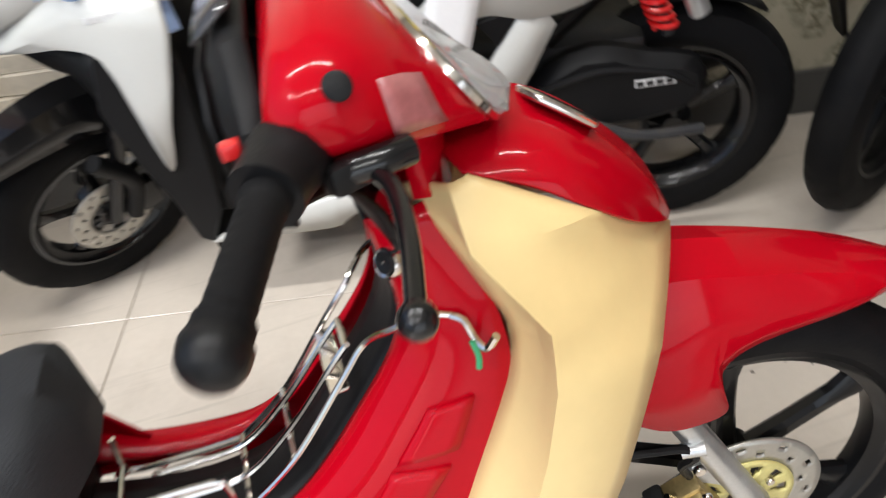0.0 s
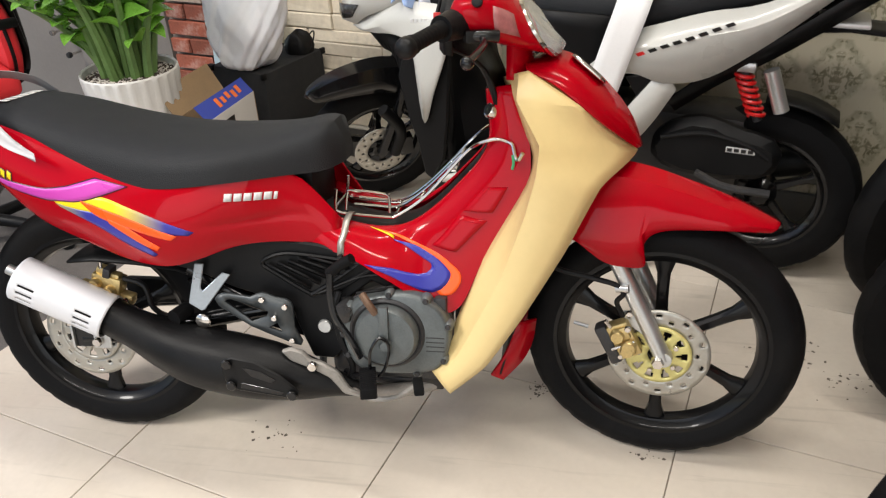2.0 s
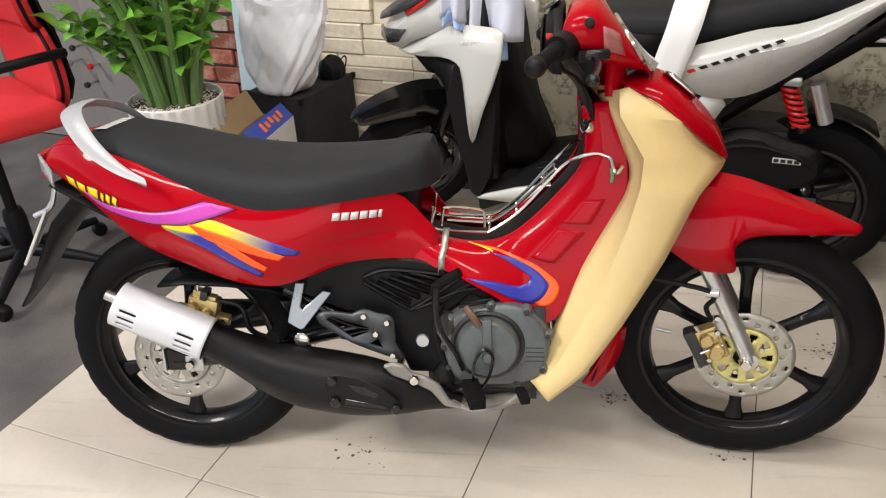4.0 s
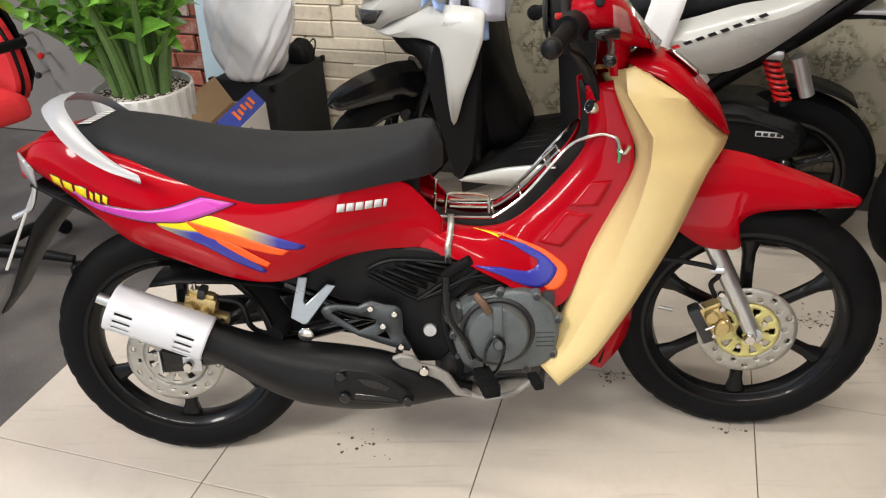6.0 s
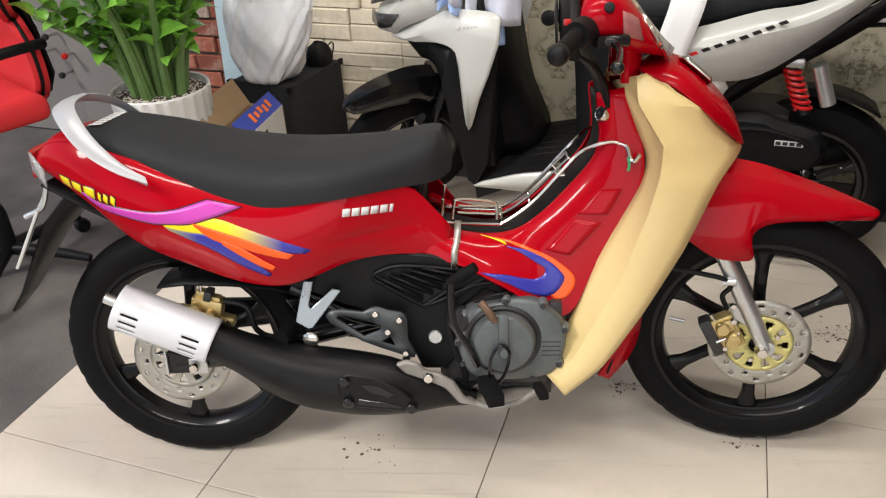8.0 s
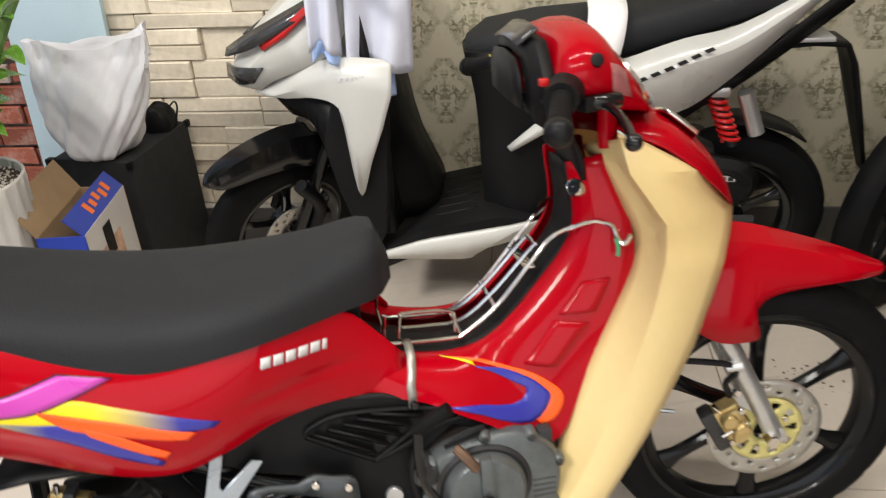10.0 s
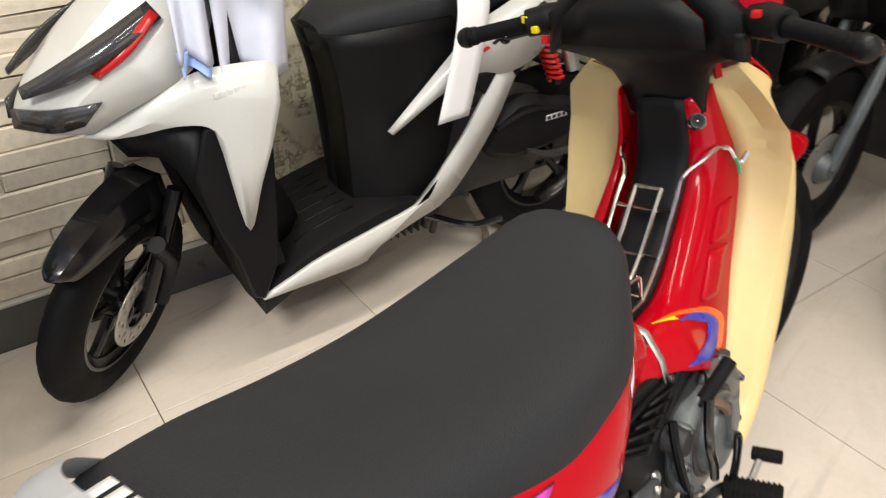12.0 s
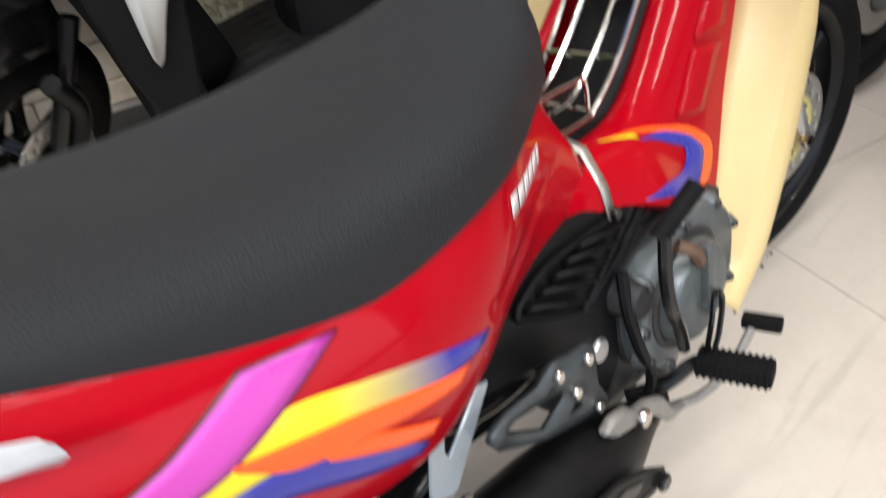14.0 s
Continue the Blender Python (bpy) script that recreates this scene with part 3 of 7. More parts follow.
def ribbon(name, upper, lower, material, steps=24, across=4, lift=0.0034, parent=None, where=side_y, shift=(0.032, 0.010)):
    up = smooth([(p[0] + shift[0], 0, p[1] + shift[1]) for p in upper], steps)
    lo = smooth([(p[0] + shift[0], 0, p[1] + shift[1]) for p in lower], steps)
    rows = []
    for a, b in zip(up, lo):
        row = []
        for j in range(across + 1):
            q = a.lerp(b, j / across)
            row.append((q.x, -where(q.x, q.z) - lift, q.z))
        rows.append(row)
    return part(name, grid(rows), material, parent or right_cover, angle=60, solid=0.0006)


def fade(name, a, b, x0, x1):
    """Two sticker colours blending along the length of the film."""
    m, n, l, p = nodes_of(name)
    tc = n.new("ShaderNodeTexCoord")
    sep = n.new("ShaderNodeSeparateXYZ")
    mr = n.new("ShaderNodeMapRange")
    mr.inputs["From Min"].default_value, mr.inputs["From Max"].default_value = x0, x1
    mx = n.new("ShaderNodeMix")
    mx.data_type = "RGBA"
    mx.inputs["A"].default_value, mx.inputs["B"].default_value = (*a, 1), (*b, 1)
    l.new(tc.outputs["Object"], sep.inputs[0])
    l.new(sep.outputs["X"], mr.inputs["Value"])
    l.new(mr.outputs[0], mx.inputs["Factor"])
    l.new(mx.outputs["Result"], p.inputs["Base Color"])
    p.inputs["Roughness"].default_value = 0.3
    return m


FLAT = (0, 0)
ribbon("stripe_outline", [(-0.094, 0.697), (-0.053, 0.676), (0.034, 0.662), (0.088, 0.666), (0.118, 0.673), (0.154, 0.683)], [(-0.102, 0.689), (-0.059, 0.661), (0.035, 0.638), (0.08, 0.636), (0.12, 0.637), (0.17, 0.650), (0.221, 0.667)], STICK_BLACK, lift=0.0032, shift=FLAT)
ribbon("magenta_stripe", [(-0.090, 0.694), (-0.053, 0.674), (0.034, 0.660), (0.088, 0.664), (0.118, 0.671), (0.155, 0.681)], [(-0.098, 0.690), (-0.059, 0.663), (0.035, 0.640), (0.08, 0.638), (0.12, 0.639), (0.17, 0.652), (0.217, 0.667)], STICK_MAGENTA, lift=0.0040, shift=FLAT)
ribbon("yellow_stripe", [(0.063, 0.638), (0.114, 0.641), (0.165, 0.648), (0.220, 0.629), (0.271, 0.609), (0.340, 0.580)], [(0.070, 0.629), (0.111, 0.621), (0.160, 0.613), (0.217, 0.600), (0.268, 0.580), (0.329, 0.573)], fade("yellow_to_blue_sticker", (0.85, 0.66, 0.01), (0.028, 0.03, 0.30), 0.19, 0.29), lift=0.0026, shift=FLAT)
ribbon("blue_stripe", [(0.068, 0.632), (0.111, 0.622), (0.159, 0.613), (0.213, 0.577), (0.260, 0.532)], [(0.075, 0.625), (0.108, 0.609), (0.154, 0.586), (0.208, 0.550), (0.252, 0.526)], fade("grey_to_blue_sticker", (0.36, 0.34, 0.12), (0.028, 0.03, 0.30), 0.07, 0.13), lift=0.0030, shift=FLAT)
ribbon("orange_stripe", [(0.122, 0.641), (0.156, 0.630), (0.217, 0.609), (0.268, 0.588), (0.308, 0.573)], [(0.127, 0.634), (0.159, 0.608), (0.216, 0.588), (0.267, 0.571), (0.295, 0.564)], STICK_ORANGE, lift=0.0036, shift=FLAT)
ribbon("orange_stripe", [(0.172, 0.608), (0.215, 0.588), (0.244, 0.568), (0.271, 0.549)], [(0.178, 0.596), (0.212, 0.571), (0.241, 0.551), (0.262, 0.540)], STICK_ORANGE, lift=0.0036, shift=FLAT)
# lettering shapes: maker's mark and model mark as plain blocks
for k in range(6):
    x, z = 0.400 + 0.0167 * k, 0.6480 - 0.0010 * k
    w = 0.0062 if k == 5 else 0.0136
    ribbon("mark", [(x + 0.003, z + 0.0150), (x + w + 0.003, z + 0.0142)], [(x, z), (x + w, z - 0.0008)], STICK_SILVER, 3, 2, shift=(0, -0.010))
for k, (x, w, h) in enumerate(((-0.148, 0.023, 0.021), (-0.119, 0.021, 0.019), (-0.092, 0.024, 0.019), (-0.062, 0.006, 0.014), (-0.051, 0.009, 0.014), (-0.037, 0.009, 0.014))):
    z = 0.703 - 0.26 * (x + 0.148)
    ribbon("model_mark", [(x - 0.001, z + h / 2 + 0.003), (x + w + 0.001, z + h / 2 - 0.003)], [(x - 0.005, z - h / 2), (x + w - 0.003, z - h / 2 - 0.008)], STICK_BLACK, 3, 3, lift=0.0030, shift=(0.008, 0.009))
    ribbon("model_mark", [(x + 0.0005, z + h / 2 + 0.001), (x + w - 0.0005, z + h / 2 - 0.005)], [(x - 0.003, z - h / 2 + 0.002), (x + w - 0.005, z - h / 2 - 0.006)], STICK_YELLOW, 3, 3, lift=0.0040, shift=(0.008, 0.009))

# seat
seat_top = curve_of([(-0.134, 0.776), (-0.126, 0.790), (-0.108, 0.800), (-0.08, 0.804), (0.0, 0.793), (0.13, 0.763), (0.257, 0.744), (0.40, 0.742), (0.50, 0.751), (0.555, 0.763), (0.580, 0.763), (0.593, 0.750), (0.600, 0.716)])
seat_low = curve_of([(-0.134, 0.752), (-0.086, 0.752), (-0.004, 0.738), (0.080, 0.706), (0.183, 0.674), (0.257, 0.664), (0.398, 0.673), (0.50, 0.677), (0.57, 0.677), (0.60, 0.680)])
seat_right = curve_of([(-0.134, 0.094), (-0.105, 0.128), (-0.04, 0.150), (0.1, 0.180), (0.2, 0.194), (0.3, 0.198), (0.4, 0.187), (0.45, 0.166), (0.5, 0.139), (0.55, 0.110), (0.575, 0.092), (0.590, 0.068), (0.600, 0.034)])
seat_w = curve_of([(-0.134, 0.072), (-0.105, 0.102), (-0.04, 0.116), (0.1, 0.134), (0.25, 0.136), (0.40, 0.120), (0.52, 0.100), (0.56, 0.088), (0.585, 0.070), (0.60, 0.034)])
rows = []
for i in range(41):
    x = -0.134 + 0.734 * i / 40
    w, t, b = seat_w(x), seat_top(x), min(seat_low(x), seat_top(x) - 0.012)
    row = []
    for k in range(25):
        a = math.pi * k / 24
        cx, sx = math.cos(a), math.sin(a)
        base, cut = -0.028 * min(1, max(0, (0.45 - x) / 0.55)), seat_right(x)
        row.append((x, cut * math.copysign(abs(cx) ** 0.62, cx) if cx < 0 else (w + base) * abs(cx) ** 0.72, b + (t - b) * abs(sx) ** 0.5))
    rows.append(row)
seat = part("seat", grid(rows, True, True), VINYL, bike, "long black textured vinyl dual seat", angle=60)
for k in range(6):
    y = 0.062 - 0.021 * k
    bm = grid([[(-0.097 + 0.009 * j, y - 0.0145 * s - 0.004 * j / 3 - 0.030, seat_top(-0.097 + 0.009 * j) + 0.0008) for s in (0, 0.5, 1)] for j in range(4)])
    part("seat_mark", bm, surface("white_print", (0.75, 0.75, 0.74), 0.5) if k == 0 else bpy.data.materials["white_print"], seat, solid=0.0008)

part("seat_base", box(0.30, 0.546, -0.085, 0.080, 0.56, 0.69, 0.01), BLACK, bike)
# silver grab rail
line_out = [(0.062, -0.188, 0.722), (0.0, -0.182, 0.744), (-0.061, -0.169, 0.782), (-0.110, -0.135, 0.826), (-0.142, -0.08, 0.844), (-0.152, 0.0, 0.846)]
line_in = [(0.054, -0.178, 0.732), (0.004, -0.164, 0.760), (-0.045, -0.142, 0.800), (-0.084, -0.108, 0.840), (-0.104, -0.062, 0.853), (-0.110, 0.0, 0.856)]
bm = bmesh.new()
for flip in (1, -1):
    rows = []
    for a, b in zip(smooth(line_out, 24), smooth(line_in, 24)):
        lean, slender = -0.10 * max(0, a.y * flip), 1.0 if flip > 0 else 0.78
        a, b = Vector((a.x, a.y * flip * slender - 0.036, a.z + lean)), Vector((b.x, b.y * flip * slender - 0.036, b.z + lean))
        mid = a.lerp(b, 0.5) + Vector((0, 0, 0.0035))
        low = a.lerp(b, 0.5) - Vector((0, 0, 0.010))
        rows.append([a, a.lerp(mid, 0.5) + Vector((0, 0, 0.003)), mid, mid.lerp(b, 0.5) + Vector((0, 0, 0.002)), b, low])
    grid(rows, True, True, bm)
bmesh.ops.remove_doubles(bm, verts=bm.verts, dist=1e-4)
part("grab_rail", bm, SILVER, bike, "silver painted grab rail behind the seat", angle=50)

# centre tunnel and inner leg cover
S = [(0.535, -0.05, 0.585), (0.60, -0.05, 0.560), (0.675, -0.05, 0.547), (0.745, -0.05, 0.563), (0.823, -0.047, 0.634), (0.888, -0.045, 0.722), (0.884, -0.040, 0.828)]
MID = [(0.54, -0.098, 0.59), (0.61, -0.098, 0.562), (0.69, -0.100, 0.545), (0.762, -0.098, 0.545), (0.838, -0.090, 0.612), (0.910, -0.077, 0.714), (0.908, -0.062, 0.836)]
OUT = [(0.54, -0.116, 0.53), (0.62, -0.130, 0.512), (0.70, -0.145, 0.472), (0.82, -0.128, 0.40), (0.885, -0.112, 0.51), (0.969, -0.094, 0.67), (0.942, -0.062, 0.842)]
LOW = [(0.54, -0.106, 0.525), (0.62, -0.118, 0.505), (0.70, -0.130, 0.462), (0.82, -0.100, 0.39), (0.89, -0.095, 0.505), (0.972, -0.080, 0.67), (0.942, -0.050, 0.842)]


def flank(t, s):
    """The tunnel's right flank: t along it, s from the strip (0) to the outer edge (1)."""
    a, b, c = [smooth_at(line, t) for line in (S, MID, OUT)]
    return (1 - s) ** 2 * a + 2 * s * (1 - s) * (2 * b - 0.5 * (a + c)) + s * s * c


def smooth_at(points, t):
    p = [Vector(q) for q in points]
    p = [2 * p[0] - p[1]] + p + [2 * p[-1] - p[-2]]
    s = t * (len(p) - 3)
    k = min(int(s), len(p) - 4)
    t = s - k
    a, b, c, d = p[k:k + 4]
    return 0.5 * (2 * b + (c - a) * t + (2 * a - 5 * b + 4 * c - d) * t * t + (3 * b - a - 3 * c + d) * t ** 3)


for side in (-1, 1):
    rows = []
    for i in range(43):
        t = i / 42
        row = [flank(t, j / 10) for j in range(11)] + [smooth_at(LOW, t)]
        rows.append([(p.x, -side * p.y + (0.03 - 0.0026 * k if side > 0 else 0), p.z) for k, p in enumerate(row)])
    leg_cover = part("inner_leg_cover", grid(rows), RED, bike, "glossy red inner leg cover with pressed slots", solid=0.004)
    if side < 0:
        right_leg = leg_cover
rows = [[(p.x, y, p.z - 0.003 + 0.005 * (1 - abs(y) / 0.05)) for y in (p.y, p.y * 0.5, 0, -p.y * 0.5, -p.y)] for p in smooth(S, 30)]
part("centre_strip", grid(rows), BLACK, bike, "black ribbed plastic strip down the tunnel", solid=0.004)


def film(name, track_a, track_b, material, lift=0.0036, steps=18, thick=0.0006):
    """A sticker on the flank between two tracks of (t, s)."""
    a = smooth([(q[0], q[1], 0) for q in track_a], steps)
    b = smooth([(q[0], q[1], 0) for q in track_b], steps)
    rows = []
    for p, q in zip(a, b):
        row = []
        for j in range(5):
            w = p.lerp(q, j / 4)
            t, s = min(max(w.x, 0.001), 0.985), min(max(w.y, 0.0), 1.0)
            c = flank(t, s)
            nrm = (flank(t + 0.01, s) - c).cross(flank(t, min(s, 0.98) + 0.02) - flank(t, min(s, 0.98))).normalized()
            if nrm.y > 0:
                nrm = -nrm
            row.append(c + nrm * lift)
        rows.append(row)
    return part(name, grid(rows), material, right_leg, angle=60, solid=thick)


film("orange_swoosh", [(0.29, 0.35), (0.42, 0.45), (0.52, 0.625), (0.57, 0.80), (0.585, 0.91), (0.545, 0.93), (0.49, 0.91)], [(0.29, 0.36), (0.45, 0.54), (0.52, 0.675), (0.55, 0.80), (0.55, 0.85), (0.52, 0.86), (0.48, 0.88)], STICK_ORANGE)
film("blue_swoosh", [(0.37, 0.525), (0.46, 0.55), (0.52, 0.675), (0.55, 0.80), (0.55, 0.85), (0.50, 0.88), (0.38, 0.945)], [(0.37, 0.54), (0.42, 0.575), (0.48, 0.675), (0.50, 0.725), (0.47, 0.775), (0.35, 0.875), (0.24, 0.985)], STICK_BLUE)
film("yellow_swoosh", [(0.27, 0.33), (0.32, 0.40), (0.37, 0.46)], [(0.275, 0.35), (0.32, 0.43), (0.37, 0.52)], STICK_YELLOW, lift=0.0042, steps=6)
film("pressed_panel", [(0.672, 0.585), (0.75, 0.60)], [(0.735, 0.84), (0.79, 0.825)], RED, lift=0.002, steps=8, thick=0.010)
film("pressed_panel", [(0.53, 0.60), (0.655, 0.578)], [(0.60, 0.775), (0.715, 0.845)], RED, lift=0.002, steps=8, thick=0.008)

# cream leg shields, one a side
E_IN = [(0.914, -0.030, 0.848), (0.934, -0.060, 0.815), (0.960, -0.078, 0.755), (0.975, -0.078, 0.711), (0.966, -0.093, 0.66), (0.884, -0.110, 0.51), (0.815, -0.118, 0.335), (0.775, -0.142, 0.285)]
E_VA = [(0.932, -0.062, 0.858), (0.952, -0.100, 0.818), (0.985, -0.128, 0.752), (0.990, -0.134, 0.708), (0.974, -0.136, 0.65), (0.908, -0.140, 0.505), (0.838, -0.142, 0.33), (0.786, -0.152, 0.275)]
E_CR = [(0.948, -0.096, 0.866), (0.946, -0.136, 0.824), (0.988, -0.166, 0.750), (0.984, -0.174, 0.696), (0.966, -0.173, 0.62), (0.920, -0.169, 0.485), (0.842, -0.163, 0.325), (0.800, -0.161, 0.262)]
E_MI = [(0.955, -0.098, 0.868), (1.003, -0.126, 0.815), (1.080, -0.112, 0.730), (1.040, -0.160, 0.682), (1.002, -0.175, 0.585), (0.942, -0.177, 0.450), (0.868, -0.174, 0.315), (0.812, -0.166, 0.248)]
E_FR = [(0.962, -0.098, 0.870), (1.058, -0.112, 0.810), (1.172, -0.024, 0.711), (1.098, -0.132, 0.664), (1.038, -0.160, 0.546), (0.964, -0.168, 0.413), (0.895, -0.168, 0.304), (0.822, -0.160, 0.232)]


def straight(points, per):
    out = []
    for a, b in zip(points, points[1:]):
        out += [Vector(a).lerp(Vector(b), k / per) for k in range(per)]
    return out + [Vector(points[-1])]


def soft(points, per, ease):
    """Between a straight and a smooth line, so that folds stay crisp."""
    return [p.lerp(q, ease) for p, q in zip(straight(points, per), smooth(points, per * (len(points) - 1)))]


def shield_rows(side):
    rows = []
    for a, v, b, c, d in zip(*[soft(e, 6, k) for e, k in ((E_IN, 0.6), (E_VA, 0.5), (E_CR, 0.16), (E_MI, 0.6), (E_FR, 0.4))]):
        row = [a, a.lerp(v, 0.5), v, v.lerp(b, 0.5), b, b.lerp(c, 0.5) + Vector((0.001, -0.002, 0)), c, c.lerp(d, 0.5) + Vector((0.001, -0.002, 0)), d]
        spread = (0.026, 0.036, 0.048, 0.056, 0.062, 0.058, 0.054, 0.052, 0.050)
        rows.append([(p.x, -side * p.y + (k if side > 0 else 0), p.z) for p, k in zip(row, spread)])
    return rows


for side in (-1, 1):
    part("leg_shield", grid(shield_rows(side)), CREAM, bike, "unpainted cream plastic leg shield", solid=0.004, angle=24)

# red front cover over the nose
bm = symmetric([
    [(0.955, 0.0, 0.878), (1.008, 0.0, 0.892), (1.050, 0.0, 0.882), (1.105, 0.0, 0.838), (1.155, 0.0, 0.778), (1.183, 0.0, 0.715)],
    [(0.955, -0.055, 0.876), (1.008, -0.070, 0.876), (1.045, -0.072, 0.862), (1.095, -0.062, 0.820), (1.145, -0.040, 0.768), (1.178, -0.014, 0.714)],
    [(0.960, -0.096, 0.872), (1.010, -0.110, 0.848), (1.055, -0.113, 0.814), (1.098, -0.096, 0.777), (1.140, -0.062, 0.742), (1.170, -0.024, 0.714)]], 24)
nose = part("front_cover", bm, RED, bike, "glossy red front cover above the leg shields", solid=0.004)
bm = plate([(-0.040, -0.012), (-0.034, -0.026), (0.026, -0.030), (0.040, -0.006), (0.040, 0.006), (0.026, 0.030), (-0.034, 0.026), (-0.040, 0.012)], 0, 0.008, 0.002)
bm.transform(Matrix.Rotation(radians(90), 4, "X"))
part("badge", bm, CHROME, nose, "chrome edged front badge", m=pose(1.070, -0.020, 0.859, -8, 40, 0))
part("badge_face", box(-0.028, 0.026, -0.019, 0.019, 0.0082, 0.0098, 0.0005), BLACK, nose, m=pose(1.070, -0.020, 0.859, -8, 40, 0))
# lower red air guide between the shields
for side in (-1, 1):
    rows = sections([[(0.950, side * 0.085, 0.36), (0.940, side * 0.09, 0.32), (0.925, side * 0.09, 0.28), (0.900, side * 0.085, 0.235)],
                     [(0.990, side * 0.06, 0.36), (0.984, side * 0.06, 0.31), (0.965, side * 0.065, 0.265), (0.925, side * 0.075, 0.220)]], 14)
    part("air_guide", grid(rows), RED, bike, solid=0.006)
rows = [[(1.02 - 0.10 * s, y, 0.64 - 0.40 * s) for y in (-0.09, -0.03, 0.03, 0.09)] for s in (0, 0.25, 0.5, 0.75, 1)]
part("inner_panel", grid(rows), BLACK, bike, solid=0.004)

# engine, exhaust and running gear
axis = [(-0.066, -0.172, 0.456), (0.114, -0.167, 0.372)]
d = (Vector(axis[1]) - Vector(axis[0])).normalized()
turn = d.to_track_quat("X", "Z").to_matrix().to_4x4()
CAN = Matrix.Translation(axis[0]) @ turn
L = (Vector(axis[1]) - Vector(axis[0])).length
bm = bmesh.new()
nx, na, r = 34, 56, 0.0455
vs = [[bm.verts.new((L * i / nx, r * math.cos(2 * math.pi * k / na), r * math.sin(2 * math.pi * k / na))) for k in range(na)] for i in range(nx + 1)]
for i in range(nx):
    for k in range(na):
        slot = (3 <= i <= 8 or 24 <= i <= 29) and k in (25, 28, 31, 34)
        if not slot:
            j = (k + 1) % na
            bm.faces.new((vs[i][k], vs[i][j], vs[i + 1][j], vs[i + 1][k]))
silencer = part("silencer", bm, WHITE_CAN, bike, "white painted silencer sleeve with slots", m=CAN, solid=0.0025)
part("silencer_core", revolve([(0, 0.004), (0.041, 0.004), (0.041, L - 0.004), (0, L - 0.004)], 32, "x"), SATIN_BLACK, silencer)
part("tail_pipe", tube([(0.02, 0, 0.006), (-0.03, 0, 0.008)], 0.011, 3, 12, smoothed=False), ALLOY, silencer)
belly = [(0.106, 0.374, 0.041), (0.160, 0.345, 0.042), (0.206, 0.320, 0.050), (0.283, 0.290, 0.062), (0.371, 0.272, 0.066), (0.460, 0.258, 0.060), (0.530, 0.244, 0.044), (0.590, 0.234, 0.026), (0.640, 0.224, 0.016)]
cz = curve_of([(b[0], b[1]) for b in belly])
cr = curve_of([(b[0], b[2]) for b in belly])
rows = []
for i in range(33):
    x = 0.104 + 0.536 * i / 32
    rows.append([(x + 0.25 * cr(x) * math.sin(a), -0.160 + cr(x) * 0.92 * math.cos(a) + 0.05 * max(0, x - 0.45), cz(x) + cr(x) * math.sin(a)) for a in (2 * math.pi * k / 28 for k in range(28))])
pipe = part("exhaust_pipe", grid(rows, True, True), SATIN_BLACK, bike, "matt black expansion chamber exhaust")
outer = [(0.372, 0.318), (0.392, 0.326), (0.440, 0.318), (0.490, 0.290), (0.528, 0.256), (0.524, 0.240), (0.500, 0.238), (0.400, 0.250), (0.376, 0.262), (0.368, 0.290)]
shield = part("heat_shield", plate(outer, -0.226, 0.006, 0.003), SATIN_BLACK, pipe, "black pierced heat shield")
part("shield_opening", plate([(0.412, 0.305), (0.450, 0.299), (0.482, 0.280), (0.470, 0.272), (0.430, 0.285)], -0.2275, 0.002, 0.001), GLOSS_BLACK, pipe)
part("shield_opening", plate([(0.408, 0.270), (0.470, 0.259), (0.496, 0.252), (0.490, 0.246), (0.405, 0.257)], -0.2275, 0.002, 0.001), GLOSS_BLACK, pipe)
for q in ((0.383, 0.312), (0.388, 0.264), (0.513, 0.249)):
    part("shield_bolt", bolt(q[0], -0.229, q[1], 0.011, 0.006), GLOSS_BLACK, pipe)
part("header_pipe", tube([(0.620, -0.150, 0.224), (0.700, -0.120, 0.206), (0.800, -0.080, 0.215), (0.860, -0.020, 0.260), (0.870, 0.000, 0.330)], 0.015, 24, 12), CAST, bike, "dull steel header pipe under the engine")
part("pipe_bracket", plate([(0.480, 0.322), (0.500, 0.330), (0.528, 0.323), (0.540, 0.306), (0.566, 0.300), (0.598, 0.279), (0.618, 0.242), (0.652, 0.230), (0.648, 0.221), (0.606, 0.230), (0.579, 0.265), (0.545, 0.283), (0.500, 0.300)], -0.186, 0.014, 0.004), CAST, bike, "dull cast bracket for foot rest and pipe")
part("bracket_bolt", bolt(0.546, -0.187, 0.294, 0.011, 0.008), CHROME, bike)

# swing arm, rear brake, mudguards
for side in (-1, 1):
    part("swing_arm", tube([(0.0, side * 0.095, 0.283), (0.15, side * 0.09, 0.30), (0.30, side * 0.075, 0.335), (0.46, side * 0.055, 0.365)], 0.019, 16, 10), GLOSS_BLACK, bike)
part("axle_block", plate([(-0.015, 0.321), (0.062, 0.296), (0.060, 0.268), (-0.016, 0.265)], -0.112, 0.010, 0.002), GLOSS_BLACK, bike)
part("axle_block_lip", box(-0.0205, -0.0155, -0.119, -0.108, 0.266, 0.320, 0.001), ALLOY, bike)
part("rear_axle_plate", plate([(0.031, 0.305), (0.071, 0.302), (0.070, 0.269), (0.029, 0.268)], -0.1185, 0.004, 0.0015), ALLOY, bike)
part("rear_axle_nut", bolt(0.044, -0.1205, 0.288, 0.011, 0.012), CHROME, bike)
bm = box(-0.034, 0.030, -0.018, 0.018, -0.020, 0.026, 0.006)
for q in ((-0.020, 0.004), (0.012, -0.004)):
    revolve([(0, -0.032), (0.011, -0.032), (0.0135, -0.026), (0.0135, 0)], 16, "y", (q[0], 0, q[1]), bm)
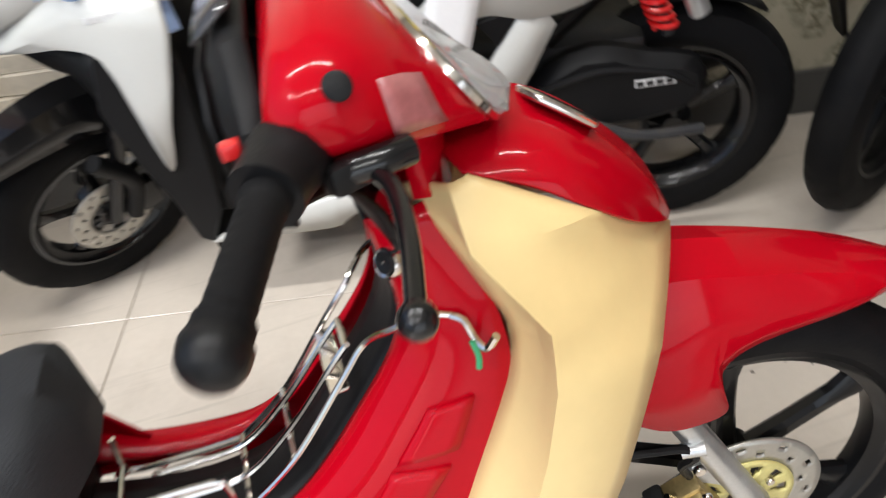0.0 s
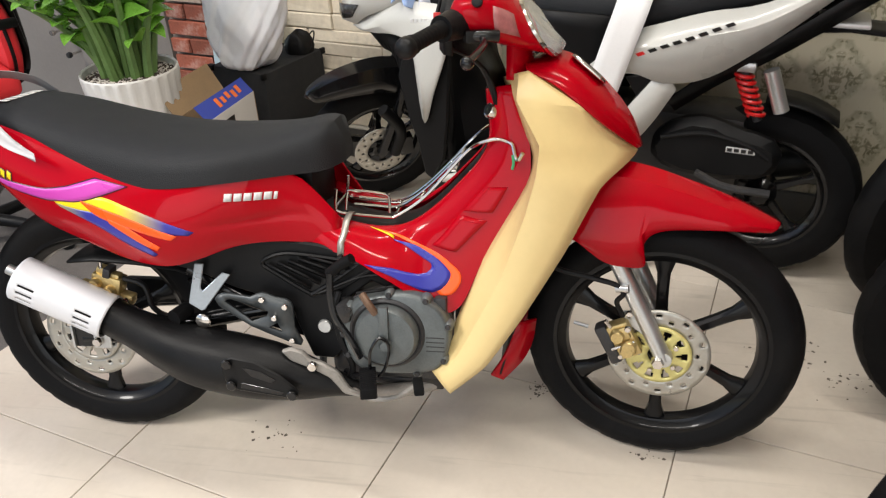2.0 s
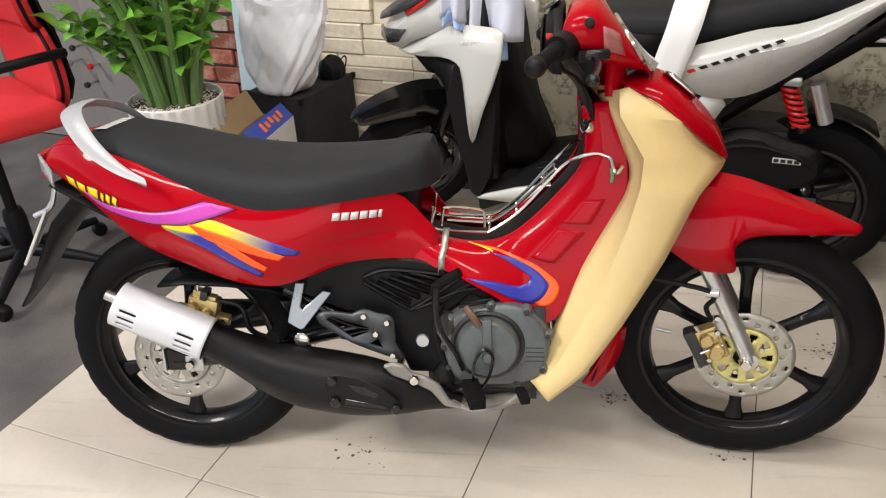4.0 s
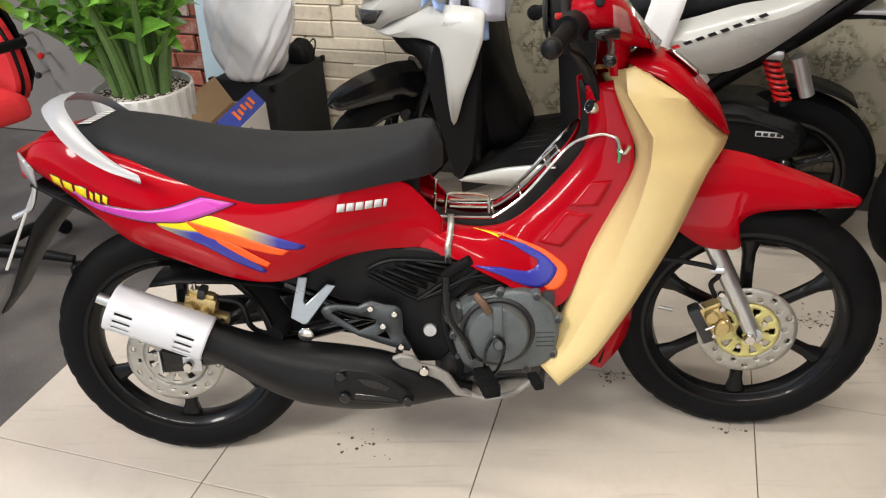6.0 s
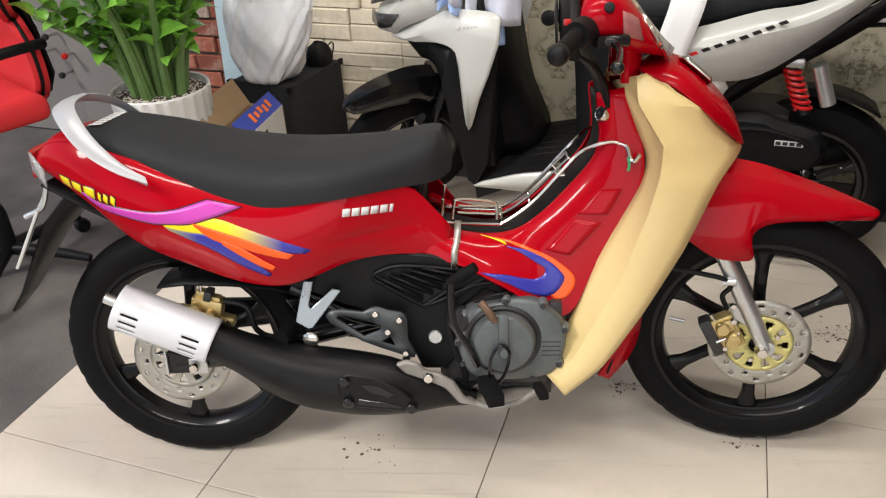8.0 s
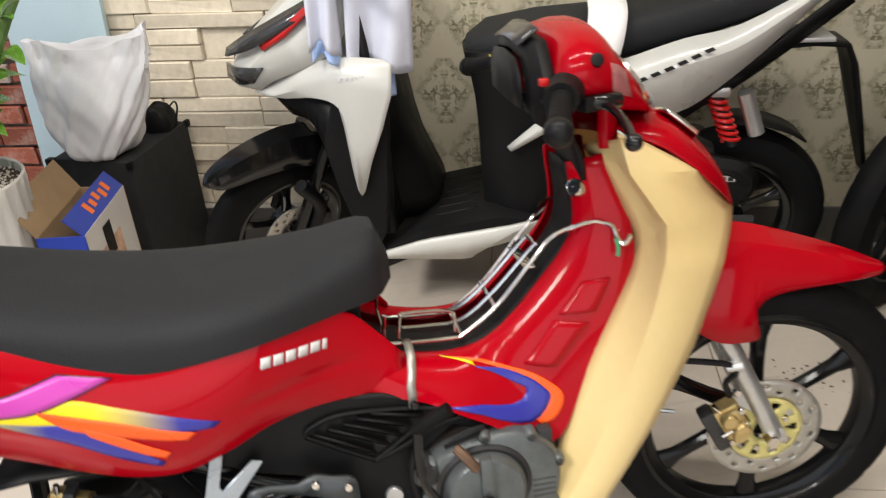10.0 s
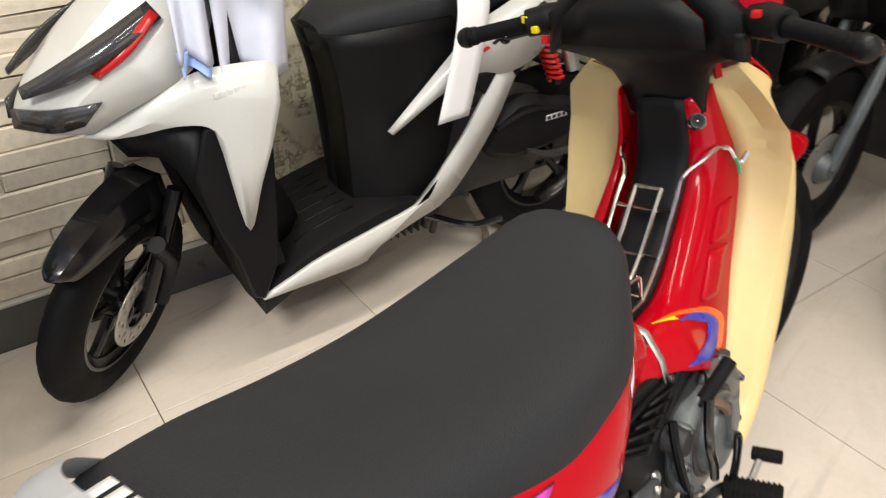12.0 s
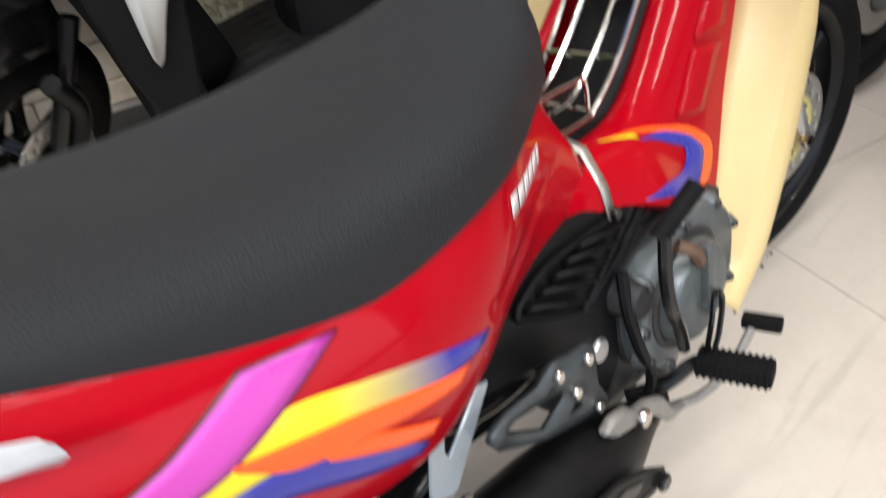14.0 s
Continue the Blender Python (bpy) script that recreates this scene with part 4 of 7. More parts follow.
box(-0.028, -0.004, -0.012, 0.010, 0.020, 0.040, 0.005, bm)
box(0.004, 0.024, -0.014, 0.008, 0.020, 0.034, 0.005, bm)
box(0.022, 0.058, -0.014, 0.010, -0.030, -0.006, 0.005, bm)
box(-0.060, -0.030, -0.010, 0.006, -0.018, -0.004, 0.004, bm)
cal = part("brake_caliper", bm, GOLD, bike, "gold rear brake caliper", m=pose(0.094, -0.118, 0.424, 0, 15, 0))
part("caliper_back", box(-0.010, 0.006, -0.020, 0.012, 0.022, 0.044, 0.004), DARK_CASE, cal)
part("bleed_nipple", tube([(-0.018, -0.010, 0.038), (-0.020, -0.012, 0.054)], 0.004, 4, 8, smoothed=False), CHROME, cal)
part("caliper_bolt", bolt(0.045, -0.016, -0.018, 0.008), CHROME, cal)
part("brake_hose", tube([(0.128, -0.120, 0.440), (0.177, -0.130, 0.430), (0.191, -0.130, 0.380), (0.225, -0.120, 0.355), (0.303, -0.110, 0.353)], 0.006, 24, 8), BLACK, bike)
rows = [[(x, y, z - 0.10 * (y * 6) ** 2 * 0.3) for y in (-0.07, -0.04, 0, 0.04, 0.07)] for x, z in ((-0.03, 0.455), (0.03, 0.461), (0.13, 0.457), (0.22, 0.447), (0.27, 0.43))]
part("rear_hugger", grid(rows), BLACK, bike, "black rear wheel hugger", solid=0.005)
rows = [[(x, y, z + 0.02 * (y / 0.06) ** 2) for y in (-w, -w * 0.5, 0, w * 0.5, w)] for x, z, w in ((-0.11, 0.645, 0.085), (-0.18, 0.615, 0.085), (-0.235, 0.565, 0.08), (-0.29, 0.497, 0.06), (-0.345, 0.42, 0.04), (-0.39, 0.375, 0.02))]
part("rear_mudguard", grid(rows), BLACK, bike, "black plastic rear mudguard flap", solid=0.005)
part("under_tail", grid([[(x, y, z) for y in (-0.1, 0, 0.1)] for x, z in ((-0.21, 0.69), (-0.13, 0.64), (0.0, 0.565), (0.12, 0.53), (0.3, 0.52), (0.5, 0.545))]), BLACK, bike, solid=0.005)
plate_ob = part("number_plate", box(-0.085, 0.085, -0.003, 0.003, -0.065, 0.065, 0.002), surface("plate_white", (0.6, 0.6, 0.58), 0.35), bike, "blank rear plate edge-on", m=pose(-0.300, -0.02, 0.572, 0, 0, 112) @ pose(0, 0, 0, 28, 0, 0))
for z in (0.03, -0.03):
    part("plate_bar", box(-0.07, 0.07, 0.0032, 0.0042, z - 0.018, z + 0.018), STICK_BLACK, plate_ob)
part("plate_bracket", tube([(-0.223, -0.060, 0.676), (-0.243, -0.060, 0.631), (-0.283, -0.060, 0.611)], 0.006, 8, 8), ALLOY, bike)

# black engine side cover with louvres
cover_line = [(0.157, 0.501), (0.240, 0.492), (0.269, 0.493), (0.344, 0.517), (0.389, 0.536), (0.490, 0.542), (0.560, 0.534), (0.625, 0.514), (0.700, 0.471), (0.760, 0.440), (0.742, 0.425), (0.662, 0.459), (0.610, 0.417), (0.600, 0.302), (0.575, 0.278), (0.530, 0.279), (0.505, 0.344), (0.491, 0.389), (0.446, 0.410), (0.367, 0.434), (0.303, 0.462)]
engine_cover = part("engine_cover", plate(cover_line, -0.126, 0.012, 0.004), BLACK, bike, "matt black plastic engine side cover")
hole = [(0.440, 0.487), (0.448, 0.500), (0.490, 0.514), (0.560, 0.510), (0.628, 0.500), (0.636, 0.494), (0.548, 0.432), (0.528, 0.432)]
part("louvre_well", plate(hole, -0.1278, 0.0024, 0.0008), SATIN_BLACK, engine_cover)
part("louvre_frame", tube([(x, -0.130, z) for x, z in hole + hole[:1]], 0.0042, 60, 6, ends=False), BLACK, engine_cover)
for k in range(5):
    t = (k + 0.4) / 5
    a, b = Vector((0.444, 0.488)).lerp(Vector((0.552, 0.512)), t), Vector((0.530, 0.437)).lerp(Vector((0.632, 0.496)), t)
    n = Vector((a.y - b.y, b.x - a.x)).normalized() * 0.0052
    blade = bmesh.new()
    grid([[(a.x - n.x, -0.1285, a.y - n.y), (b.x - n.x, -0.1285, b.y - n.y)], [(a.x + n.x, -0.1400, a.y + n.y), (b.x + n.x, -0.1400, b.y + n.y)]], bm=blade)
    part("louvre", blade, BLACK, engine_cover, solid=0.0035)
part("cover_ridge", plate([(0.548, 0.424), (0.606, 0.442), (0.676, 0.488), (0.664, 0.492), (0.600, 0.452), (0.552, 0.434)], -0.133, 0.008, 0.003), BLACK, engine_cover)
part("cover_edge", tube([(0.525, -0.128, 0.431), (0.555, -0.131, 0.431), (0.640, -0.131, 0.469), (0.700, -0.129, 0.475)], 0.003, 12, 6), BLACK, engine_cover)
part("cover_bolt", revolve([(0, -0.006), (0.013, -0.006), (0.015, -0.003), (0.015, 0)], 20, "y", (0.560, -0.127, 0.355)), ALLOY, engine_cover)
part("frame_stay", plate([(0.3035, 0.492), (0.3224, 0.491), (0.3085, 0.438), (0.3119, 0.430), (0.3593, 0.474), (0.376, 0.469), (0.312, 0.388), (0.3034, 0.386), (0.279, 0.402), (0.282, 0.414)], -0.146, 0.004, 0.0015), surface("blue_grey_steel", (0.40, 0.45, 0.50), 0.34, metal=0.6), bike, "pale steel V-shaped foot rest stay")
part("rear_foot_rest", tube([(0.262, -0.120, 0.376), (0.248, -0.158, 0.372)], 0.017, 6, 12, smoothed=False), RUBBER, bike, "folded black rubber foot rest")
part("peg_bolt", bolt(0.307, -0.149, 0.365, 0.0165, 0.006), CHROME, bike)
PLATE_GREY = surface("grey_plate_metal", (0.055, 0.062, 0.066), 0.45, metal=0.4)
foot_outline = [(0.3454, 0.423), (0.350, 0.430), (0.3594, 0.434), (0.3768, 0.436), (0.4195, 0.430), (0.436, 0.438), (0.446, 0.4405), (0.456, 0.438), (0.4713, 0.432), (0.494, 0.428), (0.503, 0.422), (0.507, 0.412), (0.507, 0.366), (0.521, 0.334), (0.518, 0.327), (0.507, 0.329), (0.4493, 0.351), (0.4152, 0.366), (0.353, 0.408)]
foot_plate = part("foot_rest_plate", pierced(foot_outline, [[(0.3646, 0.4185), (0.372, 0.423), (0.380, 0.424), (0.431, 0.4095), (0.4557, 0.400), (0.4516, 0.389), (0.418, 0.3756)], [(0.4725, 0.376), (0.482, 0.352), (0.452, 0.364)]], -0.160), PLATE_GREY, bike, "grey pierced foot rest plate", solid=0.008)
for q in ((0.445, 0.427), (0.492, 0.413), (0.4675, 0.387), (0.501, 0.338)):
    part("plate_bolt", bolt(q[0], -0.165, q[1], 0.0068, 0.005), CHROME, foot_plate)
part("shock_spring", tube([(0.40 + 0.018 * math.cos(k * 1.05) + 0.0015 * k, -0.06 + 0.018 * math.sin(k * 1.05), 0.44 + 0.0008 * k) for k in range(36)], 0.006, 90, 6), SPRING_RED, bike)
part("frame_tube", tube([(0.264, -0.090, 0.458), (0.400, -0.090, 0.386), (0.520, -0.085, 0.364), (0.600, -0.080, 0.302)], 0.016, 16, 10), GLOSS_BLACK, bike)
part("frame_tube", tube([(0.264, 0.090, 0.458), (0.400, 0.090, 0.386), (0.520, 0.085, 0.364), (0.600, 0.080, 0.262)], 0.016, 16, 10), GLOSS_BLACK, bike)
part("frame_plate", plate([(0.24, 0.42), (0.34, 0.43), (0.52, 0.40), (0.57, 0.32), (0.54, 0.285), (0.42, 0.315), (0.28, 0.345)], -0.072, 0.014, 0.004), GLOSS_BLACK, bike, "black frame side plate")
part("chain_guard", box(0.02, 0.42, 0.055, 0.075, 0.30, 0.36, 0.006), BLACK, bike)

# engine block
bm = box(0.565, 0.80, -0.12, 0.12, 0.225, 0.40, 0.03, None, 3)
block = part("engine_block", bm, DARK_CASE, bike, "dark cast two-stroke engine block")
bm = bmesh.new()
for k in range(7):
    box(0.775 + 0.012 * k, 0.781 + 0.012 * k, -0.065, 0.065, 0.36 - 0.004 * k, 0.47 - 0.004 * k, 0.002, bm)
part("cylinder_fins", bm, DARK_CASE, block)
# clutch cover
oval = [(p.x, p.z) for p in smooth([(0.604, 0, 0.340), (0.606, 0, 0.378), (0.626, 0, 0.420), (0.690, 0, 0.446), (0.755, 0, 0.447), (0.806, 0, 0.416), (0.824, 0, 0.372), (0.816, 0, 0.312), (0.786, 0, 0.276), (0.706, 0, 0.266), (0.645, 0, 0.272), (0.614, 0, 0.300), (0.604, 0, 0.340)], 60)][:-1]
ocx, ocz = 0.712, 0.356


def oval_loft(stack):
    """Rings of the cover's outline, each scaled about its centre at its own depth."""
    return grid([[(ocx + (x - ocx) * k, y, ocz + (z - ocz) * k) for x, z in oval] for k, y in stack], True, True)


case = part("clutch_cover", oval_loft(((1.0, -0.110), (1.0, -0.146), (0.985, -0.153), (0.95, -0.158), (0.90, -0.160))), GREY_CASE, block, "grey scuffed clutch cover", angle=50)
part("case_flange", oval_loft(((1.03, -0.112), (1.03, -0.126), (1.0, -0.128))), DARK_CASE, case, angle=50)
DCX, DCZ = 0.697, 0.362
part("clutch_dome", revolve([(0, -0.026), (0.040, -0.026), (0.058, -0.023), (0.064, -0.016), (0.066, 0.0)], 48, "y", (DCX, -0.159, DCZ)), GREY_CASE, case)
part("dome_ring", revolve([(0.066, -0.004), (0.071, -0.006), (0.076, -0.003), (0.078, 0.003)], 48, "y", (DCX, -0.159, DCZ)), DARK_CASE, case)
part("dome_rib", box(DCX - 0.010, DCX + 0.010, -0.195, -0.180, DCZ - 0.010, DCZ + 0.072, 0.005), GREY_CASE, case)
part("dome_cap", revolve([(0, -0.036), (0.010, -0.035), (0.013, -0.030), (0.013, -0.02)], 20, "y", (DCX + 0.002, -0.162, DCZ - 0.012)), GREY_CASE, case)
for k in range(9):
    x, z = oval[int(60 * (k + 0.4) / 9)]
    part("case_boss", revolve([(0, -0.020), (0.007, -0.020), (0.011, -0.014), (0.012, 0.0)], 14, "y", (ocx + (x - ocx) * 0.97, -0.140, ocz + (z - ocz) * 0.97)), GREY_CASE, case)
    part("case_bolt", bolt(ocx + (x - ocx) * 0.97, -0.159, ocz + (z - ocz) * 0.97, 0.006, 0.005), DARK_CASE, case)
for k in range(4):
    part("case_groove", box(0.775, 0.812, -0.1605, -0.1585, 0.325 + 0.010 * k, 0.327 + 0.010 * k), DARK_CASE, case)
part("clutch_lever", tube([(0.655, -0.175, 0.452), (0.668, -0.188, 0.440), (0.682, -0.187, 0.418)], 0.008, 8, 8), surface("rusty_steel", (0.12, 0.07, 0.045), 0.6, metal=0.4, dirt=(0.25, 0.16, 0.1), dirt_amount=0.6), case)
part("clutch_cable", tube([(0.64, -0.165, 0.450), (0.69, -0.155, 0.455), (0.73, -0.125, 0.452), (0.78, -0.09, 0.46)], 0.0035, 16, 6), BLACK, block)
part("side_lug", box(0.79, 0.815, -0.145, -0.11, 0.375, 0.435, 0.006), DARK_CASE, block)
part("side_lug", box(0.785, 0.805, -0.145, -0.11, 0.285, 0.32, 0.006), GOLD, block)
part("oil_hose", tube([(0.60, -0.14, 0.44), (0.59, -0.15, 0.40), (0.60, -0.155, 0.34), (0.62, -0.155, 0.28), (0.605, -0.15, 0.24)], 0.007, 20, 8), BLACK, block)
part("carburettor", revolve([(0, -0.05), (0.02, -0.05), (0.024, -0.03), (0.024, 0.05), (0, 0.05)], 18, "y", (0.61, -0.11, 0.40)), DARK_CASE, block)
part("sump", grid([[(x, y, z) for y, z in ((-0.11, 0.25), (-0.10, 0.205), (0, 0.195), (0.10, 0.205), (0.11, 0.25))] for x in (0.57, 0.68, 0.80)]), DARK_CASE, block, solid=0.006)
# kick starter, foot rests, brake pedal
kick = part("kick_lever", tube([(0.645, -0.185, 0.318), (0.629, -0.19, 0.361), (0.603, -0.195, 0.412), (0.597, -0.195, 0.460), (0.599, -0.195, 0.505)], 0.0075, 20, 8), GLOSS_BLACK, bike, "black kick start lever")
part("kick_pedal", tube([(0.596, -0.188, 0.500), (0.620, -0.198, 0.522), (0.646, -0.205, 0.540)], 0.0105, 8, 10), RUBBER, kick)
peg = part("foot_rest", box(-0.043, 0.043, -0.0155, 0.0155, -0.0115, 0.0115, 0.004), RUBBER, bike, "ribbed black rubber foot rest", m=pose(0.671, -0.233, 0.290, 0, 0, -76))
for k in range(11):
    part("peg_rib", box(-0.0405 + 0.0075 * k, -0.0368 + 0.0075 * k, -0.0164, 0.0164, -0.0124, 0.0124, 0.001), RUBBER, peg)
part("peg_stay", tube([(0.60, -0.13, 0.25), (0.632, -0.165, 0.262), (0.655, -0.185, 0.282), (0.663, -0.196, 0.289)], 0.009, 10, 8), GLOSS_BLACK, bike)
part("return_spring", tube([(0.668, -0.20, 0.30), (0.672, -0.205, 0.345), (0.690, -0.20, 0.372), (0.708, -0.20, 0.355), (0.700, -0.20, 0.31), (0.685, -0.20, 0.285)], 0.0035, 26, 6), GLOSS_BLACK, bike)
pedal = part("brake_pedal", tube([(0.60, -0.15, 0.235), (0.66, -0.19, 0.228), (0.72, -0.207, 0.245), (0.760, -0.213, 0.276)], 0.006, 16, 8), CAST, bike, "dull steel rear brake pedal")
part("pedal_pad", box(-0.024, 0.024, -0.010, 0.010, -0.008, 0.008, 0.004), RUBBER, pedal, m=pose(0.768, -0.222, 0.282, 0, 0, -76))

# chrome rack over the tunnel
rack = new("front_rack")
rack.parent = bike
rack["label"] = "chrome wire rack over the foot tunnel"
for side in (-1, 1):
    y = side * 0.050
    part("rack_rail", tube([(0.928, side * 0.084, 0.737), (0.910, side * 0.080, 0.741), (0.880, side * 0.070, 0.732), (0.852, y, 0.712), (0.822, side * 0.050, 0.680), (0.76, y, 0.612), (0.704, y, 0.572), (0.688, y, 0.568), (0.63, y, 0.571), (0.585, y, 0.576), (0.578, y, 0.590), (0.582, y, 0.625)], 0.0033, 60, 8), CHROME, rack)
    y = side * 0.022
    part("rack_rail", tube([(0.835, y, 0.695), (0.815, y, 0.676), (0.76, y, 0.622), (0.705, y, 0.584), (0.65, y, 0.583), (0.61, y, 0.586)], 0.0033, 40, 8), CHROME, rack)
part("rack_plate", box(0.808, 0.826, -0.050, 0.050, 0.6665, 0.670, 0.001), CHROME, rack)
for x, z, w in ((0.578, 0.588, 0.05), (0.70, 0.571, 0.05), (0.757, 0.612, 0.05), (0.835, 0.695, 0.022)):
    part("rack_bar", tube([(x, -w, z), (x, w, z)], 0.0036, 3, 8, smoothed=False), CHROME, rack)
part("rack_loop", tube([(0.60, -0.052, 0.584), (0.605, -0.052, 0.618), (0.615, -0.052, 0.624), (0.680, -0.052, 0.618), (0.690, -0.052, 0.605), (0.690, -0.052, 0.580)], 0.0032, 26, 8), CHROME, rack)
rows = [[(x - 0.001, y, z), (x + 0.012, y, z)] for x, y, z in ((0.606, -0.048, 0.577), (0.606, -0.072, 0.581), (0.606, -0.098, 0.574), (0.604, -0.110, 0.556), (0.599, -0.124, 0.540), (0.598, -0.132, 0.505))]
part("rack_bracket", grid(rows), STEEL, rack, "bent flat steel bracket", solid=0.003)
part("bracket_bolt", bolt(0.605, -0.134, 0.512, 0.007, 0.006), GLOSS_BLACK, rack)
part("rack_hook", tube([(0.928, -0.084, 0.737), (0.937, -0.091, 0.732), (0.942, -0.099, 0.714), (0.949, -0.107, 0.708), (0.957, -0.114, 0.723)], 0.004, 16, 8), CHROME, rack)
part("key_tag", tube([(0.938, -0.101, 0.716), (0.940, -0.106, 0.702), (0.938, -0.108, 0.690)], 0.003, 8, 6), surface("green_tag", (0.04, 0.28, 0.12), 0.4), rack)
lock = part("ignition_lock", revolve([(0, 0.008), (0.008, 0.008), (0.009, 0.004), (0.013, 0.006), (0.015, 0.003), (0.015, -0.008)], 24, "z"), CHROME, bike, "chrome ringed ignition lock with a dark face", m=pose(0.893, -0.056, 0.790, 0, -62, 0) @ pose(0, 0, 0, 28, 0, 0))
part("key_slot", revolve([(0, 0.0072), (0.002, 0.0086), (0.0098, 0.0086), (0.0105, 0.005)], 20, "z"), SATIN_BLACK, lock)

# steering head: nacelle, instrument housing, bars
rings = [(0.834, 0.976, 0.166, 0.046), (0.844, 0.979, 0.176, 0.054), (0.868, 0.982, 0.180, 0.057), (0.898, 0.978, 0.168, 0.061), (0.924, 0.968, 0.140, 0.061), (0.948, 0.955, 0.112, 0.056), (0.964, 0.945, 0.094, 0.051)]
rows = []
for x, z, w, h in rings:
    slant = 0.012 - 0.045 * min(1, max(0, (x - 0.87) / 0.09))
    rows.append([(x + slant * math.sin(a), w * math.copysign(abs(math.cos(a)) ** 0.75, math.cos(a)), z + h * math.copysign(abs(math.sin(a)) ** 0.8, math.sin(a))) for a in (2 * math.pi * k / 36 for k in range(36))])
cowl_rows = rows
HEAD = pose(0.942, 0, 0, 0, 0, -5) @ pose(-0.93, 0, 0)
nacelle = part("handlebar_cowl", grid(rows, True, True), RED, bike, "glossy red handlebar cowl with headlamp", m=pose(0, -0.014, -0.003) @ HEAD)
lens_rows = [[(x - 0.033 * math.sin(a), w * math.copysign(abs(math.cos(a)) ** 0.75, math.cos(a)), z + h * math.copysign(abs(math.sin(a)) ** 0.8, math.sin(a))) for a in (2 * math.pi * k / 36 for k in range(36))] for x, z, w, h in ((0.966, 0.945, 0.092, 0.050), (0.977, 0.941, 0.083, 0.046), (0.984, 0.939, 0.057, 0.03))]
part("headlamp", grid(lens_rows, True, True), CLEAR, nacelle, "clear headlamp lens")
part("lamp_rim", tube([(0.966 - 0.033 * math.sin(a), 0.096 * math.cos(a), 0.945 + 0.053 * math.sin(a)) for a in (2 * math.pi * k / 24 for k in range(25))], 0.005, 48, 6, ends=False), CHROME, nacelle)
# Closed black discs: the shade inside the mirror holes is put into colour.
part("mirror_hole_disc", revolve([(0, 0.0005), (0.0075, 0.001), (0.009, 0.0), (0.009, -0.006)], 20, "z"), BLACK, nacelle, m=pose(0.882, -0.1765, 0.998, 68, 0, 0))
part("mirror_hole_disc", revolve([(0, 0.0005), (0.0075, 0.001), (0.009, 0.0), (0.009, -0.006)], 20, "z"), BLACK, nacelle, m=pose(0.882, 0.1765, 0.998, -68, 0, 0))
# Solid black bar in place of the slot, its inner shade as colour.
part("lever_opening_bar", tube([(0.862, -0.167, 0.941), (0.893, -0.168, 0.943), (0.915, -0.158, 0.941)], 0.0105, 10, 12), GLOSS_BLACK, nacelle, "black bar in place of the shaded lever opening")
patch = []
for q in (3.35, 3.7, 4.0, 4.3, 4.65):
    row = []
    for k in (20, 19, 18, 17):
        i = int(q)
        p, o = Vector(cowl_rows[i][k]).lerp(Vector(cowl_rows[i + 1][k]), q - i), Vector((0.93, 0, 0.973))
        row.append(o + (p - o) * 1.012)
    patch.append(row)
part("tape_patch", grid(patch), TAPE, nacelle, "square of clear matt tape", solid=0.0008)
housing = [[(x, y, z) for y, z in ((-w, z0), (-w * 0.97, z0 + 0.6 * h), (-w * 0.7, z0 + h), (0, z0 + h * 1.08), (w * 0.7, z0 + h), (w * 0.97, z0 + 0.6 * h), (w, z0))] for x, w, z0, h in ((0.806, 0.120, 0.928, 0.066), (0.812, 0.146, 0.912, 0.092), (0.822, 0.162, 0.905, 0.106), (0.836, 0.165, 0.903, 0.110))]
dash = part("instrument_housing", grid(housing), BLACK, bike, "black instrument housing behind the cowl", solid=0.006, m=HEAD)
part("instrument_panel", grid([[(0.798, -0.120, 0.928), (0.798, -0.060, 0.926), (0.798, 0, 0.925), (0.798, 0.060, 0.926), (0.798, 0.120, 0.928)], [(0.797, -0.1164, 0.968), (0.796, -0.06, 0.970), (0.795, 0, 0.971), (0.796, 0.06, 0.970), (0.797, 0.1164, 0.968)], [(0.798, -0.084, 0.994), (0.798, -0.042, 0.997), (0.798, 0, 0.9993), (0.798, 0.042, 0.997), (0.798, 0.084, 0.994)]]), BLACK, dash, solid=0.004)
part("instrument_glass", grid([[(0.800 + 0.03 * i / 3, y, 1.010 + 0.020 * i / 3 + 0.006 * (1 - (y / 0.09) ** 2)) for y in (-0.09, -0.045, 0, 0.045, 0.09)] for i in range(4)]), SMOKE, dash, "clear instrument glass", solid=0.003)
rows = [[(x - 0.02 * math.cos(a), w * math.sin(a), z) for a in (radians(q) for q in range(-90, 91, 18))] for x, w, z in ((0.902, 0.066, 0.796), (0.898, 0.070, 0.824), (0.892, 0.076, 0.846), (0.880, 0.084, 0.870), (0.862, 0.104, 0.892), (0.838, 0.158, 0.912), (0.824, 0.166, 0.945))]
part("steering_cover", grid(rows), BLACK, bike, "black plastic steering column cover", solid=0.005, m=HEAD)
part("neck_cover", grid([[(0.935 + 0.035 * math.cos(a), w * math.sin(a), z) for a in (radians(q) for q in range(-110, 111, 20))] for w, z in ((0.078, 0.85), (0.074, 0.88), (0.078, 0.92), (0.09, 0.95))]), RED, bike, solid=0.004)
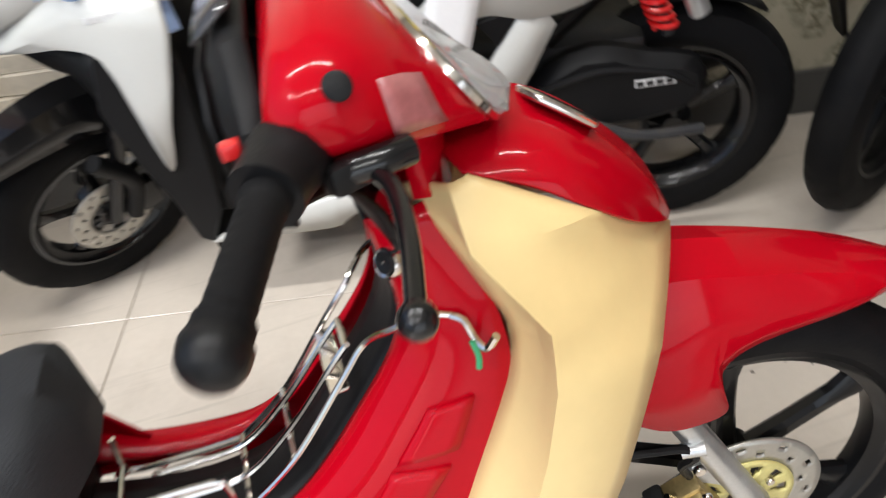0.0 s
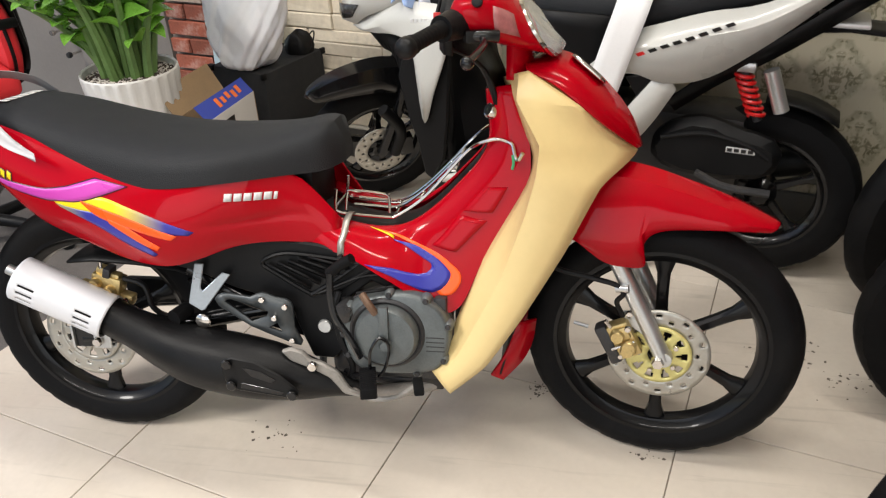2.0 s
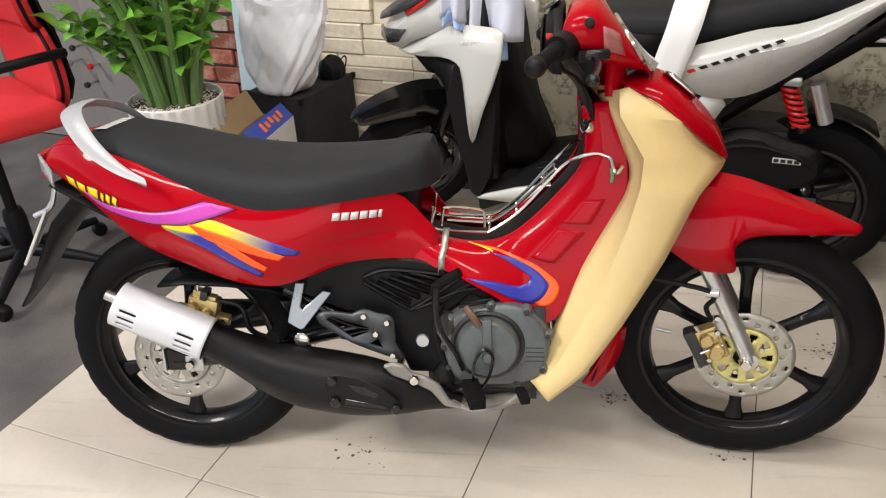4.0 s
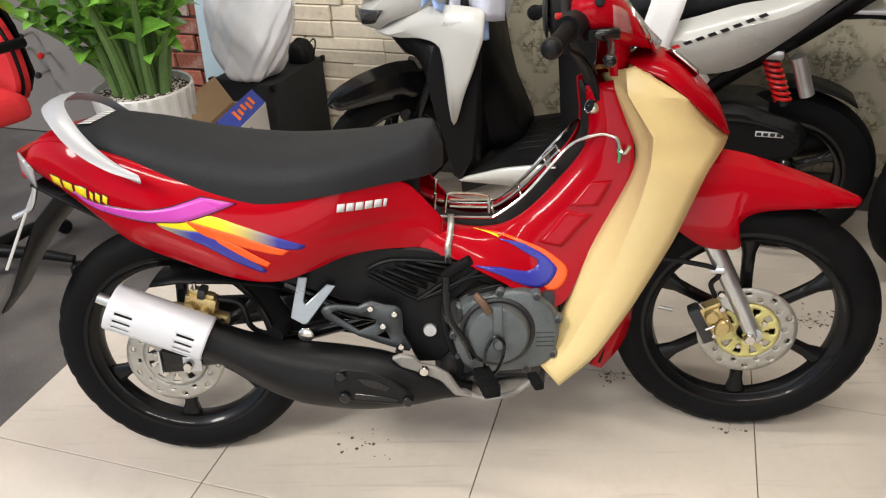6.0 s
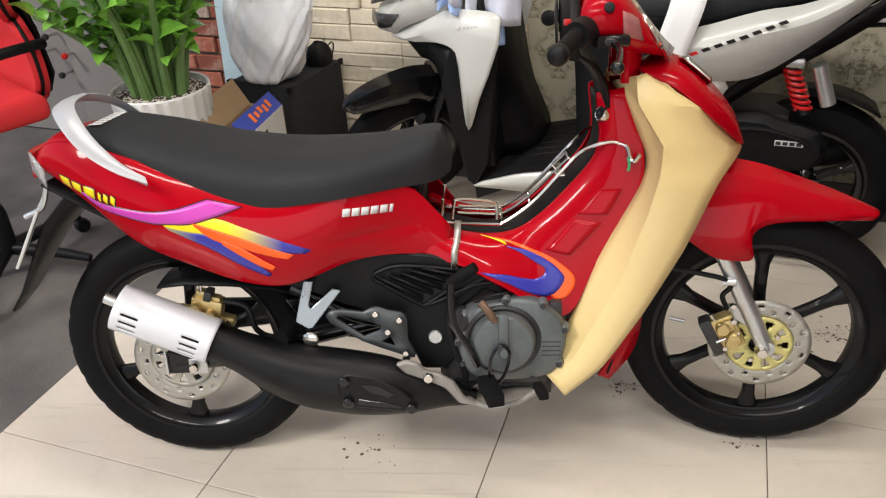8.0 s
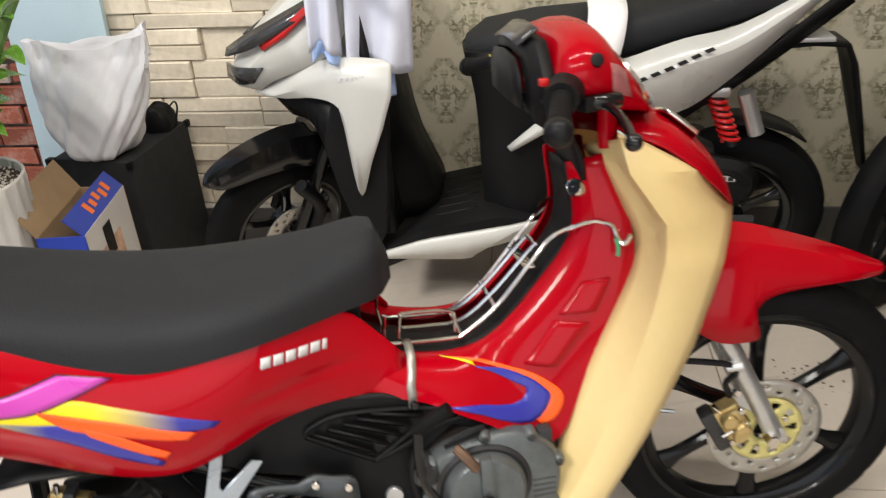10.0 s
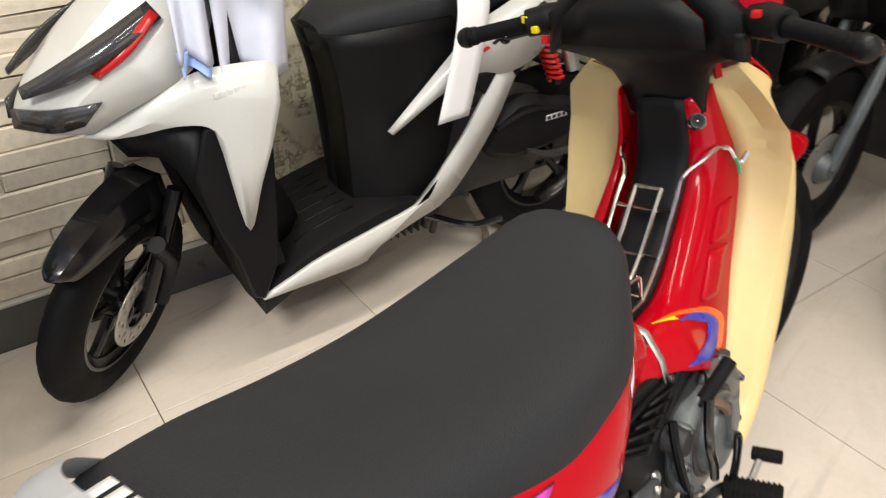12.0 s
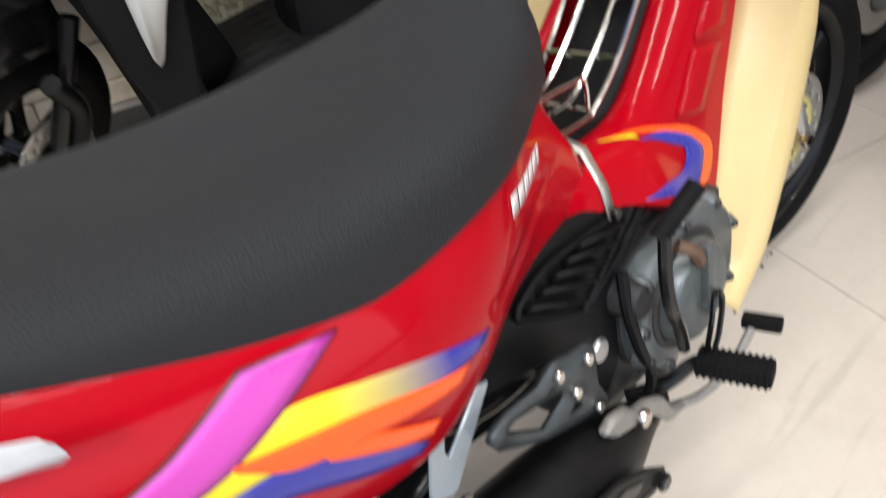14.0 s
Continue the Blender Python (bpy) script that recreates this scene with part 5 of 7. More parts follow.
for side in (-1, 1):
    bar = part("handlebar", tube([(0.875, 0, 0.955), (0.865, side * 0.10, 0.958), (0.830, side * 0.19, 0.956), (0.790, side * 0.295, 0.938)], 0.010, 20, 10), GLOSS_BLACK, bike, m=HEAD if side > 0 else None)
    a, b = Vector((0.822, side * 0.208, 0.953)), Vector((0.784, side * 0.306, 0.937))
    ringed = lambda t: 1.0 + (0.16 if t > 0.86 else 0.0) + (0.10 if t < 0.08 else 0.0) + 0.012 * math.sin(60 * t)
    part("grip", tube([a.lerp(b, k / 40) for k in range(41)], 0.0136, 40, 16, taper=ringed, smoothed=False), RUBBER, bar, "black ribbed rubber grip")
    part("bar_end", tube([b, b + (b - a).normalized() * 0.011, b + (b - a).normalized() * 0.022], 0.0178, 8, 18, taper=lambda t: math.sqrt(max(0.02, 1 - 0.98 * t ** 3)), smoothed=True), SATIN_BLACK, bar)
    part("switch_box", tube([(0.846, side * 0.160, 0.957), (0.838, side * 0.176, 0.957), (0.822, side * 0.206, 0.953)], 0.024, 10, 18, taper=lambda t: 1.05 if t < 0.7 else 0.98 - 0.15 * (t - 0.7)), BLACK, bar)
    part("lever_mount", box(-0.014, 0.022, -0.011, 0.011, -0.012, 0.008, 0.005), SATIN_BLACK, bar, m=pose(0.870, side * 0.176, 0.940, 0, 0, -side * 20))
    part("lever", tube([(0.885, side * 0.175, 0.938), (0.893, side * 0.205, 0.932), (0.888, side * 0.25, 0.924), (0.876, side * 0.300, 0.914)], 0.0060, 24, 14), GLOSS_BLACK, bar, "black brake or clutch lever")
    part("lever_ball", revolve([(0.011 * math.sin(math.pi * k / 12), -0.011 * math.cos(math.pi * k / 12)) for k in range(13)], 20, "z", (0.875, side * 0.305, 0.913)), GLOSS_BLACK, bar)
    if side < 0:
        part("stop_button", box(-0.007, 0.005, -0.006, 0.006, -0.005, 0.005, 0.002), SPRING_RED, bar, m=pose(0.812, -0.172, 0.972))
    else:
        for k, mat in ((0, STICK_YELLOW), (1, STICK_YELLOW), (2, SPRING_RED)):
            part("switch_button", box(-0.006, 0.004, -0.006, 0.006, -0.006, 0.006, 0.002), mat, bar, m=pose(0.812, 0.20 - 0.018 * k, 0.962 - 0.016 * k))
# side stand
part("side_stand", tube([(0.50, 0.09, 0.27), (0.46, 0.155, 0.13), (0.44, 0.205, 0.040)], 0.010, 10, 8), GLOSS_BLACK, bike)

# ---- the white scooter by the wall ----
def smooth4(rows, n):
    """Smooth rows of four numbers along their first three and the fourth alike."""
    a = smooth([r[:3] for r in rows], n)
    b = smooth([(r[3], 0, 0) for r in rows], n)
    return [(p.x, p.y, p.z, q.x) for p, q in zip(a, b)]


SCOOT = pose(1.475, 0.883, 0, 0, 0, 165.7)
scooter = thing("scooter", SCOOT, "white and black automatic scooter parked along the wall", "scooter")
steer = wheel(scooter, 1.150, 0.252, 0.252, 0.040, 0.172, 5, 0.4, GLOSS_BLACK, 0.09, 1, name="front_wheel")
RAKE = pose(0, 0, 0, 0, -26, 0)
steer.matrix_basis = Matrix.Translation((1.150, 0.015, 0.243)) @ RAKE @ pose(0, 0, 0, 0, 0, 45) @ RAKE.inverted()
part("brake_disc", ring_sheet([0.050, 0.062, 0.070, 0.080, 0.086, 0.096], 96, 0.056, lambda j, k: (j == 1 and k % 8 in (0, 1)) or (j == 3 and (k + 4) % 8 in (0, 1))), STEEL, steer, "drilled steel brake disc", solid=0.004)
part("disc_carrier", ring_sheet([0.016, 0.030, 0.052], 60, 0.052, lambda j, k: j == 1 and k % 12 < 7), GLOSS_BLACK, steer, solid=0.006)
part("brake_caliper", box(-0.11, -0.06, 0.045, 0.08, -0.03, 0.05, 0.008), GLOSS_BLACK, steer)
for side in (-1, 1):
    part("fork_leg", tube([(0.0, side * 0.07, 0.0), (-0.07, side * 0.07, 0.16), (-0.12, side * 0.07, 0.28)], 0.018, 10, 12), GLOSS_BLACK, steer)
rows = []
for x, z, w, drop in smooth4([(0.212, 0.258, 0.014, 0.012), (0.196, 0.276, 0.036, 0.026), (0.148, 0.300, 0.047, 0.046), (0.070, 0.318, 0.055, 0.062), (-0.03, 0.322, 0.060, 0.080), (-0.12, 0.300, 0.062, 0.110)], 18):
    rows.append([(x - 0.02 * abs(q) ** 3, w * q, z - drop * max(0, abs(q) - 0.5) * 2) for q in (-1, -0.75, -0.5, -0.25, 0, 0.25, 0.5, 0.75, 1)])
part("front_mudguard", grid(rows), GLOSS_BLACK, steer, "gloss black front mudguard", solid=0.004, angle=28)
rear = wheel(scooter, -0.115, 0.262, 0.262, 0.050, 0.180, 5, 0.2, GLOSS_BLACK, 0.09, 1, name="rear_wheel")

part("tank_guard", tube([(-0.02, 0.085, 0.20), (-0.07, 0.088, 0.10), (-0.04, 0.085, 0.0)], 0.02, 10, 10), BLACK, steer)
# front apron: white nose and side horns
bm = symmetric([
    [(1.238, 0.0, 0.690), (1.205, 0.0, 0.755), (1.13, 0.0, 0.83), (1.03, 0.0, 0.92), (0.95, 0.0, 0.99)],
    [(1.225, -0.05, 0.690), (1.185, -0.075, 0.755), (1.11, -0.085, 0.83), (1.01, -0.08, 0.91), (0.94, -0.075, 0.97)],
    [(1.18, -0.11, 0.688), (1.13, -0.138, 0.748), (1.06, -0.150, 0.80), (0.96, -0.140, 0.86), (0.90, -0.12, 0.93)],
    [(1.12, -0.130, 0.683), (1.07, -0.158, 0.715), (1.00, -0.172, 0.745), (0.91, -0.172, 0.79), (0.85, -0.14, 0.88)]], 20)
apron = part("front_apron", bm, WHITE, scooter, "white pearl front apron", solid=0.005, angle=30)
for side in (-1, 1):
    horn = grid(sections([
        [(1.14, side * 0.118, 0.676), (1.03, side * 0.160, 0.735), (0.92, side * 0.178, 0.775), (0.80, side * 0.196, 0.778), (0.765, side * 0.200, 0.765)],
        [(1.10, side * 0.140, 0.668), (1.00, side * 0.176, 0.70), (0.91, side * 0.192, 0.72), (0.83, side * 0.204, 0.70), (0.77, side * 0.206, 0.69)],
        [(1.05, side * 0.148, 0.668), (0.97, side * 0.176, 0.678), (0.905, side * 0.192, 0.655), (0.87, side * 0.200, 0.55), (0.80, side * 0.206, 0.60)],
        [(1.00, side * 0.150, 0.672), (0.94, side * 0.172, 0.672), (0.905, side * 0.186, 0.65), (0.876, side * 0.191, 0.415), (0.832, side * 0.200, 0.52)]], 18))
    part("apron_side", horn, WHITE, scooter, "white pearl side panel of the apron", solid=0.006, angle=28)
    if side > 0:
        for k in range(5):
            part("maker_mark", box(0.0, 0.010, 0, 0.002, 0, 0.011, 0.0005), STICK_SILVER, scooter, m=pose(0.900 - 0.014 * k, 0.1985 + 0.0006 * k, 0.722 + 0.001 * k, 0, 0, 176))
    part("apron_under", grid(sections([
        [(1.10, side * 0.11, 0.672), (1.0, side * 0.145, 0.675), (0.92, side * 0.165, 0.655), (0.895, side * 0.172, 0.52), (0.885, side * 0.172, 0.42), (0.84, side * 0.165, 0.30)],
        [(1.06, side * 0.08, 0.60), (1.0, side * 0.12, 0.59), (0.96, side * 0.14, 0.50), (0.93, side * 0.148, 0.38), (0.90, side * 0.15, 0.25), (0.87, side * 0.15, 0.19)]], 18)), BLACK, scooter, solid=0.006)
    part("head_lamp", grid(sections([
        [(1.214, side * 0.066, 0.775), (1.150, side * 0.112, 0.816), (1.06, side * 0.130, 0.862), (0.97, side * 0.124, 0.905)],
        [(1.214, side * 0.084, 0.758), (1.13, side * 0.142, 0.790), (1.045, side * 0.160, 0.832), (0.955, side * 0.149, 0.878)]], 12)), SMOKE, apron, "long smoked headlamp lens", solid=0.006)
    part("turn_lamp", grid(sections([
        [(1.10, side * 0.140, 0.80), (1.04, side * 0.152, 0.838), (0.97, side * 0.138, 0.893)],
        [(1.09, side * 0.153, 0.790), (1.03, side * 0.162, 0.825), (0.96, side * 0.150, 0.882)]], 8)), RED_LENS, apron, "amber red indicator lens", solid=0.008)
    part("lower_lamp", grid(sections([
        [(1.234, side * 0.03, 0.728), (1.18, side * 0.112, 0.738), (1.095, side * 0.158, 0.748)],
        [(1.238, side * 0.03, 0.690), (1.18, side * 0.108, 0.692), (1.13, side * 0.136, 0.704)]], 8)), SMOKE, apron, "smoked lower lamp lens", solid=0.007)
    part("side_plate", plate([(0.93, 0.655), (0.962, 0.55), (0.935, 0.42), (0.907, 0.34), (0.887, 0.229), (0.860, 0.213), (0.815, 0.30), (0.800, 0.42), (0.785, 0.62), (0.80, 0.72)], 0.164 if side > 0 else -0.184, 0.020, 0.006), BLACK, scooter, "black plastic side plate of the leg shield")
    part("shield_side", plate([(0.825, 0.75), (0.800, 0.60), (0.792, 0.42), (0.805, 0.28), (0.85, 0.27), (0.86, 0.42), (0.86, 0.60)], 0.128 if side > 0 else -0.164, 0.036, 0.010), BLACK, scooter)
# leg shield, floorboard, inner body
rows = []
for z, far, mid, near in ((0.90, 0.84, 0.84, 0.845), (0.75, 0.815, 0.815, 0.830), (0.54, 0.778, 0.775, 0.826), (0.46, 0.757, 0.752, 0.822), (0.40, 0.730, 0.728, 0.818), (0.335, 0.702, 0.702, 0.808), (0.285, 0.692, 0.690, 0.800)):
    rows.append([(far, -0.172, z), (far, -0.11, z), (mid, -0.04, z), (mid + 0.004, 0.015, z), (mid + 0.35 * (near - mid), 0.045, z), (near - 0.012, 0.075, z), (near, 0.12, z), (near + 0.004, 0.168, z)])
part("leg_shield", grid(rows), BLACK, scooter, "black inner leg shield with a foot well", solid=0.02)


def board_z(x):
    return 0.344 - 0.22 * max(0, x - 0.52) - 0.02 * max(0, 0.52 - x) - 0.25 * max(0, x - 0.70)


rows = []
for k in range(13):
    x = 0.36 + 0.50 * k / 12
    z = board_z(x)
    rows.append([(x, -0.186, z - 0.07), (x, -0.190, z - 0.012), (x, -0.180, z), (x, 0.150, z), (x, 0.172, z - 0.008), (x, 0.176, z - 0.03), (x, 0.165, z - 0.07)])
board = part("floorboard", grid(rows, True, True), BLACK, scooter, "black floorboard with low ribs", angle=30)
for k in range(6):
    y = -0.13 + 0.046 * k
    part("board_rib", grid([[(x, y - 0.004, board_z(x)), (x, y, board_z(x) + 0.0012), (x, y + 0.004, board_z(x))] for x in (0.575, 0.63, 0.68, 0.74)]), BLACK, board, solid=0.002)
for side in (-1, 1):
    bm = grid(sections([
        [(0.556, 0.0, 0.31), (0.559, 0.0, 0.37), (0.565, 0.0, 0.45), (0.570, 0.0, 0.56), (0.582, 0.0, 0.66), (0.605, 0.0, 0.76)],
        [(0.550, side * 0.07, 0.31), (0.552, side * 0.07, 0.37), (0.556, side * 0.075, 0.45), (0.562, side * 0.08, 0.56), (0.572, side * 0.085, 0.66), (0.595, side * 0.09, 0.76)],
        [(0.490, side * 0.125, 0.31), (0.488, side * 0.125, 0.37), (0.492, side * 0.125, 0.45), (0.500, side * 0.125, 0.56), (0.515, side * 0.13, 0.66), (0.535, side * 0.14, 0.77)],
        [(0.40, side * 0.172, 0.31), (0.365, side * 0.172, 0.37), (0.33, side * 0.165, 0.45), (0.30, side * 0.160, 0.56), (0.30, side * 0.160, 0.66), (0.30, side * 0.15, 0.77)]], 14))
    part("inner_body", bm, BLACK, scooter, "black panel under the seat", solid=0.01)
for side in (-1, 1):
    part("lower_trim", grid(sections([
        [(0.866, side * 0.176, 0.217), (0.78, side * 0.180, 0.249), (0.705, side * 0.182, 0.274), (0.55, side * 0.184, 0.305), (0.42, side * 0.186, 0.336), (0.37, side * 0.186, 0.398), (0.30, side * 0.188, 0.478), (0.242, side * 0.188, 0.56), (0.20, side * 0.188, 0.62), (0.17, side * 0.187, 0.66)],
        [(0.860, side * 0.172, 0.211), (0.78, side * 0.174, 0.212), (0.70, side * 0.175, 0.212), (0.594, side * 0.176, 0.216), (0.566, side * 0.176, 0.243), (0.45, side * 0.178, 0.282), (0.36, side * 0.180, 0.310), (0.285, side * 0.180, 0.375), (0.20, side * 0.180, 0.48), (0.135, side * 0.180, 0.60)]], 26)), WHITE, scooter, "white pearl lower trim", solid=0.012, angle=30)
    body = part("rear_side_panel", grid(sections([
        [(0.49, side * 0.150, 0.530), (0.33, side * 0.165, 0.675), (0.25, side * 0.165, 0.742), (0.19, side * 0.165, 0.765), (0.08, side * 0.158, 0.800), (-0.05, side * 0.135, 0.825), (-0.25, side * 0.085, 0.912), (-0.38, side * 0.05, 0.950)],
        [(0.485, side * 0.156, 0.525), (0.32, side * 0.184, 0.65), (0.25, side * 0.190, 0.70), (0.17, side * 0.190, 0.715), (0.06, side * 0.182, 0.750), (-0.06, side * 0.152, 0.785), (-0.25, side * 0.095, 0.898), (-0.38, side * 0.052, 0.940)],
        [(0.48, side * 0.154, 0.520), (0.34, side * 0.184, 0.61), (0.25, side * 0.190, 0.635), (0.17, side * 0.190, 0.618), (0.06, side * 0.178, 0.640), (-0.08, side * 0.142, 0.738), (-0.25, side * 0.088, 0.880), (-0.38, side * 0.050, 0.932)]], 28)), WHITE, scooter, "white pearl rear side panel", solid=0.008, angle=24)
    part("body_notch", plate([(0.27, 0.625), (0.185, 0.642), (0.235, 0.575)], side * 0.188 - 0.006, 0.012, 0.002), BLACK, scooter)
    part("tail_under", grid(sections([
        [(0.16, side * 0.160, 0.56), (0.04, side * 0.160, 0.665), (-0.08, side * 0.135, 0.735), (-0.30, side * 0.075, 0.895)],
        [(0.14, side * 0.12, 0.52), (0.03, side * 0.12, 0.61), (-0.10, side * 0.10, 0.69), (-0.32, side * 0.055, 0.85)]], 14)), BLACK, scooter, solid=0.006)
    if side > 0:
        for k in range(8):
            x = 0.235 - 0.030 * k
            part("model_mark", plate([(-0.013, -0.005), (0.007, -0.005), (0.012, 0.0045), (-0.008, 0.0045)], 0, 0.002, 0), STICK_BLACK if k else SPRING_RED, scooter, m=pose(x, 0.1935 - 0.0000 if k < 5 else 0.1935 - 0.005 * (k - 4), 0.690 + 0.0125 * k, 0, 24, 0))
rows = []
for x, z, w, h in ((0.60, 0.765, 0.06, 0.03), (0.55, 0.785, 0.10, 0.045), (0.42, 0.795, 0.13, 0.055), (0.25, 0.80, 0.145, 0.06), (0.12, 0.835, 0.145, 0.06), (-0.05, 0.880, 0.13, 0.055), (-0.24, 0.930, 0.10, 0.045), (-0.34, 0.945, 0.06, 0.03)):
    rows.append([(x, w * math.copysign(abs(math.cos(a)) ** 0.7, math.cos(a)), z + h * math.copysign(abs(math.sin(a)) ** 0.6, math.sin(a)) - 0.02) for a in (2 * math.pi * k / 24 for k in range(24))])
part("seat", grid(rows, True, True), VINYL, scooter, "black scooter seat")
part("tail_lamp", box(-0.41, -0.35, -0.05, 0.05, 0.90, 0.945, 0.01), RED_LENS, scooter, "red tail lamp")
part("rear_mudguard", grid([[(x, y, z - 0.4 * y * y) for y in (-w, -w / 2, 0, w / 2, w)] for x, z, w in ((-0.15, 0.742, 0.05), (-0.25, 0.752, 0.055), (-0.33, 0.748, 0.06), (-0.355, 0.70, 0.06), (-0.40, 0.56, 0.048), (-0.45, 0.40, 0.022))]), BLACK, scooter, "black rear mudguard with flap", solid=0.01)
part("plate_holder", box(-0.29, -0.17, -0.055, 0.075, 0.760, 0.772, 0.004), surface("pale_steel_plate", (0.5, 0.5, 0.5), 0.4, metal=0.4), scooter)
part("hugger", grid([[(-0.115 + 0.285 * math.cos(a), y, 0.262 + 0.285 * math.sin(a)) for y in (-0.06, 0, 0.06)] for a in (radians(q) for q in range(84, 125, 8))]), BLACK, scooter, solid=0.005)
# engine and shock on the near side
belt = [(0.20, 0.42), (0.17, 0.475), (0.09, 0.515), (0.02, 0.512), (-0.03, 0.488), (-0.10, 0.478), (-0.145, 0.455), (-0.155, 0.40), (-0.12, 0.355), (-0.02, 0.338), (0.10, 0.340), (0.18, 0.365)]
drive = part("drive_cover", plate(belt, 0.085, 0.065, 0.022), BLACK, scooter, "black drive belt cover with badge bar")
part("cover_rib", tube([(0.165, 0.150, 0.45), (0.05, 0.152, 0.475), (-0.06, 0.150, 0.455), (-0.12, 0.146, 0.42)], 0.007, 20, 8), BLACK, drive)
part("kick_crank", tube([(0.06, 0.155, 0.36), (-0.02, 0.168, 0.335), (-0.14, 0.165, 0.33)], 0.011, 12, 8), DARK_CASE, drive)
part("badge_bar", box(-0.085, -0.010, 0.150, 0.1525, 0.430, 0.446, 0.001), STICK_SILVER, drive)
for k in range(4):
    part("badge_block", box(-0.080 + 0.018 * k, -0.067 + 0.018 * k, 0.1525, 0.1535, 0.433, 0.443), STICK_BLACK, drive)
part("engine", box(-0.05, 0.36, -0.10, 0.085, 0.24, 0.50, 0.03), DARK_CASE, scooter, "dark engine block")
part("engine_cylinder", box(0.30, 0.50, -0.075, 0.070, 0.185, 0.262, 0.018), DARK_CASE, scooter)
for k in range(6):
    part("cooling_fin", box(0.345 + 0.022 * k, 0.351 + 0.022 * k, -0.085, 0.082, 0.178, 0.268, 0.002), DARK_CASE, scooter)
part("exhaust_header", tube([(0.49, -0.02, 0.19), (0.46, -0.05, 0.150), (0.36, -0.10, 0.150), (0.22, -0.13, 0.19), (0.12, -0.14, 0.25)], 0.013, 24, 10), CAST, scooter, "rusty steel exhaust header")
part("side_stand", tube([(0.36, 0.10, 0.235), (0.25, 0.150, 0.190), (0.15, 0.165, 0.185)], 0.010, 12, 8), GLOSS_BLACK, scooter)
part("shock_spring", tube([(-0.020 - 0.0009 * k + 0.021 * math.cos(k * 0.785), 0.115 + 0.021 * math.sin(k * 0.785), 0.640 - 0.00205 * k) for k in range(57)], 0.0055, 168, 6), SPRING_RED, scooter, "red coil shock spring")
part("shock_rod", tube([(-0.010, 0.115, 0.670), (-0.075, 0.115, 0.515)], 0.012, 4, 10, smoothed=False), DARK_CASE, scooter)
part("shock_top", box(-0.05, 0.01, 0.098, 0.132, 0.645, 0.672, 0.008), ALLOY, scooter)
part("shock_reservoir", tube([(-0.086, 0.118, 0.655), (-0.128, 0.118, 0.548)], 0.020, 6, 16, smoothed=False), ALLOY, scooter, "silver shock reservoir")
part("muffler", tube([(0.12, -0.14, 0.25), (-0.05, -0.15, 0.27), (-0.32, -0.16, 0.33)], 0.05, 14, 16), SATIN_BLACK, scooter)
for side in (-1, 1):
    part("centre_stand", tube([(0.22, side * 0.10, 0.25), (0.17, side * 0.12, 0.12), (0.19, side * 0.13, 0.008)], 0.011, 10, 8), surface("stand_steel", (0.12, 0.10, 0.08), 0.6, metal=0.4) if side < 0 else bpy.data.materials["stand_steel"], scooter)
part("handlebar_cover", grid([[(x, y, z) for y, z in ((-w, z0), (-w * 0.6, z0 + 0.05), (0, z0 + 0.07), (w * 0.6, z0 + 0.05), (w, z0))] for x, w, z0 in ((0.98, 0.10, 0.96), (0.93, 0.20, 0.98), (0.87, 0.22, 0.99), (0.82, 0.18, 0.97))]), BLACK, scooter, solid=0.02)
for side in (-1, 1):
    part("grip", tube([(0.87, side * 0.20, 1.00), (0.80, side * 0.34, 0.99)], 0.017, 6, 12, smoothed=False), RUBBER, scooter)

# shirts over the scooter's bars
CLOTH = surface("pale_striped_cloth", (0.60, 0.62, 0.72), 0.9, vary=0.06, scale=20, bump=0.2, fine=300)
CLOTH_BLUE = surface("light_blue_cloth", (0.36, 0.50, 0.80), 0.9, vary=0.06, scale=20, bump=0.2, fine=300)


def drape(name, u0, u1, y, top, bottom, mat, parent, fold=0.012, tilt=0.0):
    rows = []
    for j in range(13):
        t = j / 12
        row = []
        for i in range(15):
            s = i / 14
            x = u0 + (u1 - u0) * s + tilt * t
            row.append((x, y + fold * math.sin(9 * s + 2 * t) * (0.4 + t) + 0.01 * t, top + (bottom - top) * t + 0.015 * math.sin(5 * s) * t))
        rows.append(row)
    return part(name, grid(rows), mat, parent, solid=0.004, angle=80)


shirt = thing("shirt", SCOOT, "pale grey-blue striped shirt hung over the scooter handlebar", "shirt")
drape("sleeve", 0.955, 0.885, 0.19, 1.03, 0.80, CLOTH, shirt)
drape("cuff", 0.952, 0.888, 0.185, 0.82, 0.775, CLOTH_BLUE, shirt)
drape("shirt_body", 0.865, 0.71, 0.16, 1.03, 0.745, CLOTH, shirt, 0.016, 0.01)
drape("cuff", 0.825, 0.765, 0.165, 0.76, 0.69, CLOTH_BLUE, shirt)
drape("shirt_back", 0.94, 0.70, 0.05, 1.05, 1.0, CLOTH, shirt)

# white paper strip over the scooter seat
PAPER_WHITE = surface("white_paper", (0.80, 0.80, 0.80), 0.7, vary=0.03, scale=6)
strip = thing("paper_sheet", SCOOT, "long white paper strip draped over the scooter seat side", "paper")
rows = []
for x, y, z in smooth([(0.255, -0.02, 0.872), (0.255, 0.06, 0.872), (0.258, 0.15, 0.858), (0.268, 0.190, 0.80), (0.292, 0.205, 0.71), (0.320, 0.208, 0.61), (0.340, 0.208, 0.54)], 24):
    rows.append([(x + w, y, z - 0.03 * w) for w in (-0.045, -0.02, 0.02, 0.045)])
part("sheet", grid(rows), PAPER_WHITE, strip, solid=0.001)
yrag = thing("cloth_rag", SCOOT, "yellow and brown rag lying on the scooter seat", "rag")
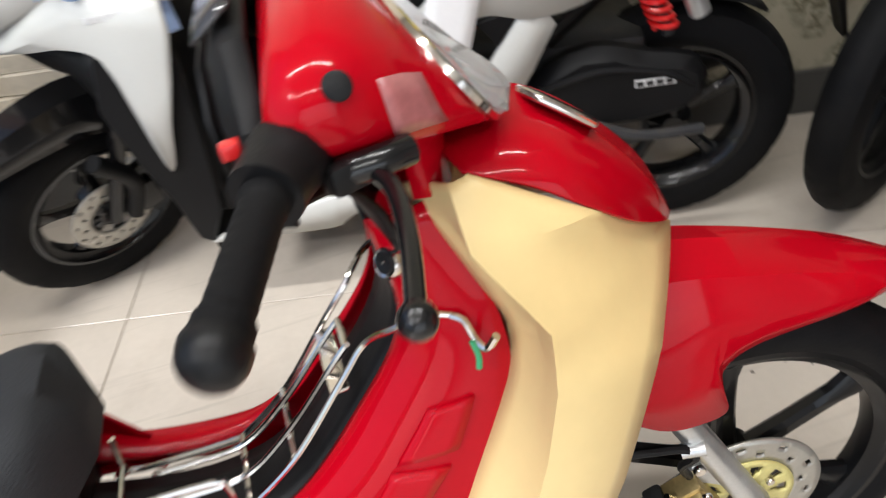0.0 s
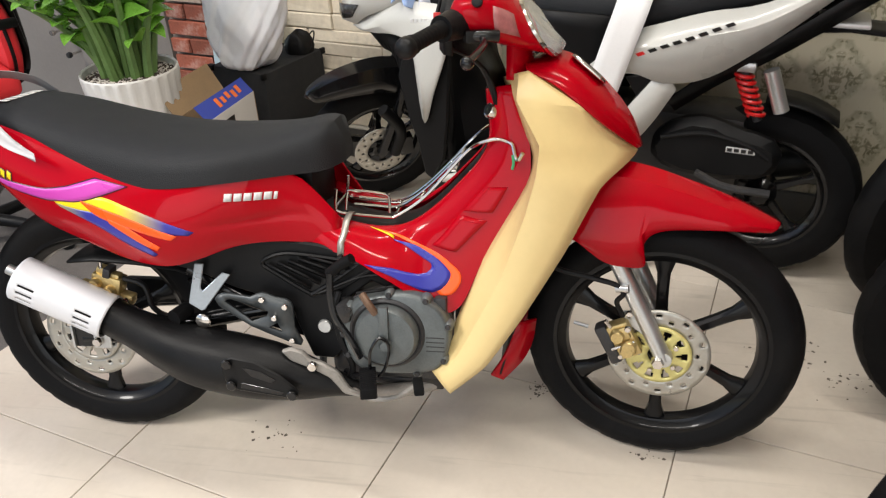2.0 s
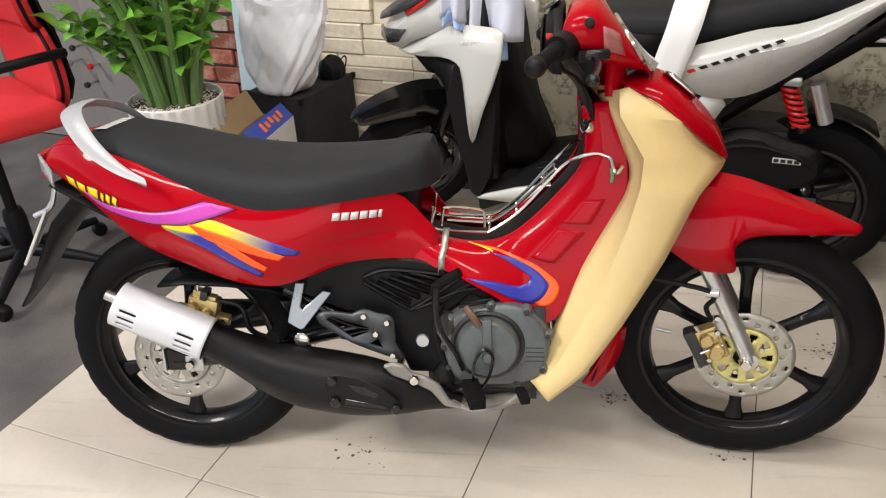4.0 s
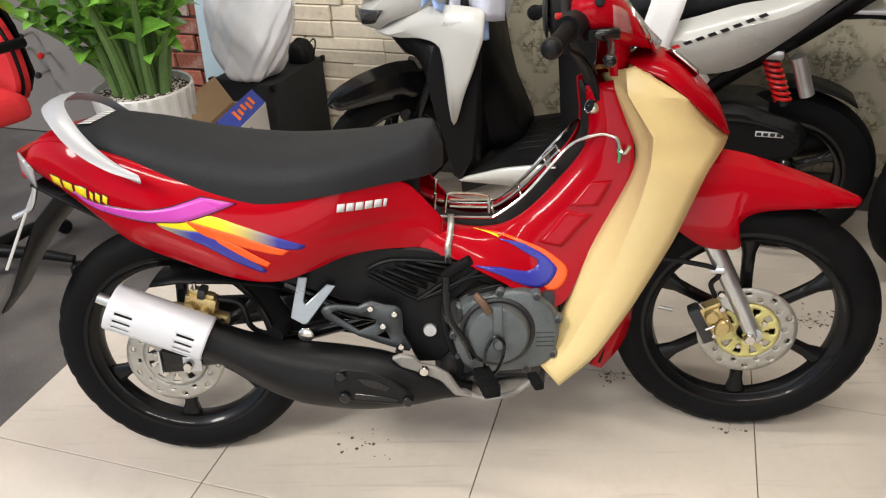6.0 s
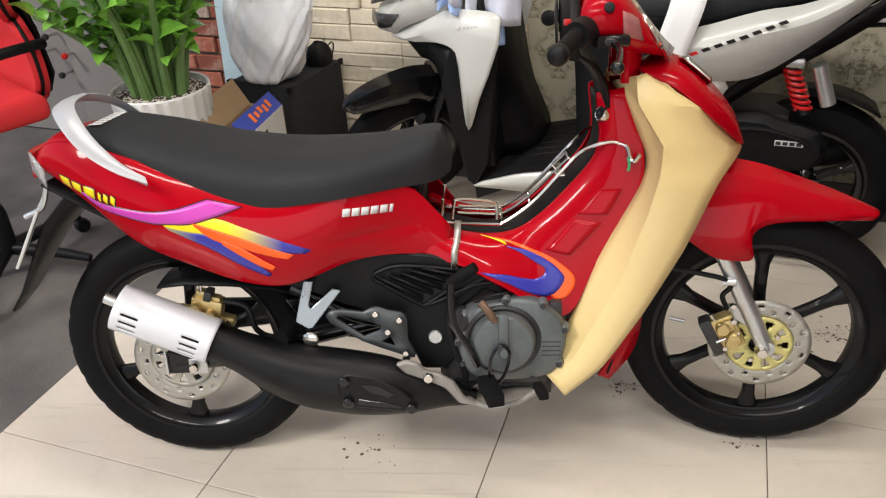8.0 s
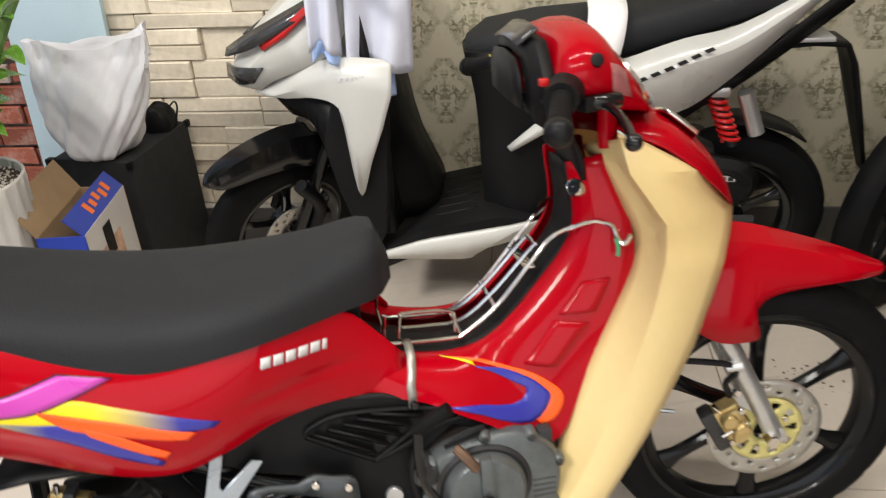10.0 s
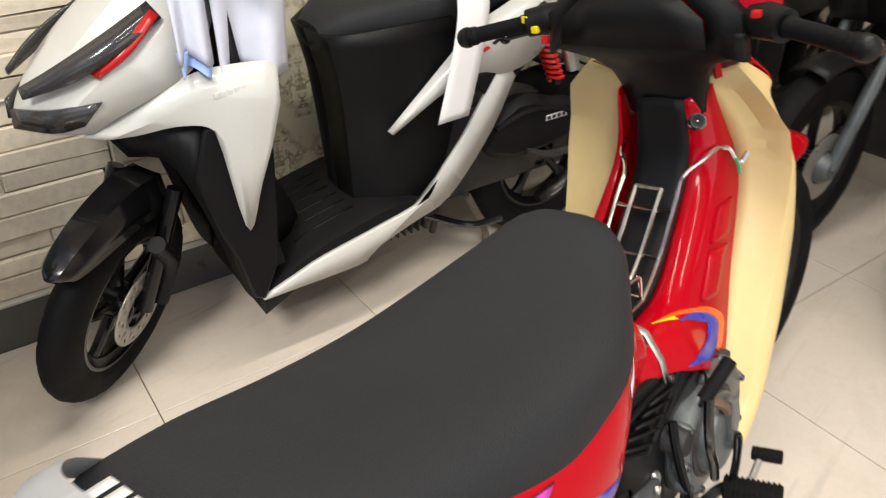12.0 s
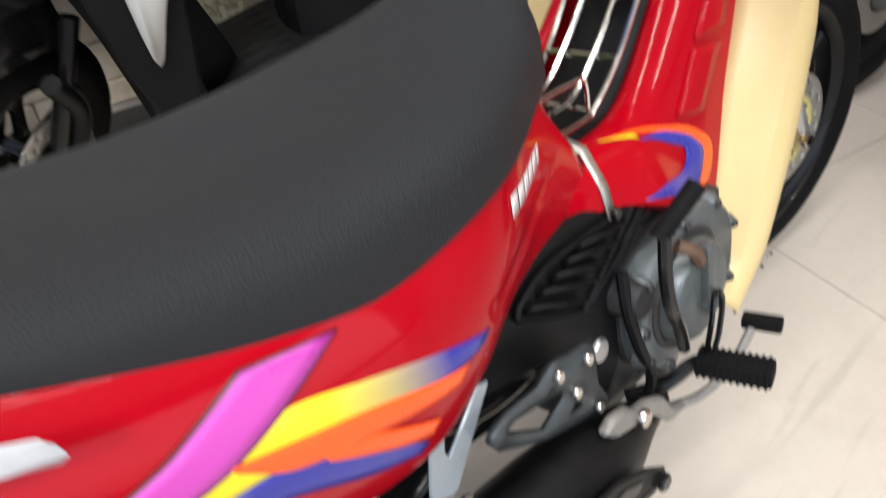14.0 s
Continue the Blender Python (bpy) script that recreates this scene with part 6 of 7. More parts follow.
for k, (x, mat) in enumerate(((0.10, STICK_YELLOW), (0.05, surface("brown_cloth", (0.30, 0.16, 0.09), 0.9)), (-0.02, STICK_YELLOW))):
    part("fold", tube([(x + 0.05, -0.04, 0.885), (x, 0.0, 0.905 + 0.004 * k), (x - 0.05, 0.03, 0.90)], 0.014, 10, 8), mat, yrag)

# ---- shop front corner: door, chair, plant, boxes ----
for k in range(5):
    u = -0.79 - 0.56 * (k + 1)
    leaf = tagged(part("door_%d" % (k + 1), box(u, u + 0.553, 0.03 + 0.02 * (k % 2), 0.075 + 0.02 * (k % 2), -0.015, 2.6, 0.004), DOOR_GREY, None, "", 30, 0, ROOM), "grey painted folding steel shop door leaf", "door", "folding door leaves", "structure")
    for ku, z, tone in {0: [(-1.325, 0.382, SPRING_RED)], 1: [(-1.373, 0.292, DARK_CASE), (-1.402, 0.462, DARK_CASE), (-1.440, 0.390, CHROME)]}.get(k, []):
        part("door_bolt", tube([(ku, 0.045, z), (ku, -0.012, z)], 0.006, 4, 10, smoothed=False), CHROME, leaf)
        part("bolt_knob", revolve([(0, -0.034), (0.012, -0.032), (0.015, -0.022), (0.011, -0.012), (0, -0.010)], 16, "y", (ku, 0, z)), tone, leaf)


def room_pose(u, v, z=0.0, turn=0.0):
    return ROOM @ pose(u, v, z, 0, 0, turn)


# red office chair outside the door line
FABRIC = surface("red_mesh_fabric", (0.62, 0.02, 0.025), 0.85, vary=0.08, scale=8, bump=0.6, fine=700)
chair = thing("office_chair", pose(-0.965, 0.755, -0.022, 0, 0, 52), "red fabric office chair with black arms and gas lift", "chair")
for k in range(5):
    a = 2 * math.pi * k / 5 + 0.3
    leg = part("leg", tube([(0, 0, 0.095), (0.16 * math.cos(a), 0.16 * math.sin(a), 0.085), (0.29 * math.cos(a), 0.29 * math.sin(a), 0.065)], 0.02, 10, 10, taper=lambda t: 1.2 - 0.5 * t), BLACK, chair)
    part("caster", revolve([(0, -0.018), (0.022, -0.018), (0.026, -0.012), (0.026, 0.012), (0.022, 0.018), (0, 0.018)], 18, "y", (0, 0, 0)), BLACK, leg, m=pose(0.295 * math.cos(a), 0.295 * math.sin(a), 0.026, 0, 0, 40 * k))
part("gas_lift", revolve([(0, 0.08), (0.034, 0.08), (0.036, 0.22), (0.03, 0.25), (0.018, 0.25), (0.018, 0.52), (0, 0.52)], 24, "z"), BLACK, chair, "black and chrome gas lift")
part("seat_plate", box(-0.12, 0.14, -0.10, 0.10, 0.515, 0.545, 0.01), BLACK, chair)
part("seat", box(-0.27, 0.20, -0.24, 0.24, 0.545, 0.625, 0.035, None, 3), FABRIC, chair, "red padded fabric seat")


def back_pad(name, stations, material, label, shift, grow, thick):
    """A rounded upholstered panel from rows of height, depth and half width."""
    rows = []
    for z, x, w in [tuple(p) for p in smooth(stations, 20)]:
        w += grow
        rows.append([(x + shift - 0.9 * (q * w) ** 2, q * w, z) for q in (-1, -0.9, -0.7, -0.4, 0, 0.4, 0.7, 0.9, 1)])
    ob = part(name, grid(rows), material, chair, label, solid=thick)
    edge = [r[0] for r in rows] + rows[-1][1:-1] + [r[-1] for r in reversed(rows)] + rows[0][-2:0:-1]
    part("piping", tube(edge + [edge[0]], 0.006, 90, 8, ends=False), BLACK, ob)
    return ob


back_pad("lumbar_pad", [(0.575, 0.225, 0.10), (0.60, 0.232, 0.16), (0.66, 0.245, 0.21), (0.74, 0.245, 0.22), (0.80, 0.232, 0.20), (0.83, 0.222, 0.17)], FABRIC, "red lumbar pad", 0, 0, 0.04)
back_pad("backrest", [(0.83, 0.215, 0.15), (0.87, 0.205, 0.20), (0.98, 0.19, 0.225), (1.10, 0.18, 0.225), (1.20, 0.18, 0.20), (1.23, 0.18, 0.16)], FABRIC, "red upper backrest", 0, 0, 0.04)
part("back_shell", grid([[(x + 0.032 - 0.9 * (q * w) ** 2, q * w, z) for q in (-1, -0.6, 0, 0.6, 1)] for z, x, w in ((0.58, 0.236, 0.08), (0.66, 0.25, 0.17), (0.80, 0.238, 0.17), (0.90, 0.212, 0.17), (1.05, 0.19, 0.19), (1.22, 0.185, 0.15))]), BLACK, chair, "black plastic back shell", solid=0.012)
part("back_stay", tube([(0.10, 0, 0.525), (0.24, 0, 0.54), (0.28, 0, 0.62), (0.28, 0, 0.80)], 0.022, 16, 10), BLACK, chair)
for side in (-1, 1):
    part("armrest", tube([(0.235, side * 0.225, 0.765), (0.10, side * 0.275, 0.775), (-0.12, side * 0.275, 0.762), (-0.19, side * 0.265, 0.70), (-0.15, side * 0.25, 0.58)], 0.015, 30, 10), BLACK, chair)

# planter
POTMAT = surface("white_glazed_pot", (0.72, 0.71, 0.68), 0.45, vary=0.06, scale=7, dirt=(0.5, 0.47, 0.42), dirt_amount=0.3)
PX, PY = -0.385, 0.925
planter = thing("planter", pose(PX, PY, -0.022), "tall white fluted ceramic planter with soil and gravel", "plant pot")
n = 96
rows = []
for z, r in ((0.0, 0.100), (0.012, 0.106), (0.10, 0.114), (0.30, 0.132), (0.50, 0.147), (0.568, 0.151), (0.582, 0.153), (0.587, 0.150), (0.583, 0.145), (0.50, 0.140)):
    rows.append([((r + (0.0042 * math.sin(24 * (2 * math.pi * k / n) + 26 * z) if 0.02 < z < 0.57 else 0)) * math.cos(2 * math.pi * k / n), (r + (0.0042 * math.sin(24 * (2 * math.pi * k / n) + 26 * z) if 0.02 < z < 0.57 else 0)) * math.sin(2 * math.pi * k / n), z) for k in range(n)])
part("pot", grid(rows, True, False), POTMAT, planter)
part("soil", revolve([(0, 0.566), (0.08, 0.568), (0.143, 0.562)], 40, "z"), surface("potting_soil", (0.06, 0.042, 0.03), 0.95, vary=0.5, scale=40, bump=1.0, fine=160), planter)
rnd = random.Random(5)
bm = bmesh.new()
for k in range(520):
    a, q = rnd.uniform(0, 6.283), 0.138 * math.sqrt(rnd.random())
    own = bmesh.new()
    bmesh.ops.create_icosphere(own, subdivisions=1, radius=rnd.uniform(0.0025, 0.0055))
    bmesh.ops.scale(own, vec=(1, rnd.uniform(0.7, 1.2), 0.6), verts=own.verts)
    bmesh.ops.translate(own, vec=(q * math.cos(a), q * math.sin(a), 0.568), verts=own.verts)
    join(own, bm)
gravel = part("gravel", bm, surface("pale_gravel", (0.60, 0.55, 0.50), 0.8, vary=0.4, scale=60), planter)
gravel["kind"] = "stuff"
LEAF = surface("glossy_leaf", (0.17, 0.38, 0.05), 0.28, vary=0.3, scale=30, rough_vary=0.08, piece=0.4)
STEM = surface("plant_stem", (0.12, 0.21, 0.06), 0.5, vary=0.25, scale=20)
plant = thing("potted_plant", pose(PX, PY, 0.525), "dense green glossy-leaved house plant with thick stems", "plant")
rows = []
for i in range(9):
    t = i / 8
    w = 0.029 * math.sin(math.pi * t ** 0.85) ** 0.8 + 0.0005
    rows.append([(s * w, 0.098 * t, 0.012 * math.sin(math.pi * t) - 0.25 * (s * w) - 0.10 * t * t * 0.3 + 0.35 * abs(s) * w) for s in (-1, -0.5, 0, 0.5, 1)])
leaf_mesh = mesh_of("leaf", grid(rows), LEAF, 60)
for k in range(21):
    a = 2 * math.pi * k / 19 * 2.39 + 0.5
    lean = 0.10 + 0.30 * rnd.random() + (0.25 if k % 5 == 0 else 0)
    h = rnd.uniform(0.45, 0.85)
    if k > 18:
        a, lean, h = 3.3 + 0.4 * (k - 19), 0.62, 0.36
    base = (0.075 * math.cos(a) * rnd.uniform(0.3, 1), 0.075 * math.sin(a) * rnd.uniform(0.3, 1), 0)
    pts = [Vector(base) + Vector((math.cos(a) * lean * h * t ** 1.6, math.sin(a) * lean * h * t ** 1.6, h * t - 0.10 * lean * t * t)) for t in (0, 0.25, 0.5, 0.75, 1)]
    stalk = part("stem", tube(pts, 0.0145, 12, 7, taper=lambda t: 1.2 - 0.85 * t), STEM, plant)
    line = smooth(pts, 40)
    m = int(rnd.uniform(12, 16))
    for i in range(m):
        t = 0.30 + 0.70 * i / (m - 1)
        q = line[min(40, int(t * 40))]
        s = 1 if i % 2 else -1
        ob = new("leaf", leaf_mesh)
        ob.parent = stalk
        sc = rnd.uniform(0.8, 1.25) * (1.1 - 0.35 * t)
        ob.matrix_basis = Matrix.Translation(q) @ pose(0, 0, 0, 0, 0, math.degrees(a) - 90 + s * rnd.uniform(50, 85) * (1 - 0.5 * (i == m - 1))) @ pose(0, 0, 0, rnd.uniform(15, 60), rnd.uniform(-25, 25), 0) @ Matrix.Diagonal((sc, sc, sc, 1))

# black speaker box with a sack and a cap
SPK = surface("black_carpet", (0.012, 0.012, 0.013), 0.85, vary=0.3, scale=30, bump=0.5, fine=500)
speaker = thing("speaker_box", room_pose(-0.128, -0.178, 0, -7), "black carpeted loudspeaker box standing by the wall", "speaker")
part("cabinet", box(-0.130, 0.130, -0.165, 0.165, 0, 0.45, 0.008), SPK, speaker)
for sx in (-1, 1):
    for sy in (-1, 1):
        part("corner_cap", box(sx * 0.131 - 0.012, sx * 0.131 + 0.002 if sx > 0 else sx * 0.131 + 0.012, sy * 0.166 - 0.012, sy * 0.166 + 0.012, 0.43, 0.453, 0.004), BLACK, speaker)
SACK = surface("white_woven_sack", (0.78, 0.78, 0.81), 0.4, vary=0.05, scale=9, bump=0.4, fine=260)
sack = thing("sack", room_pose(-0.095, -0.285, 0.452, 4), "half-empty white plastic woven sack standing on the speaker", "sack")
rows = []
for i in range(46):
    t = i / 45
    z = 0.335 * t
    w = 0.068 + 0.060 * min(1, t * 2.2) ** 0.7 + 0.040 * t
    dpt = 0.075 + 0.030 * math.sin(math.pi * min(1, t * 1.15)) - 0.040 * t
    lean = -0.034 + 0.038 * t
    row = []
    for k in range(96):
        a = 2 * math.pi * k / 96
        crease = 0.006 * math.sin(5 * a + 5 * t) + 0.004 * math.sin(11 * a - 9 * t) + 0.006 * math.sin(3 * a + 11 * t) * (1 - t) + 0.0030 * abs(math.sin(9 * a + 14 * t)) + 0.0022 * math.sin(19 * a - 21 * t)
        pinch = (0.80, 0.93, 0.98)[i] if i < 3 else 1.0
        rim = 0.018 * math.sin(2 * a + 1) + 0.008 * math.sin(5 * a) + 0.012 * math.cos(a)
        row.append(((w + crease) * pinch * math.copysign(abs(math.cos(a)) ** 0.75, math.cos(a)) + lean, (dpt + crease) * pinch * math.copysign(abs(math.sin(a)) ** 0.8, math.sin(a)), z + rim * t ** 3))
    rows.append(row)
inner = [[(p[0] * 0.97, p[1] * 0.95, p[2] - d) for p in rows[-1]] for d in (0.002, 0.05, 0.09)]
rows += inner
part("bag", grid(rows[:-3], True, True), SACK, sack, angle=50)
part("mouth", grid(rows[-4:], True, False), SACK, sack, "open folded mouth of the sack", angle=50)
cap = thing("cap", room_pose(-0.040, -0.095, 0.452, 30), "black cloth cap lying on the speaker", "cap")
rows = [[((q + 0.006 * math.sin(3 * a + 9 * z)) * math.cos(a), (q * 0.85 + 0.005 * math.sin(4 * a)) * math.sin(a), z + 0.008 * math.sin(2 * a) * (z / 0.08)) for a in (2 * math.pi * k / 28 for k in range(28))] for q, z in ((0.052, 0), (0.056, 0.02), (0.050, 0.045), (0.036, 0.066), (0.016, 0.076), (0.002, 0.079))]
part("crown", grid(rows, True, True), BLACK, cap, angle=70)
part("strap", tube([(0.03, 0.02, 0.045), (0.058, 0.012, 0.072), (0.062, -0.016, 0.060), (0.045, -0.03, 0.015)], 0.003, 20, 6), BLACK, cap)
board = thing("foam_board", room_pose(-0.36, -0.085, 0.0, 0) @ pose(0, 0, 0, -5, 0, 0), "pale blue foam board leaning on the brick pillar", "board")
part("panel", box(-0.13, 0.19, -0.012, 0.012, 0.0, 1.35, 0.003), surface("pale_blue_board", (0.47, 0.60, 0.66), 0.5, vary=0.05, scale=5), board)

# open beer carton
BLUE = surface("blue_carton_print", (0.018, 0.045, 0.34), 0.4, vary=0.08, scale=12)
KRAFT = surface("brown_cardboard", (0.33, 0.22, 0.12), 0.8, vary=0.12, scale=20)
WHITEC = surface("white_carton_print", (0.66, 0.64, 0.62), 0.5, vary=0.05, scale=9)
ORANGE_INK = surface("orange_print", (0.80, 0.16, 0.02), 0.5, vary=0.05)
carton = thing("carton", room_pose(0.024, -0.728, -0.001, 7), "open blue and white beer carton with flaps up", "box")
W, D, H = 0.12, 0.29, 0.42
part("front", box(-W, 0, 0, 0.004, 0, H), BLUE, carton)
part("side", box(-0.004, 0, 0.0045, D, 0, H), WHITEC, carton)
part("back", box(-W, 0, D, D + 0.004, 0, H), KRAFT, carton)
part("side", box(-W, -W + 0.004, 0.0045, D, 0, H), KRAFT, carton)
part("bottom", box(-W + 0.005, -0.005, 0.005, D, 0.001, 0.005), KRAFT, carton)
part("flap", box(-0.003, 0, 0.0, D, 0, 0.062), BLUE, carton, "blue printed flap", m=pose(-0.001, 0.002, H, 0, -42, 0))
part("flap", box(0, 0.003, 0.0, D, 0, 0.10), KRAFT, carton, "plain brown cardboard flap", m=pose(-W, 0.002, H, 0, -30, 0))
for x, z, w, h, tone in ((-0.060, 0.345, 0.086, 0.052, WHITEC), (-0.060, 0.346, 0.078, 0.044, BLUE), (-0.084, 0.346, 0.014, 0.030, WHITEC), (-0.040, 0.348, 0.012, 0.026, WHITEC)):
    part("print", box(x - w / 2, x + w / 2, -0.0010 - 0.0004 * (tone is BLUE) - 0.0008 * (w < 0.02), 0, z - h / 2, z + h / 2), tone, carton)
for x, z, sz in ((-0.060, 0.347, 0.020), (-0.055, 0.235, 0.036)):
    star = [(x + sz * (1.0 if k % 2 else 0.55) * math.cos(math.pi * k / 7), z + 1.15 * sz * (1.0 if k % 2 else 0.55) * math.sin(math.pi * k / 7)) for k in range(14)]
    part("print", plate(star, -0.0024, 0.0022, 0), ORANGE_INK, carton)
part("print", box(-0.100, -0.020, -0.0010, 0, 0.165, 0.178), WHITEC, carton)
part("print", box(0.0002, 0.0012, 0.06, 0.20, 0.12, 0.34), surface("pale_orange_print", (0.62, 0.40, 0.28), 0.5, vary=0.4, scale=18), carton)
for k in range(5):
    part("print", box(0.0002, 0.0012, 0.095 + 0.032 * k, 0.113 + 0.032 * k, 0.016 + 0.005 * (k % 3), 0.050 - 0.006 * (k % 2)), ORANGE_INK, carton, m=pose(-0.001, 0.002, H, 0, -42, 0))
part("print", box(0.0012, 0.002, 0.10, 0.15, 0.30, 0.39), STICK_BLACK, carton)

# ---- more bikes parked in a row ----


# Dark bikes; matt black and grey forks also carry the shade of the row.
def parked_bike(u, v, turn, label, dark, r=0.285, half=0.045, bars=0.0):
    b = thing("motorcycle", room_pose(u, v, 0, 180 + turn), label, "motorcycle", "bikes parked in a row")
    fw = wheel(b, 0.0, r, r, half, 0.20, 5, 0.3, dark, 0.09, 1, name="front_wheel")
    turned = pose(-0.10, 0, 0, 0, 0, bars) @ pose(0.10, 0, 0)
    fw.matrix_basis = turned @ fw.matrix_basis
    part("brake_disc", revolve([(0.05, 0.05), (0.10, 0.05), (0.10, 0.054), (0.05, 0.054)], 36, closed=True), STEEL, fw)
    part("axle_cap", revolve([(0, 0.085), (0.03, 0.083), (0.045, 0.06), (0.045, 0.0)], 20), GREY_CASE, fw)
    for s in (-1, 1):
        part("fork_leg", tube([(0.0, s * 0.075, r), (-0.14, s * 0.075, r + 0.27), (-0.24, s * 0.075, r + 0.46)], 0.02, 10, 12, taper=lambda t: 1.0 if t < 0.5 else 0.75), GREY_CASE, b, m=turned)
    rows = []
    for i in range(13):
        a = radians(70 + 75 * i / 12)
        rows.append([((r + 0.03) * math.cos(a) * (1 - 0.12 * (y / 0.07) ** 2), y, r + (r + 0.03) * math.sin(a) * (1 - 0.12 * (y / 0.07) ** 2)) for y in (-0.055, -0.04, 0, 0.04, 0.055)])
    part("front_mudguard", grid(rows), dark, b, solid=0.005, m=turned)
    part("front_fairing", grid(sections([
        [(-0.14, 0.0, 0.66), (-0.10, 0.0, 0.76), (-0.16, 0.0, 0.90), (-0.26, 0.0, 1.0)],
        [(-0.18, -0.12, 0.64), (-0.16, -0.14, 0.75), (-0.22, -0.14, 0.88), (-0.30, -0.12, 0.98)],
        [(-0.34, -0.20, 0.56), (-0.32, -0.20, 0.70), (-0.34, -0.18, 0.84), (-0.38, -0.14, 0.95)],
        [(-0.36, -0.19, 0.30), (-0.36, -0.20, 0.40), (-0.38, -0.18, 0.60), (-0.42, -0.12, 0.85)]], 14)), dark, b, solid=0.01)
    part("front_fairing", grid(sections([
        [(-0.14, 0.0, 0.66), (-0.10, 0.0, 0.76), (-0.16, 0.0, 0.90), (-0.26, 0.0, 1.0)],
        [(-0.18, 0.12, 0.64), (-0.16, 0.14, 0.75), (-0.22, 0.14, 0.88), (-0.30, 0.12, 0.98)],
        [(-0.34, 0.20, 0.56), (-0.32, 0.20, 0.70), (-0.34, 0.18, 0.84), (-0.38, 0.14, 0.95)],
        [(-0.36, 0.19, 0.30), (-0.36, 0.20, 0.40), (-0.38, 0.18, 0.60), (-0.42, 0.12, 0.85)]], 14)), dark, b, solid=0.01)
    part("engine", box(-0.72, -0.40, -0.12, 0.12, 0.18, 0.46, 0.04, None, 3), DARK_CASE, b, "dark engine block")
    # Exhaust pipe is added, unseen, to darken the space under the bike.
    part("exhaust_pipe", tube([(-0.45, 0.10, 0.22), (-0.70, 0.14, 0.17), (-1.00, 0.17, 0.24), (-1.40, 0.18, 0.34)], 0.045, 20, 12), SATIN_BLACK, b)
    part("lower_cowl", plate([(-0.36, 0.62), (-0.30, 0.48), (-0.40, 0.22), (-0.55, 0.17), (-0.62, 0.30), (-0.60, 0.55)], 0.14, 0.02, 0.006), dark, b)
    part("engine_cover", revolve([(0, 0.15), (0.06, 0.15), (0.085, 0.14), (0.09, 0.11)], 28, "y", (-0.55, 0, 0.33)), GREY_CASE, b)
    part("body", box(-1.10, -0.36, -0.10, 0.10, 0.44, 0.64, 0.05, None, 3), dark, b)
    part("seat", box(-1.35, -0.55, -0.12, 0.12, 0.64, 0.76, 0.04, None, 3), VINYL, b)
    wheel(b, -1.23, r, r, half, 0.20, 5, 0.7, dark, 0.09, 1, name="rear_wheel")
    part("handlebar", tube([(-0.36, -0.32, 0.98), (-0.28, -0.12, 1.0), (-0.28, 0.12, 1.0), (-0.36, 0.32, 0.98)], 0.012, 20, 8), GLOSS_BLACK, b)
    part("stand", tube([(-0.60, 0.08, 0.24), (-0.62, 0.20, 0.01)], 0.011, 4, 8, smoothed=False), GLOSS_BLACK, b)
    return b


parked_bike(2.09, -0.28, 4, "dark motorcycle with silver fork standing in the row", SATIN_BLACK, bars=36)
parked_bike(2.19, -0.86, 2, "black motorcycle parked beside the orange scooter", SATIN_BLACK)

# orange scooter
ORANGE = surface("orange_paint", (0.80, 0.075, 0.008), 0.25, vary=0.04, scale=3, coat=0.6, rough_vary=0.05)
vesp = thing("scooter", room_pose(2.045, -1.40, 0, 183), "orange retro scooter with chrome edged apron", "scooter", "bikes parked in a row")
GREY_ALLOY = surface("grey_alloy_wheel", (0.30, 0.29, 0.275), 0.45, metal=0.6, vary=0.15, scale=12)
fw = wheel(vesp, 0.0, 0.235, 0.235, 0.055, 0.158, 12, 0.2, GREY_ALLOY, 0.08, 1, name="front_wheel")
fw.matrix_basis = pose(0, 0, 0.235, 0, 0, 50)
rows = []
for i in range(15):
    a = radians(62 + 100 * i / 14)
    rr = 0.262 + 0.012 * math.sin(math.pi * i / 14)
    rows.append([(rr * math.cos(a) * (1 - 0.30 * (y / 0.11) ** 2) - 0.02, y, 0.285 + rr * math.sin(a) * (1 - 0.30 * (y / 0.11) ** 2)) for y in (-0.10, -0.085, -0.055, 0, 0.055, 0.085, 0.10)])
TURN = pose(-0.03, 0, 0, 0, 0, 30) @ pose(0.02, 0, 0)
rows = [[TURN @ Vector(p) for p in row] for row in rows]
part("front_mudguard", grid(rows), ORANGE, vesp, "rounded orange front mudguard", solid=0.006)
line = [Vector(row[6]) for row in rows]
part("mudguard_trim", tube(line, 0.006, 40, 6), CHROME, vesp)
part("mudguard_trim", tube([Vector(row[0]) for row in rows], 0.006, 40, 6), CHROME, vesp)
bm = symmetric([
    [(-0.06, 0.0, 0.50), (0.0, 0.0, 0.62), (-0.04, 0.0, 0.80), (-0.14, 0.0, 1.02)],
    [(-0.08, -0.09, 0.48), (-0.02, -0.10, 0.62), (-0.06, -0.10, 0.80), (-0.15, -0.09, 1.01)],
    [(-0.16, -0.17, 0.42), (-0.11, -0.19, 0.60), (-0.13, -0.19, 0.80), (-0.19, -0.15, 0.99)],
    [(-0.24, -0.215, 0.30), (-0.20, -0.235, 0.55), (-0.20, -0.235, 0.80), (-0.24, -0.18, 0.98)]], 20)
ap = part("apron", bm, ORANGE, vesp, "orange curved front apron", solid=0.01)
for s in (-1, 1):
    part("apron_trim", tube([(-0.30, s * 0.18, 0.22), (-0.24, s * 0.218, 0.30), (-0.20, s * 0.238, 0.55), (-0.20, s * 0.238, 0.80), (-0.24, s * 0.183, 0.98)], 0.008, 30, 8), CHROME, vesp, "chrome apron edging")
